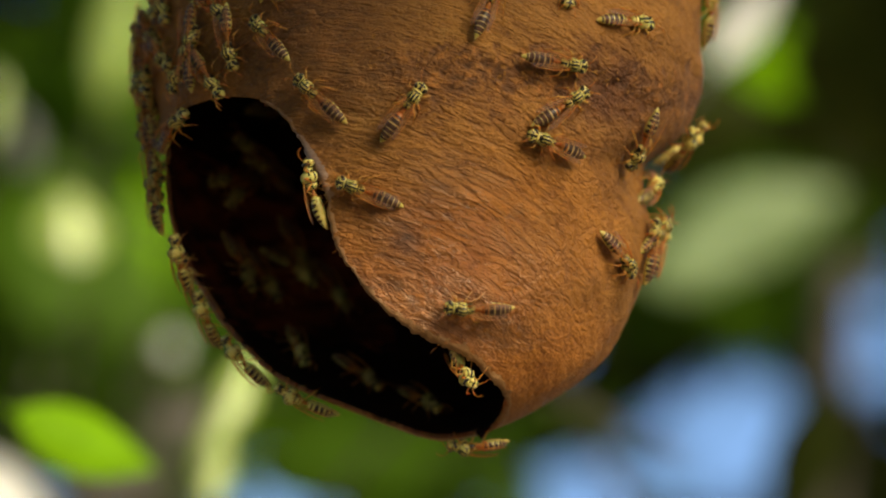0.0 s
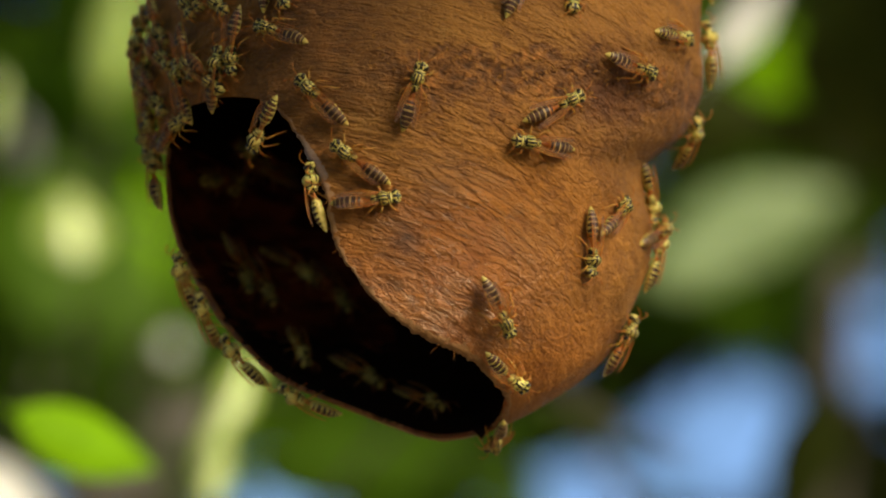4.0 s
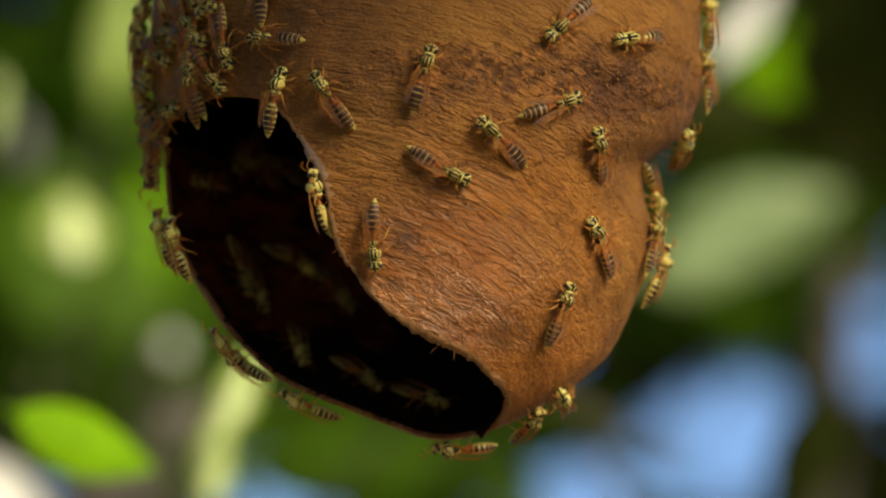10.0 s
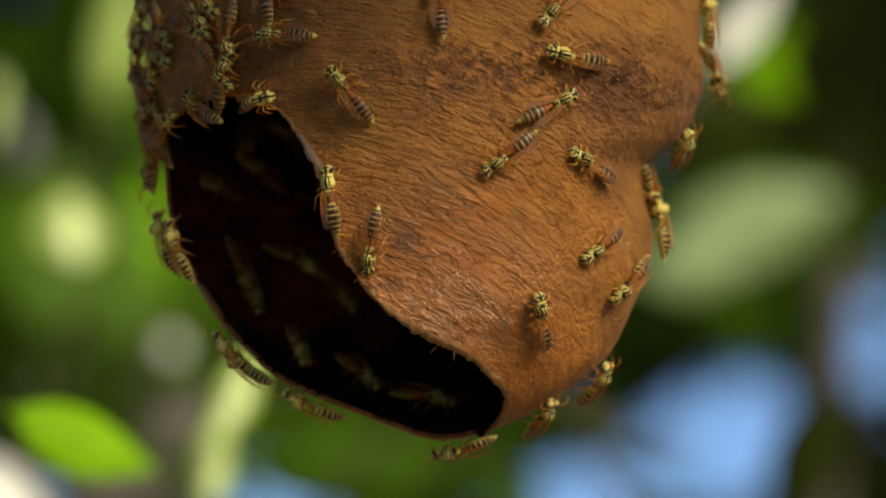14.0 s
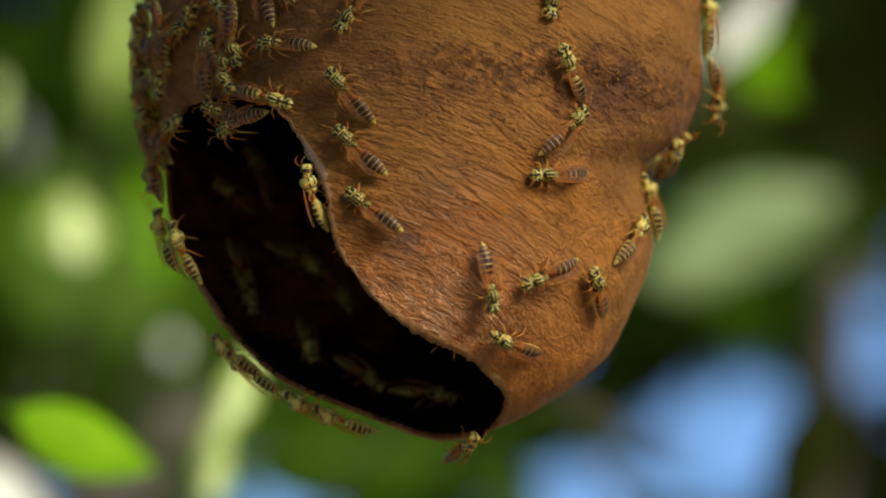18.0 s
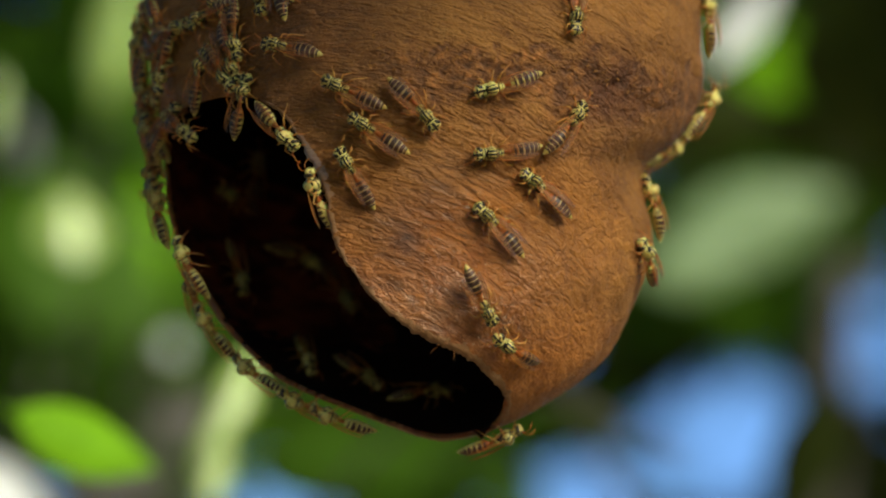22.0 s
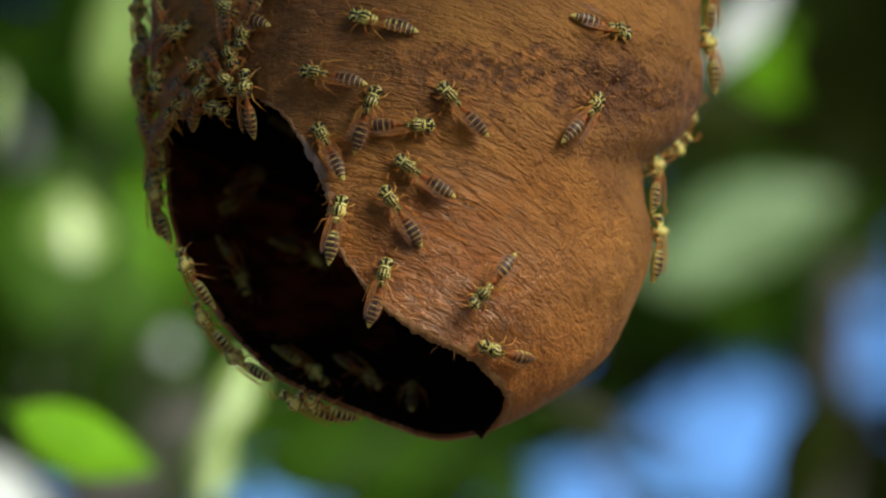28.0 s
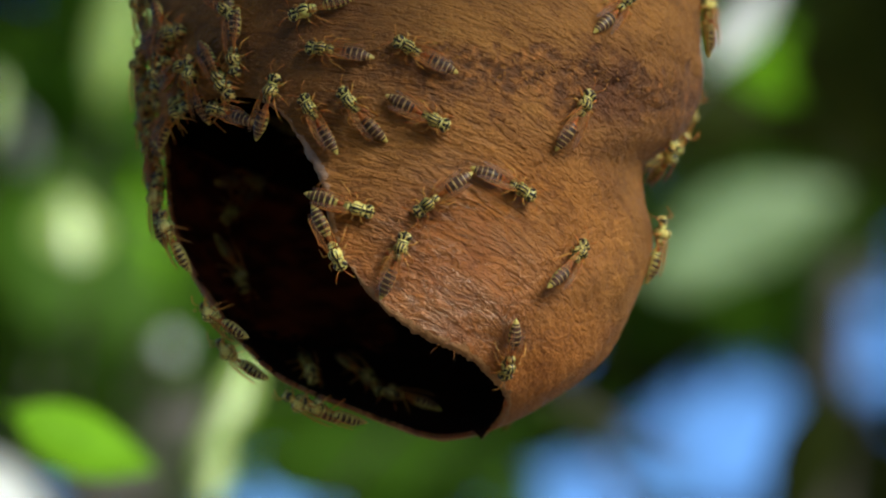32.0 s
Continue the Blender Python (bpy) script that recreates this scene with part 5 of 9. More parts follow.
    walk(lively(wasp(bend=4, spread=0)), [
        (0, on_nest(32.2, -0.9, -55)), (1, on_nest(32.2, -0.5, -35)), (2, on_nest(30.8, 1.4, 34)), (3, on_nest(31.6, 3.2, 29)), (4.25, on_nest(31.5, 6.8, 58)),
        (5.5, on_nest(31.4, 10.4, 87)), (6, on_nest(31.3, 12.4, 95)), (7, on_nest(30.0, 14.9, 105)), (8, on_nest(28.7, 16.5, 105)), (9, on_nest(27.6, 17.8, 107)),
        (10, on_nest(28.3, 17.9, 92)), (11, on_nest(28.4, 17.1, 92)), (12, on_nest(29.1, 16.9, 100)), (13, on_nest(28.7, 16.0, 116)), (14, on_nest(27.4, 15.2, 144)),
        (15, on_nest(25.8, 14.8, 161)), (16, on_nest(24.2, 14.3, 179)), (17, on_nest(22.6, 13.9, 196)), (18, on_nest(21.0, 13.8, 181)), (19, on_nest(18.6, 14.3, 187)),
        (20, on_nest(16.2, 13.5, 195)), (21, on_nest(14.2, 15.3, 190)), (22, on_nest(11.7, 18.3, 186)), (23, on_nest(10.2, 19.8, 182)), (24, on_nest(9.7, 20.4, 176)),
        (25, on_nest(6.6, 22.1, 160)), (26.25, on_nest(4.9, 23.7, 149)), (27.5, on_nest(3.2, 25.3, 137)), (28, on_nest(3.5, 25.9, 131)), (29, on_nest(2.1, 29.0, 139)),
        (30, on_nest(1.3, 31.3, 137)), (31, on_nest(-1.2, 33.7, 147)), (32, on_nest(-3.4, 35.7, 150))])
    walk(lively(wasp(bend=4, spread=2)), [
        (0, on_nest(39.6, 2.8, 46)), (1, on_nest(39.9, 2.8, 50)), (2, on_nest(40.0, 2.9, 41)), (3, on_nest(39.6, 2.8, 46)), (4.25, on_nest(39.7, 3.0, 22)),
        (5.5, on_nest(39.4, 2.6, -3)), (6, on_nest(39.2, 2.2, -12)), (7, on_nest(38.8, 1.5, -3)), (7.5, on_nest(39.5, 2.2, 28)), (8, on_nest(40.7, 3.4, 70)),
        (9, on_nest(40.0, 2.3, 76)), (10, on_nest(39.0, 0.7, 76)), (11, on_nest(37.5, 2.5, 66)), (12, on_nest(37.0, 1.4, 7)), (12.33, on_nest(36.5, -0.1, -36)),
        (12.67, on_nest(36.4, -1.0, -94)), (13, on_nest(36.3, -2.3, -137)), (14, on_nest(34.6, -5.6, -132)), (15.5, on_nest(32.3, -10.5, -198)),
        (17, on_nest(30.1, -15.5, -265)), (17.5, on_nest(29.1, -11.7, -262)), (18, on_nest(28.1, -7.9, -259)), (19, on_nest(27.2, -2.2, -261)),
        (20, on_nest(24.8, 3.0, -243)), (21, on_nest(22.0, 6.6, -241)), (22, on_nest(18.5, 9.9, -224)), (23, on_nest(14.5, 10.7, -204)), (24, on_nest(9.0, 11.6, -197)),
        (25, on_nest(4.3, 11.8, -193)), (26.25, on_nest(-0.0, 12.1, -198)), (27.5, on_nest(-4.4, 12.5, -203)), (28, on_nest(-3.4, 13.2, -216)),
        (28.5, on_nest(-6.0, 15.1, -218)), (29, on_nest(-8.7, 17.0, -220)), (30, on_nest(-11.0, 18.2, -220)), (31, on_nest(-13.2, 21.7, -240)),
        (32, on_nest(-14.8, 25.2, -231))])
    walk(lively(wasp("yellow and black paper wasp on the sunlit edge of the nest", bend=-4, spread=0, tone="pale_")), [
        (0, on_nest(41.4, -0.5, 50)), (1, on_nest(41.3, -1.1, 51)), (2, on_nest(41.2, -1.2, 62)), (3, on_nest(41.3, -1.5, 60)), (4.25, on_nest(41.4, -2.1, 64)),
        (5.5, on_nest(42.0, -3.2, 65)), (6, on_nest(41.8, -4.3, 59)), (7, on_nest(42.0, -5.1, 61)), (8, on_nest(42.1, -5.2, 61)), (9, on_nest(42.0, -5.5, 57)),
        (10, on_nest(41.6, -5.4, 63)), (11, on_nest(41.7, -4.6, 73)), (12, on_nest(42.7, -1.8, 77)), (13, on_nest(42.2, 1.9, 77)), (14, on_nest(42.5, 4.6, 80)),
        (15.25, on_nest(38.9, 3.1, 73)), (16.5, on_nest(35.4, 1.6, 66)), (17, on_nest(34.4, 0.4, 71)), (18, on_nest(34.9, 1.7, 58)), (19, on_nest(35.6, 2.3, 43)),
        (20, on_nest(35.9, 2.3, 7)), (21, on_nest(36.9, 1.7, 8)), (21.5, on_nest(37.5, -0.3, 59)), (22, on_nest(38.1, -2.3, 110)), (23, on_nest(38.8, -4.2, 123)),
        (24, on_nest(40.2, -4.6, 186)), (24.5, on_nest(40.8, -3.8, 123)), (25, on_nest(40.8, -3.4, 64)), (26.25, on_nest(41.2, -1.8, 71)), (27.5, on_nest(41.1, -0.4, 70)),
        (28, on_nest(41.7, 0.2, 68)), (29, on_nest(41.5, -0.2, 71)), (30, on_nest(41.1, -0.3, 75)), (31, on_nest(40.9, -0.4, 72)), (32, on_nest(41.1, 0.0, 76))])
    walk(lively(wasp("yellow and black paper wasp on the sunlit edge of the nest", bend=-4, spread=2, tone="pale_")), [
        (0, on_nest(38.6, 10.9, 49)), (1, on_nest(37.2, 10.4, 0)), (2, on_nest(38.8, 10.9, -24)), (3, on_nest(39.5, 11.3, -41)), (4.25, on_nest(39.5, 10.8, -36)),
        (5.5, on_nest(39.5, 10.0, -31)), (7, on_nest(39.7, 10.3, -35)), (8, on_nest(40.5, 11.7, -17)), (9, on_nest(40.9, 11.5, -22)), (10, on_nest(40.8, 11.6, -15)),
        (11, on_nest(41.0, 12.5, -5)), (12, on_nest(41.5, 13.4, 7)), (13, on_nest(40.5, 13.7, 11)), (14, on_nest(40.2, 11.7, -21)), (15.25, on_nest(41.9, 13.2, 22)),
        (16.5, on_nest(43.7, 14.7, 65)), (18, on_nest(44.6, 16.0, 61)), (19, on_nest(45.8, 19.8, 49)), (20, on_nest(47.8, 24.5, 37)), (21, on_nest(50.0, 24.0, 56)),
        (22, on_nest(51.1, 26.8, 59)), (23, on_nest(51.6, 25.6, 75)), (24, on_nest(51.5, 26.5, 80)), (25, on_nest(50.6, 29.9, 70)), (26.25, on_nest(52.1, 33.8, 74)),
        (27.5, on_nest(53.6, 37.7, 79)), (29, on_nest(53.7, 36.9, 81)), (30, on_nest(53.6, 37.8, 76)), (31, on_nest(53.2, 38.8, 82)), (32, on_nest(54.2, 44.5, 95))])
    walk(lively(wasp("yellow and black paper wasp on the sunlit edge of the nest", bend=-8, spread=0, tone="pale_")), [
        (0, on_nest(47.4, 18.1, 58)), (0.5, on_nest(49.1, 20.9, 55)), (1, on_nest(50.8, 23.6, 52)), (2, on_nest(49.4, 21.0, 58)), (3, on_nest(49.6, 20.4, 61)),
        (4.25, on_nest(48.7, 19.3, 69)), (5.5, on_nest(47.3, 18.1, 71)), (6.92, on_nest(47.7, 18.1, 73)), (8.33, on_nest(47.4, 18.3, 76)), (9.75, on_nest(47.4, 17.9, 69)),
        (11.17, on_nest(47.7, 18.0, 73)), (12.58, on_nest(47.4, 18.4, 75)), (14, on_nest(47.5, 18.2, 72)), (15, on_nest(45.7, 18.8, 71)), (16, behind(43.9, 19.4, 70)),
        (17, behind(42.5, 20.2, 69)), (18.36, behind(42.4, 20.1, 65)), (19.73, behind(42.4, 20.5, 73)), (21.09, behind(42.3, 19.9, 68)), (22.45, behind(42.6, 20.3, 71)),
        (23.82, behind(42.3, 20.3, 75)), (25.18, behind(42.4, 20.1, 67)), (26.55, behind(42.5, 20.6, 64)), (27.91, behind(42.7, 19.9, 73)),
        (29.27, behind(42.6, 19.8, 65)), (30.64, behind(42.6, 20.2, 70)), (32, behind(42.5, 20.2, 69))])
    walk(lively(wasp("yellow and black paper wasp on the sunlit edge of the nest", bend=-4, spread=0, tone="pale_")), [
        (0, on_nest(53.2, 45.9, 96)), (1, on_nest(53.0, 46.0, 100)), (2, on_nest(53.2, 46.1, 96)), (3, on_nest(53.3, 51.4, 90)), (4.25, on_nest(53.2, 56.2, 91)),
        (5.5, on_nest(53.1, 61.0, 91)), (6.97, on_nest(52.9, 60.8, 93)), (8.44, on_nest(53.3, 60.9, 96)), (9.92, on_nest(52.9, 61.0, 88)),
        (11.39, on_nest(53.0, 60.9, 92)), (12.86, on_nest(53.1, 61.1, 95)), (14.33, on_nest(53.1, 60.7, 89)), (15.81, on_nest(53.1, 61.0, 88)),
        (17.28, on_nest(53.4, 61.1, 92)), (18.75, on_nest(53.3, 61.1, 90)), (20.22, on_nest(52.8, 61.0, 91)), (21.69, on_nest(53.4, 61.0, 89)),
        (23.17, on_nest(53.3, 60.8, 94)), (24.64, on_nest(53.1, 60.9, 91)), (26.11, on_nest(53.2, 61.3, 96)), (27.58, on_nest(52.8, 61.3, 86)),
        (29.06, on_nest(53.0, 61.0, 93)), (30.53, on_nest(53.2, 61.0, 85)), (32, on_nest(53.1, 61.0, 91))])
    walk(lively(wasp("yellow and black paper wasp on the sunlit edge of the nest", bend=0, spread=7, tone="pale_")), [
        (0, behind(46.0, 21.7, 90)), (1, behind(47.7, 23.9, 90)), (1.6, on_nest(52.4, 27.5, 75)), (2, on_nest(52.6, 32.1, 76)), (3, on_nest(53.1, 35.2, 78)),
        (4.25, on_nest(53.2, 39.4, 82)), (5.5, on_nest(53.3, 43.5, 87)), (6.67, on_nest(53.4, 44.1, 94)), (7.83, on_nest(53.0, 44.4, 94)), (9, on_nest(53.2, 44.6, 90)),
        (10.33, on_nest(53.3, 44.5, 92)), (11.67, on_nest(53.0, 44.7, 89)), (13, on_nest(53.0, 44.3, 86)), (14.33, on_nest(53.2, 44.7, 95)),
        (15.67, on_nest(53.1, 44.3, 87)), (17, on_nest(53.3, 44.2, 91)), (18.33, on_nest(53.3, 44.2, 89)), (19.67, on_nest(53.3, 43.9, 91)), (21, on_nest(53.6, 44.3, 89)),
        (22.33, on_nest(53.5, 44.4, 96)), (23.67, on_nest(53.6, 44.0, 88)), (25, on_nest(53.9, 44.1, 90)), (26.25, on_nest(53.2, 46.1, 86)),
        (27.5, on_nest(52.5, 48.1, 83)), (28.62, on_nest(52.6, 48.4, 78)), (29.75, on_nest(52.4, 48.5, 80)), (30.88, on_nest(51.9, 47.9, 84)),
        (32, on_nest(52.1, 48.1, 84))])
    walk(lively(wasp("yellow and black paper wasp on the sunlit edge of the nest", bend=4, spread=0, tone="pale_")), [
        (0, on_nest(33.8, 42.6, -6)), (1, on_nest(35.8, 41.4, -12)), (2, on_nest(38.6, 41.0, -13)), (3, on_nest(41.1, 40.0, 0)), (4.25, on_nest(43.7, 41.2, -17)),
        (5.5, on_nest(46.5, 42.4, -34)), (6, on_nest(44.9, 42.0, -57)), (7, on_nest(45.3, 40.7, -72)), (8, on_nest(43.4, 41.3, -103)), (9, on_nest(41.3, 39.2, -130)),
        (10, on_nest(36.2, 39.5, -175)), (10.5, on_nest(33.0, 39.0, -160)), (11, on_nest(29.9, 38.5, -145)), (12, on_nest(27.4, 37.0, -153)),
        (13, on_nest(27.5, 36.9, -175)), (14, on_nest(24.7, 36.3, -192)), (15, on_nest(24.5, 35.7, -207)), (16, on_nest(24.0, 35.5, -229)),
        (17, on_nest(23.7, 35.4, -253)), (18, on_nest(23.5, 33.3, -250)), (19, on_nest(24.5, 31.7, -214)), (20, on_nest(21.4, 32.5, -190)),
        (20.5, on_nest(18.1, 32.4, -182)), (21, on_nest(14.9, 32.3, -175)), (22, on_nest(11.8, 30.8, -165)), (23, on_nest(10.9, 30.8, -159)),
        (24, on_nest(5.4, 31.5, -191)), (24.5, on_nest(2.9, 33.0, -200)), (25, on_nest(0.4, 34.6, -209)), (25.83, on_nest(-3.4, 36.6, -205)),
        (26.67, on_nest(-7.1, 38.7, -201)), (27.5, on_nest(-10.9, 40.8, -197)), (28, on_nest(-11.2, 41.6, -196)), (29, on_nest(-14.5, 45.6, -215)),
        (30, on_nest(-15.2, 48.8, -217)), (31, on_nest(-15.8, 49.6, -221)), (31.5, on_nest(-19.0, 47.2, -193)), (32, on_nest(-22.3, 44.7, -165))])
    walk(lively(wasp(bend=0, spread=0)), [
        (0, on_nest(20.5, 35.2, -9)), (1, on_nest(23.1, 36.4, 2)), (2, on_nest(26.2, 36.2, -17)), (3, on_nest(30.1, 36.0, -20)), (3.83, on_nest(34.0, 35.1, -21)),
        (4.67, on_nest(37.9, 34.2, -22)), (5.5, on_nest(41.8, 33.3, -23)), (6, on_nest(43.6, 32.6, -32)), (7, on_nest(43.3, 29.0, -37)), (8, on_nest(45.3, 28.3, 11)),
        (9, on_nest(49.0, 31.1, 34)), (10, on_nest(51.7, 33.1, 46)), (11, on_nest(52.0, 34.3, 53)), (12, on_nest(52.6, 35.1, 11)), (13, on_nest(52.7, 35.4, 59)),
        (14, on_nest(53.7, 35.4, -5)), (15, on_nest(53.9, 34.0, -22)), (16, on_nest(54.0, 32.6, -39)), (17, on_nest(54.2, 31.2, -57)), (18, on_nest(53.7, 30.3, -38)),
        (18.5, on_nest(52.7, 29.5, 26)), (19, on_nest(52.3, 28.8, 80)), (20, behind(48.9, 26.6, 82)), (21, behind(46.1, 24.8, 83)), (22.38, behind(46.0, 24.7, 88)),
        (23.75, behind(46.2, 25.1, 84)), (25.12, behind(45.9, 24.5, 85)), (26.5, behind(46.0, 24.5, 84)), (27.88, behind(46.0, 24.6, 88)), (29.25, behind(46.3, 24.5, 85)),
        (30.62, behind(46.2, 24.7, 83)), (32, behind(46.1, 24.8, 83))])
    walk(lively(wasp(bend=-4, spread=7)), [
        (0, on_nest(23.0, 50.3, -90)), (1, on_nest(22.8, 50.6, -90)), (2, on_nest(23.3, 50.1, -96)), (3, on_nest(23.1, 50.2, -91)), (4.25, on_nest(23.9, 49.2, -86)),
        (5.5, on_nest(24.4, 47.9, -84)), (7, on_nest(24.4, 47.8, -84)), (8, on_nest(24.6, 45.8, -109)), (9, on_nest(23.9, 43.5, -133)), (10, on_nest(23.2, 42.8, -135)),
        (11, on_nest(22.1, 43.9, -141)), (12, on_nest(22.4, 43.1, -153)), (13, on_nest(22.6, 44.3, -149)), (14, on_nest(21.1, 45.5, -128)),
        (15, on_nest(20.6, 46.5, -115)), (16, on_nest(20.8, 47.0, -98)), (17, on_nest(20.3, 48.1, -89)), (18, on_nest(19.9, 48.1, -93)), (19, on_nest(20.1, 47.8, -91)),
        (20, on_nest(19.9, 47.7, -93)), (21, on_nest(21.4, 47.4, -95)), (22, on_nest(24.2, 45.4, -89)), (23, on_nest(24.7, 44.5, -83)), (24, on_nest(24.7, 44.1, -88)),
        (25, on_nest(24.9, 43.0, -70)), (26.25, on_nest(26.2, 42.2, -56)), (27.5, on_nest(28.1, 41.6, -34)), (28, on_nest(29.2, 41.4, -16)), (29, on_nest(31.9, 42.6, 21)),
        (30, on_nest(31.9, 42.8, 24)), (31, on_nest(31.1, 43.7, 47)), (32, on_nest(31.6, 44.0, 49))])
    walk(lively(wasp(bend=0, spread=4)), [
        (0, on_nest(8.2, 44.7, 68)), (1, on_nest(10.4, 46.3, 67)), (2, on_nest(11.7, 47.8, 73)), (3, on_nest(12.4, 48.2, 70)), (4.25, on_nest(14.5, 48.8, 67)),
        (5.5, on_nest(16.5, 49.4, 65)), (7, on_nest(16.5, 48.6, 66)), (8, on_nest(17.4, 52.0, 87)), (8.5, on_nest(17.4, 56.5, 87)), (9, on_nest(17.5, 61.0, 87)),
        (10.44, on_nest(17.6, 60.8, 85)), (11.88, on_nest(17.4, 61.0, 82)), (13.31, on_nest(17.4, 60.7, 90)), (14.75, on_nest(17.7, 61.2, 89)),
        (16.19, on_nest(17.7, 60.9, 86)), (17.62, on_nest(17.3, 61.3, 92)), (19.06, on_nest(17.8, 61.2, 90)), (20.5, on_nest(17.4, 60.9, 91)),
        (21.94, on_nest(17.4, 61.0, 84)), (23.38, on_nest(17.5, 61.3, 84)), (24.81, on_nest(17.3, 60.8, 83)), (26.25, on_nest(17.6, 61.3, 93)),
        (27.69, on_nest(17.3, 61.3, 84)), (29.12, on_nest(17.8, 60.9, 92)), (30.56, on_nest(17.5, 61.3, 85)), (32, on_nest(17.5, 61.0, 87))])
    walk(lively(wasp("paper wasp that takes flight from the nest", bend=-8, spread=0)), [
        (0, in_nest(-31.5, -0.5, -59)), (0.7, in_nest(-29.1, 1.8, -67)), (1.4, in_nest(-26.6, 4.1, -74)), (2, on_nest(-22.0, 6.7, -85)), (2.5, on_nest(-20.6, 5.4, -52)),
        (3, on_nest(-19.8, 3.6, -13)), (3.62, on_nest(-16.2, 6.6, 1)), (4.25, on_nest(-12.5, 9.6, 16)), (4.88, on_nest(-8.9, 12.5, 30)), (5.5, on_nest(-5.3, 15.5, 45)),
        (6, on_nest(-3.3, 16.9, 31)), (7, on_nest(-3.4, 17.3, 36)), (8, on_nest(-4.9, 17.4, 59)), (9, on_nest(-3.6, 15.9, 13)), (10, on_nest(-0.8, 15.3, -26)),
        (10.3, on_nest(-0.8, 15.3, -26)), (10.4, flying(0.9, 14.0, -25, 3)), (10.5, flying(7.6, 6.6, -25, 14)), (10.6, flying(15.9, -0.9, -24, 30)),
        (10.7, flying(56.1, -16.1, -23, 45)), (10.8, flying(93.9, -30.6, -22, 60)), (11, flying(109.0, -39.8, -22, 60)), (12.4, flying(109.0, -39.8, -22, 60)),
        (13.8, flying(109.0, -39.8, -22, 60)), (15.2, flying(109.0, -39.8, -22, 60)), (16.6, flying(109.0, -39.8, -22, 60)), (18, flying(109.0, -39.8, -22, 60)),
        (19.4, flying(109.0, -39.8, -22, 60)), (20.8, flying(109.0, -39.8, -22, 60)), (22.2, flying(109.0, -39.8, -22, 60)), (23.6, flying(109.0, -39.8, -22, 60)),
        (25, flying(109.0, -39.8, -22, 60)), (26.4, flying(109.0, -39.8, -22, 60)), (27.8, flying(109.0, -39.8, -22, 60)), (29.2, flying(109.0, -39.8, -22, 60)),
        (30.6, flying(109.0, -39.8, -22, 60)), (32, flying(109.0, -39.8, -22, 60))])
    walk(lively(wasp(bend=8, spread=2)), [
        (0, on_nest(-17.5, 61.0, 117)), (1.4, on_nest(-17.3, 60.9, 121)), (2.8, on_nest(-17.5, 60.8, 120)), (4.2, on_nest(-17.4, 60.0, 121)),
        (5.6, on_nest(-17.3, 59.9, 120)), (7, on_nest(-17.4, 60.0, 118)), (8.4, on_nest(-17.4, 59.5, 120)), (9.8, on_nest(-17.3, 59.1, 113)),
        (11.2, on_nest(-17.3, 59.5, 111)), (12.6, on_nest(-17.7, 58.7, 122)), (14, on_nest(-17.5, 58.8, 117)), (15.25, on_nest(-18.7, 54.0, 175)),
        (16.5, on_nest(-19.8, 49.2, 234)), (17, on_nest(-19.5, 47.8, 232)), (18, on_nest(-15.8, 45.0, 233)), (19, on_nest(-14.9, 41.8, 255)),
        (19.5, on_nest(-12.9, 39.5, 268)), (20, on_nest(-11.0, 37.2, 282)), (20.5, on_nest(-9.7, 33.9, 285)), (21, on_nest(-8.4, 30.5, 289)),
        (22, on_nest(-5.1, 27.2, 310)), (23, on_nest(-5.4, 28.5, 302)), (24, on_nest(-6.6, 26.5, 278)), (25, on_nest(-6.4, 23.4, 281)), (26.25, on_nest(-7.1, 24.8, 304)),
        (27.5, on_nest(-8.1, 25.9, 317)), (28, on_nest(-8.0, 23.5, 357)), (28.5, on_nest(-5.3, 22.3, 355)), (29, on_nest(-2.7, 21.0, 353)), (30, on_nest(1.8, 18.1, 327)),
        (30.5, on_nest(4.4, 16.1, 333)), (31, on_nest(7.0, 14.2, 339)), (32, on_nest(11.2, 12.5, 331))])
    walk(lively(wasp(bend=-8, spread=0)), [
        (0, in_nest(-23.6, -8.9, -53)), (1.44, in_nest(-23.8, -8.7, -57)), (2.88, in_nest(-23.5, -8.9, -53)), (4.31, in_nest(-23.5, -9.1, -49)),
        (5.75, in_nest(-23.1, -8.6, -57)), (7.19, in_nest(-23.4, -8.7, -52)), (8.62, in_nest(-23.4, -9.0, -55)), (10.06, in_nest(-23.2, -9.1, -48)),
        (11.5, in_nest(-23.2, -8.8, -47)), (12.94, in_nest(-23.2, -8.6, -57)), (14.38, in_nest(-22.7, -9.1, -48)), (15.81, in_nest(-22.8, -8.6, -55)),
        (17.25, in_nest(-22.6, -8.8, -57)), (18.69, in_nest(-22.8, -8.9, -55)), (20.12, in_nest(-22.6, -8.7, -59)), (21.56, in_nest(-22.3, -9.1, -54)),
        (23, in_nest(-22.5, -8.9, -53)), (23.33, in_nest(-19.0, -8.7, -103)), (23.67, flying(-14.5, -7.9, -153, -6)), (24, flying(-11.1, -7.7, -203, -6)),
        (25, flying(-13.4, -6.1, -197, -6)), (26, flying(-13.6, -6.0, -202, -6)), (27.5, on_nest(-12.5, -10.0, -258)), (28, on_nest(-11.5, -8.2, -282)),
        (29, on_nest(-10.4, -5.8, -275)), (30, on_nest(-11.1, -2.9, -255)), (31, on_nest(-10.4, -3.5, -267)), (32, on_nest(-8.5, -3.3, -288))])
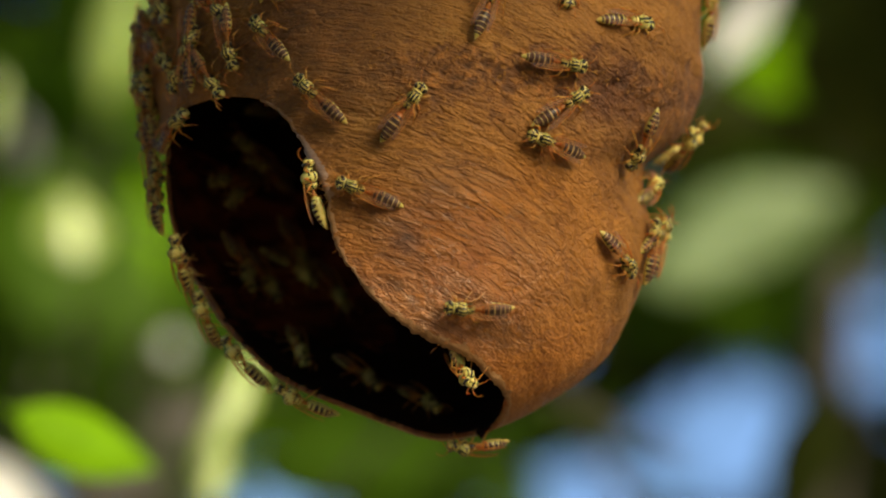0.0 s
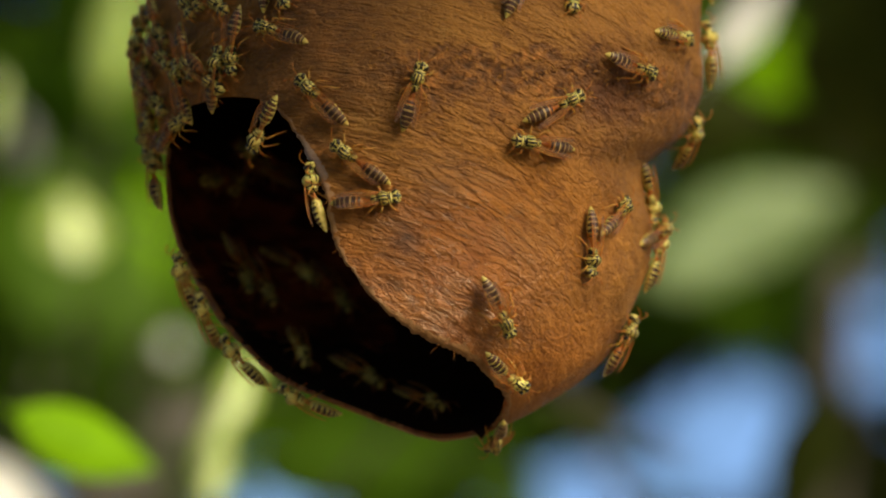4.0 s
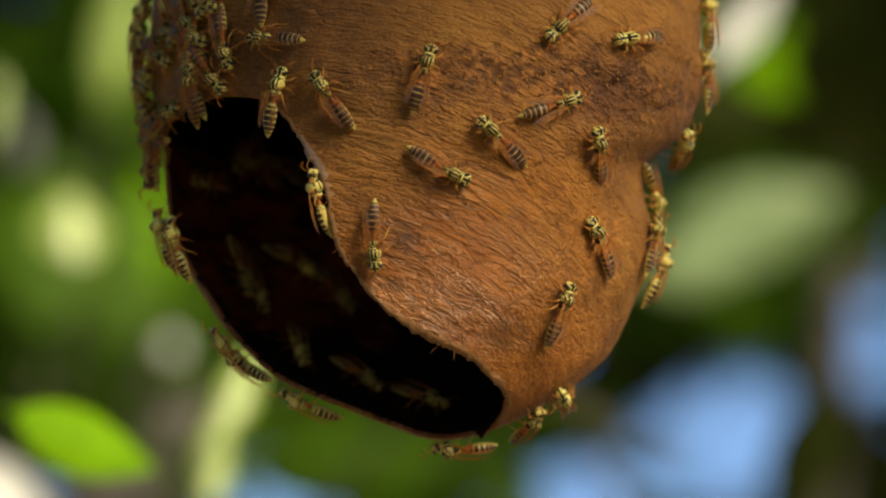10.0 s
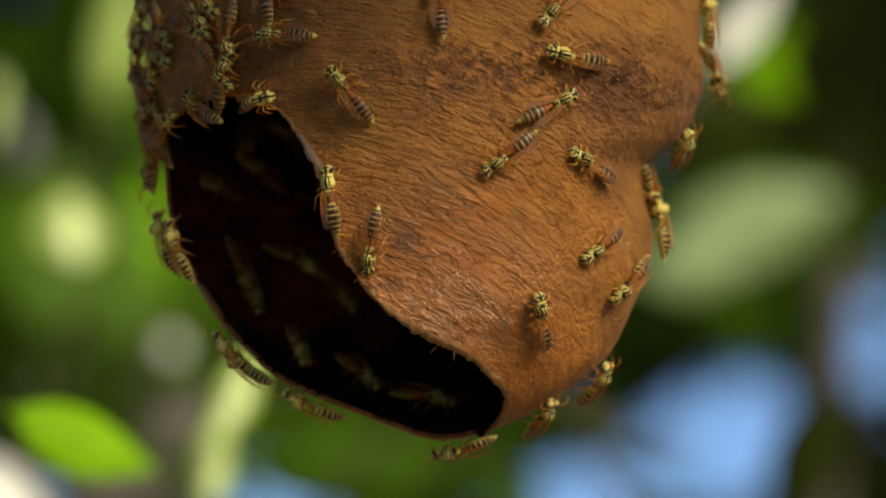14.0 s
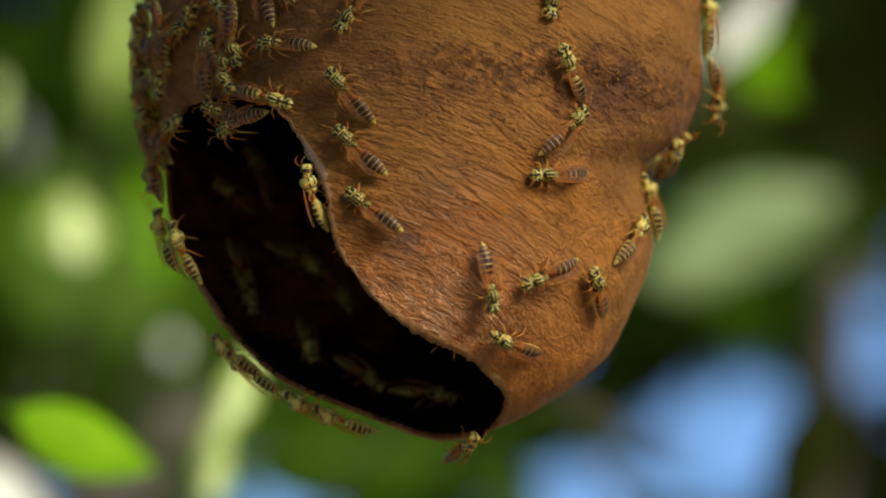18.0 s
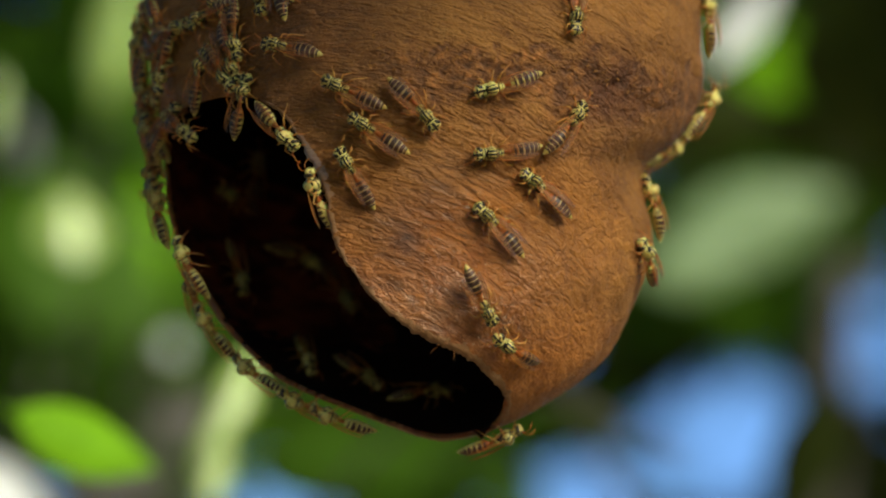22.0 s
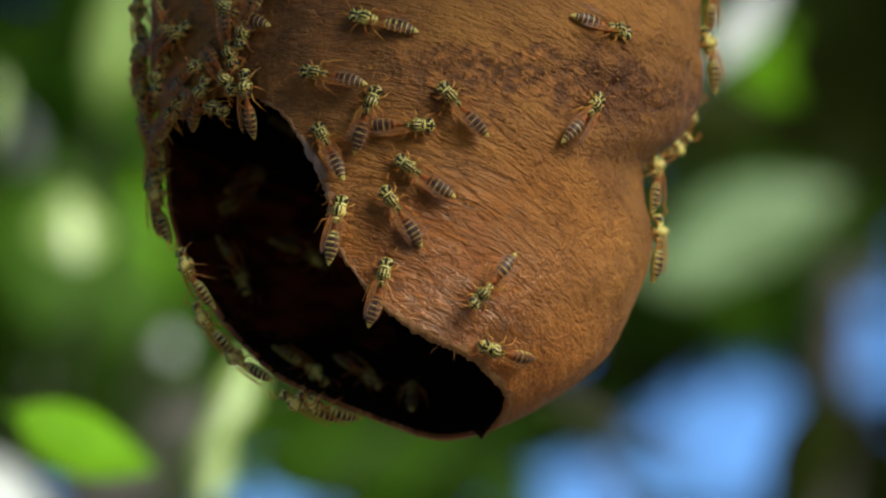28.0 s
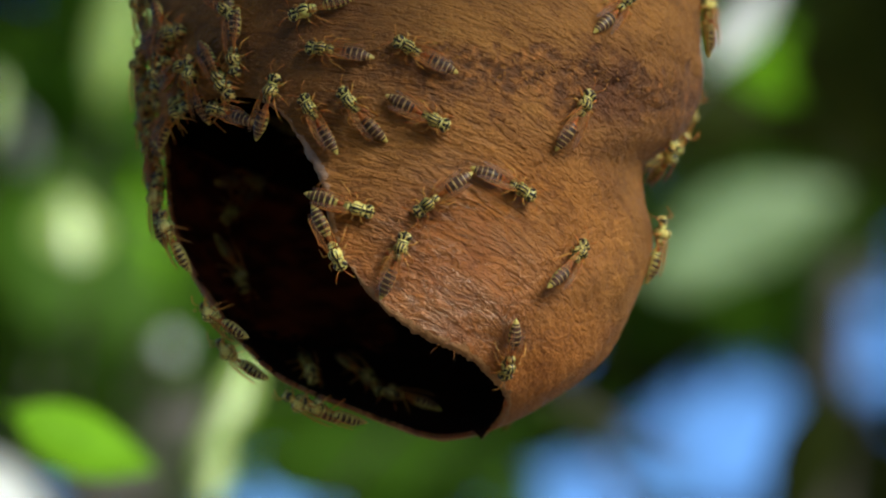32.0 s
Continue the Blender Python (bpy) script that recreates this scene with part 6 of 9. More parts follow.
    walk(lively(wasp(bend=8, spread=0, tone="pale_")), [
        (0, in_nest(-32.0, -5.0, -37)), (1.45, in_nest(-32.0, -4.9, -32)), (2.9, in_nest(-31.8, -5.0, -36)), (4.35, in_nest(-31.9, -4.6, -34)),
        (5.8, in_nest(-31.5, -4.5, -41)), (7.25, in_nest(-31.5, -4.5, -39)), (8.7, in_nest(-31.7, -3.9, -36)), (10.15, in_nest(-31.3, -3.9, -32)),
        (11.6, in_nest(-31.4, -3.7, -31)), (13.05, in_nest(-31.0, -4.0, -27)), (14.5, in_nest(-31.1, -3.4, -31)), (15.95, in_nest(-30.8, -3.3, -27)),
        (17.4, in_nest(-30.9, -3.3, -35)), (18.85, in_nest(-30.3, -3.2, -24)), (20.3, in_nest(-30.7, -3.1, -28)), (21.75, in_nest(-30.7, -3.1, -25)),
        (23.2, in_nest(-30.5, -3.0, -25)), (24.65, in_nest(-30.1, -2.6, -31)), (26.1, in_nest(-30.4, -2.4, -23)), (27.55, in_nest(-30.1, -2.3, -30)),
        (29, in_nest(-29.8, -2.1, -27)), (29.33, in_nest(-25.1, -2.3, -84)), (29.67, flying(-19.0, -2.4, -141, -6)), (30, flying(-14.5, -2.5, -198, -6)),
        (31, flying(-17.1, -1.8, -200, -6)), (31.5, on_nest(-18.9, 0.3, -134)), (32, on_nest(-20.8, 2.3, -68))])
    walk(lively(wasp(bend=-4, spread=0)), [
        (0, on_nest(-31.6, 39.5, 133)), (1, on_nest(-31.9, 40.9, 140)), (2, on_nest(-31.4, 41.6, 147)), (3, on_nest(-30.1, 41.2, 162)), (4.25, on_nest(-29.7, 40.1, 163)),
        (5.5, on_nest(-29.9, 38.8, 165)), (6, on_nest(-29.3, 38.6, 162)), (7, on_nest(-30.0, 38.1, 161)), (8, on_nest(-30.5, 37.9, 165)), (9, on_nest(-30.5, 39.0, 178)),
        (10, on_nest(-30.7, 39.2, 180)), (11, on_nest(-30.9, 38.9, 176)), (12, on_nest(-30.1, 39.1, 173)), (13, on_nest(-29.7, 39.4, 178)),
        (14, on_nest(-28.9, 39.7, 182)), (15, on_nest(-29.3, 39.3, 185)), (16, on_nest(-28.7, 39.1, 179)), (17, on_nest(-29.0, 38.4, 179)),
        (18, on_nest(-28.8, 38.0, 179)), (19, on_nest(-28.9, 39.3, 179)), (20, on_nest(-28.6, 38.3, 170)), (21, on_nest(-27.8, 37.8, 166)),
        (22, on_nest(-27.8, 37.3, 171)), (23, on_nest(-26.1, 38.9, 212)), (24, on_nest(-26.3, 36.8, 215)), (24.5, on_nest(-27.4, 33.8, 220)),
        (25, on_nest(-28.5, 30.8, 225)), (25.83, on_nest(-33.9, 29.8, 265)), (26.67, on_nest(-39.3, 28.9, 306)), (27.5, on_nest(-44.8, 28.0, 347)),
        (28, on_nest(-44.5, 28.6, 333)), (28.33, on_nest(-44.3, 27.6, 287)), (28.67, on_nest(-43.7, 26.2, 237)), (29, on_nest(-43.1, 25.3, 180)),
        (30, on_nest(-41.1, 26.0, 155)), (31, on_nest(-38.6, 24.8, 165)), (32, on_nest(-39.2, 25.2, 163))])
    walk(lively(wasp(bend=4, spread=0, tone="pale_")), [
        (0, in_nest(-36.4, 27.2, 4)), (1, on_nest(-35.8, 25.9, 15)), (2, on_nest(-35.5, 26.6, 10)), (3, on_nest(-32.1, 23.7, -45)), (3.83, on_nest(-32.5, 23.4, -107)),
        (4.67, on_nest(-33.4, 23.1, -154)), (5.5, on_nest(-33.7, 23.2, -217)), (6, on_nest(-33.1, 22.6, -212)), (7, on_nest(-32.3, 24.6, -249)),
        (8, on_nest(-31.6, 26.9, -271)), (9, on_nest(-31.5, 27.7, -268)), (10, on_nest(-31.0, 27.6, -285)), (11, on_nest(-31.8, 28.5, -310)),
        (12, on_nest(-32.3, 28.8, -322)), (13, on_nest(-33.1, 29.0, -333)), (14, on_nest(-33.9, 28.3, -350)), (15, on_nest(-33.5, 27.5, -355)),
        (16, on_nest(-33.2, 26.9, -353)), (17, on_nest(-32.9, 26.1, -349)), (18, on_nest(-32.9, 28.6, -379)), (18.5, on_nest(-32.9, 29.3, -430)),
        (19, on_nest(-32.5, 30.2, -469)), (20, on_nest(-30.7, 27.8, -492)), (21, on_nest(-31.5, 25.7, -426)), (22, on_nest(-30.3, 23.4, -409)),
        (23, on_nest(-29.5, 23.1, -412)), (24, on_nest(-29.3, 23.0, -387)), (25, on_nest(-29.1, 23.1, -397)), (26.25, on_nest(-29.6, 23.4, -390)),
        (27.5, on_nest(-29.6, 23.2, -395)), (28, in_nest(-30.7, 22.4, -391)), (29.33, in_nest(-30.5, 22.1, -391)), (30.67, in_nest(-30.7, 22.3, -395)),
        (32, in_nest(-30.7, 22.4, -391))])
    walk(lively(wasp(bend=-8, spread=0)), [
        (0, in_nest(-42.2, 12.0, -124)), (8.5, in_nest(-41.5, 17.7, -116)), (17, in_nest(-40.8, 23.4, -108)), (18, on_nest(-37.0, 23.8, -151)),
        (19, on_nest(-35.6, 25.7, -194)), (20, on_nest(-36.1, 26.1, -223)), (21, on_nest(-37.2, 25.8, -278)), (22, on_nest(-37.0, 26.9, -280)),
        (23, on_nest(-37.1, 25.5, -271)), (24, on_nest(-37.4, 26.7, -273)), (25, on_nest(-37.2, 27.4, -282)), (26.25, on_nest(-35.8, 27.3, -275)),
        (27.5, on_nest(-34.5, 27.3, -270)), (28, on_nest(-35.4, 27.7, -260)), (29, on_nest(-35.2, 27.5, -266)), (30, on_nest(-33.7, 26.3, -280)),
        (31, on_nest(-31.5, 27.3, -284)), (32, on_nest(-32.1, 26.6, -285))])
    walk(lively(wasp(bend=4, spread=2)), [
        (0, on_nest(-46.9, 36.2, 86)), (1, on_nest(-43.9, 34.7, 84)), (2, on_nest(-41.0, 33.2, 82)), (3, on_nest(-41.1, 32.8, 83)), (4.25, on_nest(-42.6, 32.4, 78)),
        (5.5, on_nest(-43.5, 31.8, 70)), (7, on_nest(-44.6, 32.3, 72)), (8, on_nest(-44.2, 32.4, 76)), (9, on_nest(-42.1, 31.2, 138)), (10, on_nest(-46.2, 31.3, 103)),
        (11, on_nest(-46.4, 32.7, 96)), (11.5, on_nest(-43.3, 32.0, 90)), (12, on_nest(-40.3, 31.3, 83)), (13, on_nest(-40.2, 31.7, 81)), (14, on_nest(-40.8, 31.9, 77)),
        (15, on_nest(-41.4, 32.7, 87)), (16, on_nest(-42.6, 33.8, 84)), (17, on_nest(-43.2, 34.7, 89)), (18, on_nest(-43.9, 35.2, 89)), (19, on_nest(-43.6, 32.2, 86)),
        (20, on_nest(-44.3, 31.2, 83)), (21, on_nest(-44.5, 31.7, 84)), (22, on_nest(-45.4, 32.0, 77)), (23, on_nest(-45.1, 30.1, 77)), (24, on_nest(-44.0, 28.9, 83)),
        (25, on_nest(-44.6, 29.7, 63)), (26.25, on_nest(-45.5, 28.0, 64)), (27.5, on_nest(-46.5, 26.3, 65)), (28, on_nest(-45.5, 28.1, 70)),
        (29, on_nest(-45.4, 28.1, 110)), (30, on_nest(-47.6, 30.1, 101)), (31, on_nest(-45.0, 31.6, 109)), (32, on_nest(-45.9, 30.5, 106))])
    walk(lively(wasp(bend=-4, spread=0)), [
        (0, on_nest(-37.7, 58.9, -96)), (1.42, on_nest(-37.9, 58.6, -94)), (2.83, on_nest(-37.6, 58.2, -95)), (4.25, on_nest(-37.9, 57.7, -94)),
        (5.67, on_nest(-37.5, 57.3, -97)), (7.08, on_nest(-37.8, 57.4, -98)), (8.5, on_nest(-37.8, 57.1, -100)), (9.92, on_nest(-37.6, 56.8, -98)),
        (11.33, on_nest(-37.5, 56.4, -92)), (12.75, on_nest(-37.4, 56.1, -92)), (14.17, on_nest(-37.8, 56.0, -90)), (15.58, on_nest(-37.9, 55.7, -91)),
        (17, on_nest(-37.6, 55.0, -96)), (18, on_nest(-37.5, 52.7, -96)), (19, on_nest(-37.5, 50.4, -96)), (20, on_nest(-36.8, 48.8, -95)),
        (21, on_nest(-34.3, 48.2, -87)), (22, on_nest(-33.5, 49.7, -89)), (23, on_nest(-32.5, 49.7, -88)), (24, on_nest(-33.1, 47.1, -86)),
        (25, on_nest(-34.7, 44.7, -85)), (26.25, on_nest(-35.2, 44.1, -95)), (27.5, on_nest(-35.1, 43.7, -107)), (28, on_nest(-35.5, 43.5, -110)),
        (29, on_nest(-36.4, 43.8, -102)), (30, on_nest(-37.8, 42.0, -86)), (31, on_nest(-38.6, 38.9, -79)), (31.5, on_nest(-40.2, 36.2, -70)),
        (32, on_nest(-41.8, 33.4, -61))])
    walk(lively(wasp(bend=4, spread=0)), [
        (0, on_nest(-53.4, 37.7, -56)), (1.38, on_nest(-53.5, 37.7, -56)), (2.75, on_nest(-53.4, 37.6, -54)), (4.12, on_nest(-53.5, 38.2, -58)),
        (5.5, on_nest(-53.5, 38.2, -51)), (6.92, on_nest(-53.8, 38.2, -52)), (8.33, on_nest(-53.9, 38.0, -56)), (9.75, on_nest(-53.9, 38.2, -50)),
        (11.17, on_nest(-53.5, 38.3, -52)), (12.58, on_nest(-54.2, 38.2, -53)), (14, on_nest(-53.9, 38.0, -49)), (15.38, on_nest(-54.0, 38.0, -49)),
        (16.75, on_nest(-54.2, 38.3, -50)), (18.12, on_nest(-53.9, 37.9, -54)), (19.5, on_nest(-54.2, 38.3, -50)), (20.88, on_nest(-54.0, 37.8, -50)),
        (22.25, on_nest(-54.0, 38.2, -46)), (23.62, on_nest(-53.6, 37.9, -46)), (25, on_nest(-53.9, 38.0, -49)), (26.4, on_nest(-54.1, 38.1, -49)),
        (27.8, on_nest(-54.3, 38.0, -43)), (29.2, on_nest(-54.1, 38.2, -45)), (30.6, on_nest(-54.3, 38.0, -54)), (32, on_nest(-54.0, 37.9, -49))])
    walk(lively(wasp(bend=-8, spread=0)), [
        (0, on_nest(-45.8, 51.1, -77)), (1, on_nest(-46.1, 51.0, -74)), (2, on_nest(-46.5, 51.3, -78)), (3.17, on_nest(-46.5, 50.4, -74)),
        (4.33, on_nest(-46.8, 49.7, -72)), (5.5, on_nest(-46.7, 48.8, -76)), (6.75, on_nest(-46.3, 48.9, -75)), (8, on_nest(-45.9, 49.0, -78)),
        (9.2, on_nest(-46.0, 48.5, -75)), (10.4, on_nest(-46.1, 48.6, -76)), (11.6, on_nest(-46.0, 48.4, -84)), (12.8, on_nest(-46.5, 47.9, -78)),
        (14, on_nest(-46.4, 47.7, -84)), (15.33, on_nest(-45.7, 47.2, -98)), (16.67, on_nest(-45.6, 47.5, -112)), (18, on_nest(-45.2, 47.1, -126)),
        (19, on_nest(-44.5, 46.4, -131)), (20, on_nest(-43.5, 45.4, -134)), (21, on_nest(-42.9, 45.0, -147)), (22.33, on_nest(-43.0, 44.7, -149)),
        (23.67, on_nest(-42.3, 44.6, -145)), (25, on_nest(-42.1, 44.6, -150)), (25.83, on_nest(-45.0, 42.8, -203)), (26.67, on_nest(-47.9, 41.0, -256)),
        (27.5, on_nest(-50.9, 39.3, -309)), (28.75, on_nest(-51.3, 39.0, -317)), (30, on_nest(-51.8, 39.2, -324)), (31, on_nest(-52.0, 39.5, -332)),
        (32, on_nest(-52.4, 39.8, -332))])
    walk(lively(wasp(bend=-4, spread=7)), [
        (0, on_nest(-31.5, 52.5, 72)), (1.38, on_nest(-31.5, 52.0, 81)), (2.75, on_nest(-31.7, 51.0, 80)), (4.12, on_nest(-32.5, 50.6, 87)),
        (5.5, on_nest(-32.4, 49.5, 94)), (6.67, on_nest(-32.5, 48.8, 89)), (7.83, on_nest(-32.8, 48.6, 93)), (9, on_nest(-33.2, 47.8, 91)),
        (10.25, on_nest(-33.2, 48.1, 89)), (11.5, on_nest(-32.6, 48.0, 88)), (12.75, on_nest(-32.6, 48.0, 96)), (14, on_nest(-32.4, 47.9, 97)),
        (15, on_nest(-32.3, 47.5, 103)), (16, on_nest(-32.5, 47.3, 95)), (17, on_nest(-32.5, 47.2, 102)), (18, on_nest(-32.6, 47.5, 106)), (19, on_nest(-32.3, 47.2, 103)),
        (20, on_nest(-30.9, 48.0, 104)), (21, on_nest(-29.2, 49.2, 96)), (23, on_nest(-32.2, 47.5, 117)), (25, on_nest(-35.2, 45.8, 138)), (26, on_nest(-35.8, 45.3, 144)),
        (27, on_nest(-36.4, 44.5, 150)), (28, on_nest(-37.0, 43.7, 164)), (29, on_nest(-37.0, 44.3, 154)), (30, on_nest(-38.2, 47.6, 97)), (31, on_nest(-39.0, 48.2, 104)),
        (32, on_nest(-40.2, 49.0, 103))])
    walk(lively(wasp(bend=-4, spread=0)), [
        (0, on_nest(-53.3, 48.8, -81)), (1, on_nest(-53.1, 49.1, -85)), (2, on_nest(-53.6, 49.5, -96)), (2.33, on_nest(-51.7, 44.8, -95)),
        (2.67, on_nest(-49.9, 40.2, -95)), (3, on_nest(-48.2, 35.7, -95)), (4.25, on_nest(-48.1, 38.0, -62)), (5.5, on_nest(-48.0, 40.4, -29)),
        (6.67, on_nest(-47.8, 40.6, -27)), (7.83, on_nest(-48.0, 41.0, -28)), (9, on_nest(-47.6, 40.9, -30)), (10, on_nest(-47.6, 40.5, -23)),
        (11, on_nest(-47.7, 40.4, -15)), (12, on_nest(-47.7, 40.6, -7)), (13, on_nest(-47.5, 41.5, -17)), (14, on_nest(-47.7, 42.0, -28)), (16.5, on_nest(-49.5, 40.9, 7)),
        (19, on_nest(-50.9, 40.0, 47)), (20, on_nest(-50.9, 40.2, 43)), (21, on_nest(-51.4, 40.8, 31)), (22, on_nest(-51.2, 41.1, 28)), (23, on_nest(-51.1, 41.2, 32)),
        (24, on_nest(-51.5, 41.0, 25)), (25, on_nest(-51.8, 40.6, 28)), (26.4, on_nest(-51.8, 40.6, 22)), (27.8, on_nest(-52.1, 40.4, 20)),
        (29.2, on_nest(-52.5, 40.6, 26)), (30.6, on_nest(-53.2, 40.9, 19)), (32, on_nest(-53.0, 40.7, 21))])
    walk(lively(wasp(bend=8, spread=2)), [
        (0, on_nest(-48.2, 35.2, -117)), (1, on_nest(-48.3, 33.0, -145)), (2, on_nest(-46.8, 29.5, -207)), (3, on_nest(-48.5, 30.4, -252)),
        (4.25, on_nest(-48.9, 30.3, -260)), (5.5, on_nest(-49.7, 30.4, -263)), (6.75, on_nest(-47.5, 29.2, -273)), (8, on_nest(-45.4, 28.1, -284)),
        (9, on_nest(-47.2, 30.6, -279)), (10.25, on_nest(-46.6, 29.5, -265)), (11.5, on_nest(-46.0, 28.5, -250)), (12.75, on_nest(-45.4, 27.5, -236)),
        (14, on_nest(-44.8, 26.5, -222)), (15, on_nest(-44.3, 26.9, -209)), (16, on_nest(-44.4, 27.0, -194)), (17, on_nest(-44.2, 27.0, -180)),
        (18, on_nest(-40.4, 25.3, -205)), (19, on_nest(-44.8, 25.4, -156)), (19.5, on_nest(-47.8, 25.1, -111)), (20, on_nest(-51.0, 24.8, -65)),
        (21, on_nest(-49.5, 22.6, -38)), (22, on_nest(-49.3, 23.3, -42)), (23, on_nest(-49.9, 23.6, -46)), (24, on_nest(-49.8, 24.5, -59)),
        (25.75, on_nest(-50.1, 24.9, -8)), (27.5, on_nest(-50.1, 25.6, 48)), (28.62, on_nest(-50.6, 25.5, 55)), (29.75, on_nest(-50.5, 25.1, 51)),
        (30.88, on_nest(-51.0, 24.9, 60)), (32, on_nest(-51.0, 24.6, 63))])
    walk(lively(wasp(bend=4, spread=4)), [
        (0, on_nest(-47.1, 40.6, -94)), (1.5, on_nest(-47.6, 45.0, -86)), (3, on_nest(-48.2, 49.5, -77)), (4.2, on_nest(-48.4, 48.7, -75)),
        (5.4, on_nest(-48.6, 47.9, -72)), (6.6, on_nest(-48.8, 47.2, -69)), (7.8, on_nest(-49.0, 46.4, -66)), (9, on_nest(-49.3, 45.7, -63)),
        (10.33, on_nest(-47.8, 45.1, -69)), (11.67, on_nest(-46.3, 44.6, -74)), (13, on_nest(-44.9, 44.0, -80)), (14, on_nest(-45.2, 45.1, -77)),
        (16, on_nest(-42.3, 41.9, -89)), (18, on_nest(-39.5, 38.6, -101)), (18.33, on_nest(-39.1, 38.1, -153)), (18.67, on_nest(-38.4, 38.5, -216)),
        (19, on_nest(-38.1, 38.0, -273)), (19.67, on_nest(-38.2, 38.3, -216)), (20.33, on_nest(-38.1, 38.1, -160)), (21, on_nest(-37.8, 38.0, -112)),
        (22.33, on_nest(-40.3, 36.5, -64)), (23.67, on_nest(-42.8, 35.0, -16)), (25, on_nest(-45.3, 33.4, 32)), (26.4, on_nest(-46.2, 33.4, 33)),
        (27.8, on_nest(-47.2, 33.4, 35)), (29.2, on_nest(-48.1, 33.4, 37)), (30.6, on_nest(-49.0, 33.4, 39)), (32, on_nest(-50.0, 33.4, 40))])
    walk(lively(wasp("paper wasp in the crowd on the shaded side of the nest", bend=0, spread=0)), [
        (0, on_nest(-60.7, 40.1, 83)), (1.38, on_nest(-60.8, 40.4, 82)), (2.75, on_nest(-61.4, 40.8, 77)), (4.12, on_nest(-61.6, 41.7, 81)),
        (5.5, on_nest(-61.8, 41.8, 82)), (6.92, on_nest(-61.3, 42.2, 80)), (8.33, on_nest(-61.7, 43.0, 76)), (9.75, on_nest(-61.1, 43.4, 80)),
        (11.17, on_nest(-60.9, 43.8, 74)), (12.58, on_nest(-60.9, 44.1, 78)), (14, on_nest(-60.4, 44.6, 73)), (15, on_nest(-60.2, 44.2, 78)),
        (16, on_nest(-60.0, 43.8, 81)), (17, on_nest(-60.0, 43.8, 85)), (18, on_nest(-60.0, 41.8, 90)), (19, on_nest(-59.9, 39.9, 95)), (20, on_nest(-59.9, 37.9, 99)),
        (21.33, on_nest(-59.6, 39.4, 93)), (22.67, on_nest(-59.4, 40.9, 87)), (24, on_nest(-59.1, 42.4, 81)), (25.25, on_nest(-59.5, 42.9, 93)),
        (26.5, on_nest(-59.9, 43.9, 96)), (27.75, on_nest(-60.0, 44.3, 97)), (29, on_nest(-60.2, 45.2, 106)), (30, on_nest(-59.9, 45.5, 100)),
        (31, on_nest(-59.5, 45.8, 104)), (32, on_nest(-59.3, 45.8, 105))])
    walk(lively(wasp("paper wasp in the crowd on the shaded side of the nest", bend=-8, spread=7)), [
        (0, on_nest(-58.7, 38.5, -82)), (2.33, on_nest(-59.4, 37.2, -142)), (4.67, on_nest(-60.5, 36.4, -205)), (7, on_nest(-61.2, 35.6, -259)),
        (9.5, on_nest(-60.2, 39.0, -256)), (12, on_nest(-59.1, 42.4, -253)), (14, on_nest(-58.8, 42.2, -194)), (16, on_nest(-58.8, 41.5, -144)),
        (18, on_nest(-58.7, 41.3, -81)), (19.4, on_nest(-58.6, 41.5, -87)), (20.8, on_nest(-58.7, 42.3, -78)), (22.2, on_nest(-58.5, 42.9, -82)),
        (23.6, on_nest(-58.8, 42.7, -75)), (25, on_nest(-58.9, 43.5, -80)), (25.83, on_nest(-59.5, 40.6, -134)), (26.67, on_nest(-60.1, 37.7, -188)),
        (27.5, on_nest(-60.7, 34.8, -242)), (29, on_nest(-58.6, 33.4, -261)), (30, on_nest(-59.2, 33.5, -262)), (31, on_nest(-59.0, 32.8, -260)),
        (32, on_nest(-59.5, 32.8, -261))])
    walk(lively(wasp("paper wasp in the crowd on the shaded side of the nest", bend=4, spread=7)), [
        (0, on_nest(-58.2, 25.3, -86)), (1.38, on_nest(-58.4, 25.0, -80)), (2.75, on_nest(-58.1, 24.8, -80)), (4.12, on_nest(-58.1, 24.6, -86)),
        (5.5, on_nest(-58.5, 24.2, -83)), (6.67, on_nest(-58.4, 23.0, -30)), (7.83, on_nest(-57.9, 21.9, 27)), (9, on_nest(-58.0, 20.9, 87)),
        (11.5, on_nest(-58.5, 26.3, 102)), (14, on_nest(-59.0, 31.7, 117)), (16, on_nest(-59.1, 31.5, 171)), (18, on_nest(-58.7, 31.2, 229)),
        (20, on_nest(-58.5, 31.2, 277)), (21.25, on_nest(-58.6, 31.5, 275)), (22.5, on_nest(-58.6, 31.4, 273)), (23.75, on_nest(-58.7, 32.2, 272)),
        (25, on_nest(-58.8, 32.3, 264)), (26.33, on_nest(-58.5, 32.2, 264)), (27.67, on_nest(-58.5, 32.2, 277)), (29, on_nest(-58.6, 32.3, 279)),
        (30, on_nest(-58.8, 29.7, 224)), (31, on_nest(-59.1, 27.1, 169)), (32, on_nest(-59.3, 24.5, 114))])
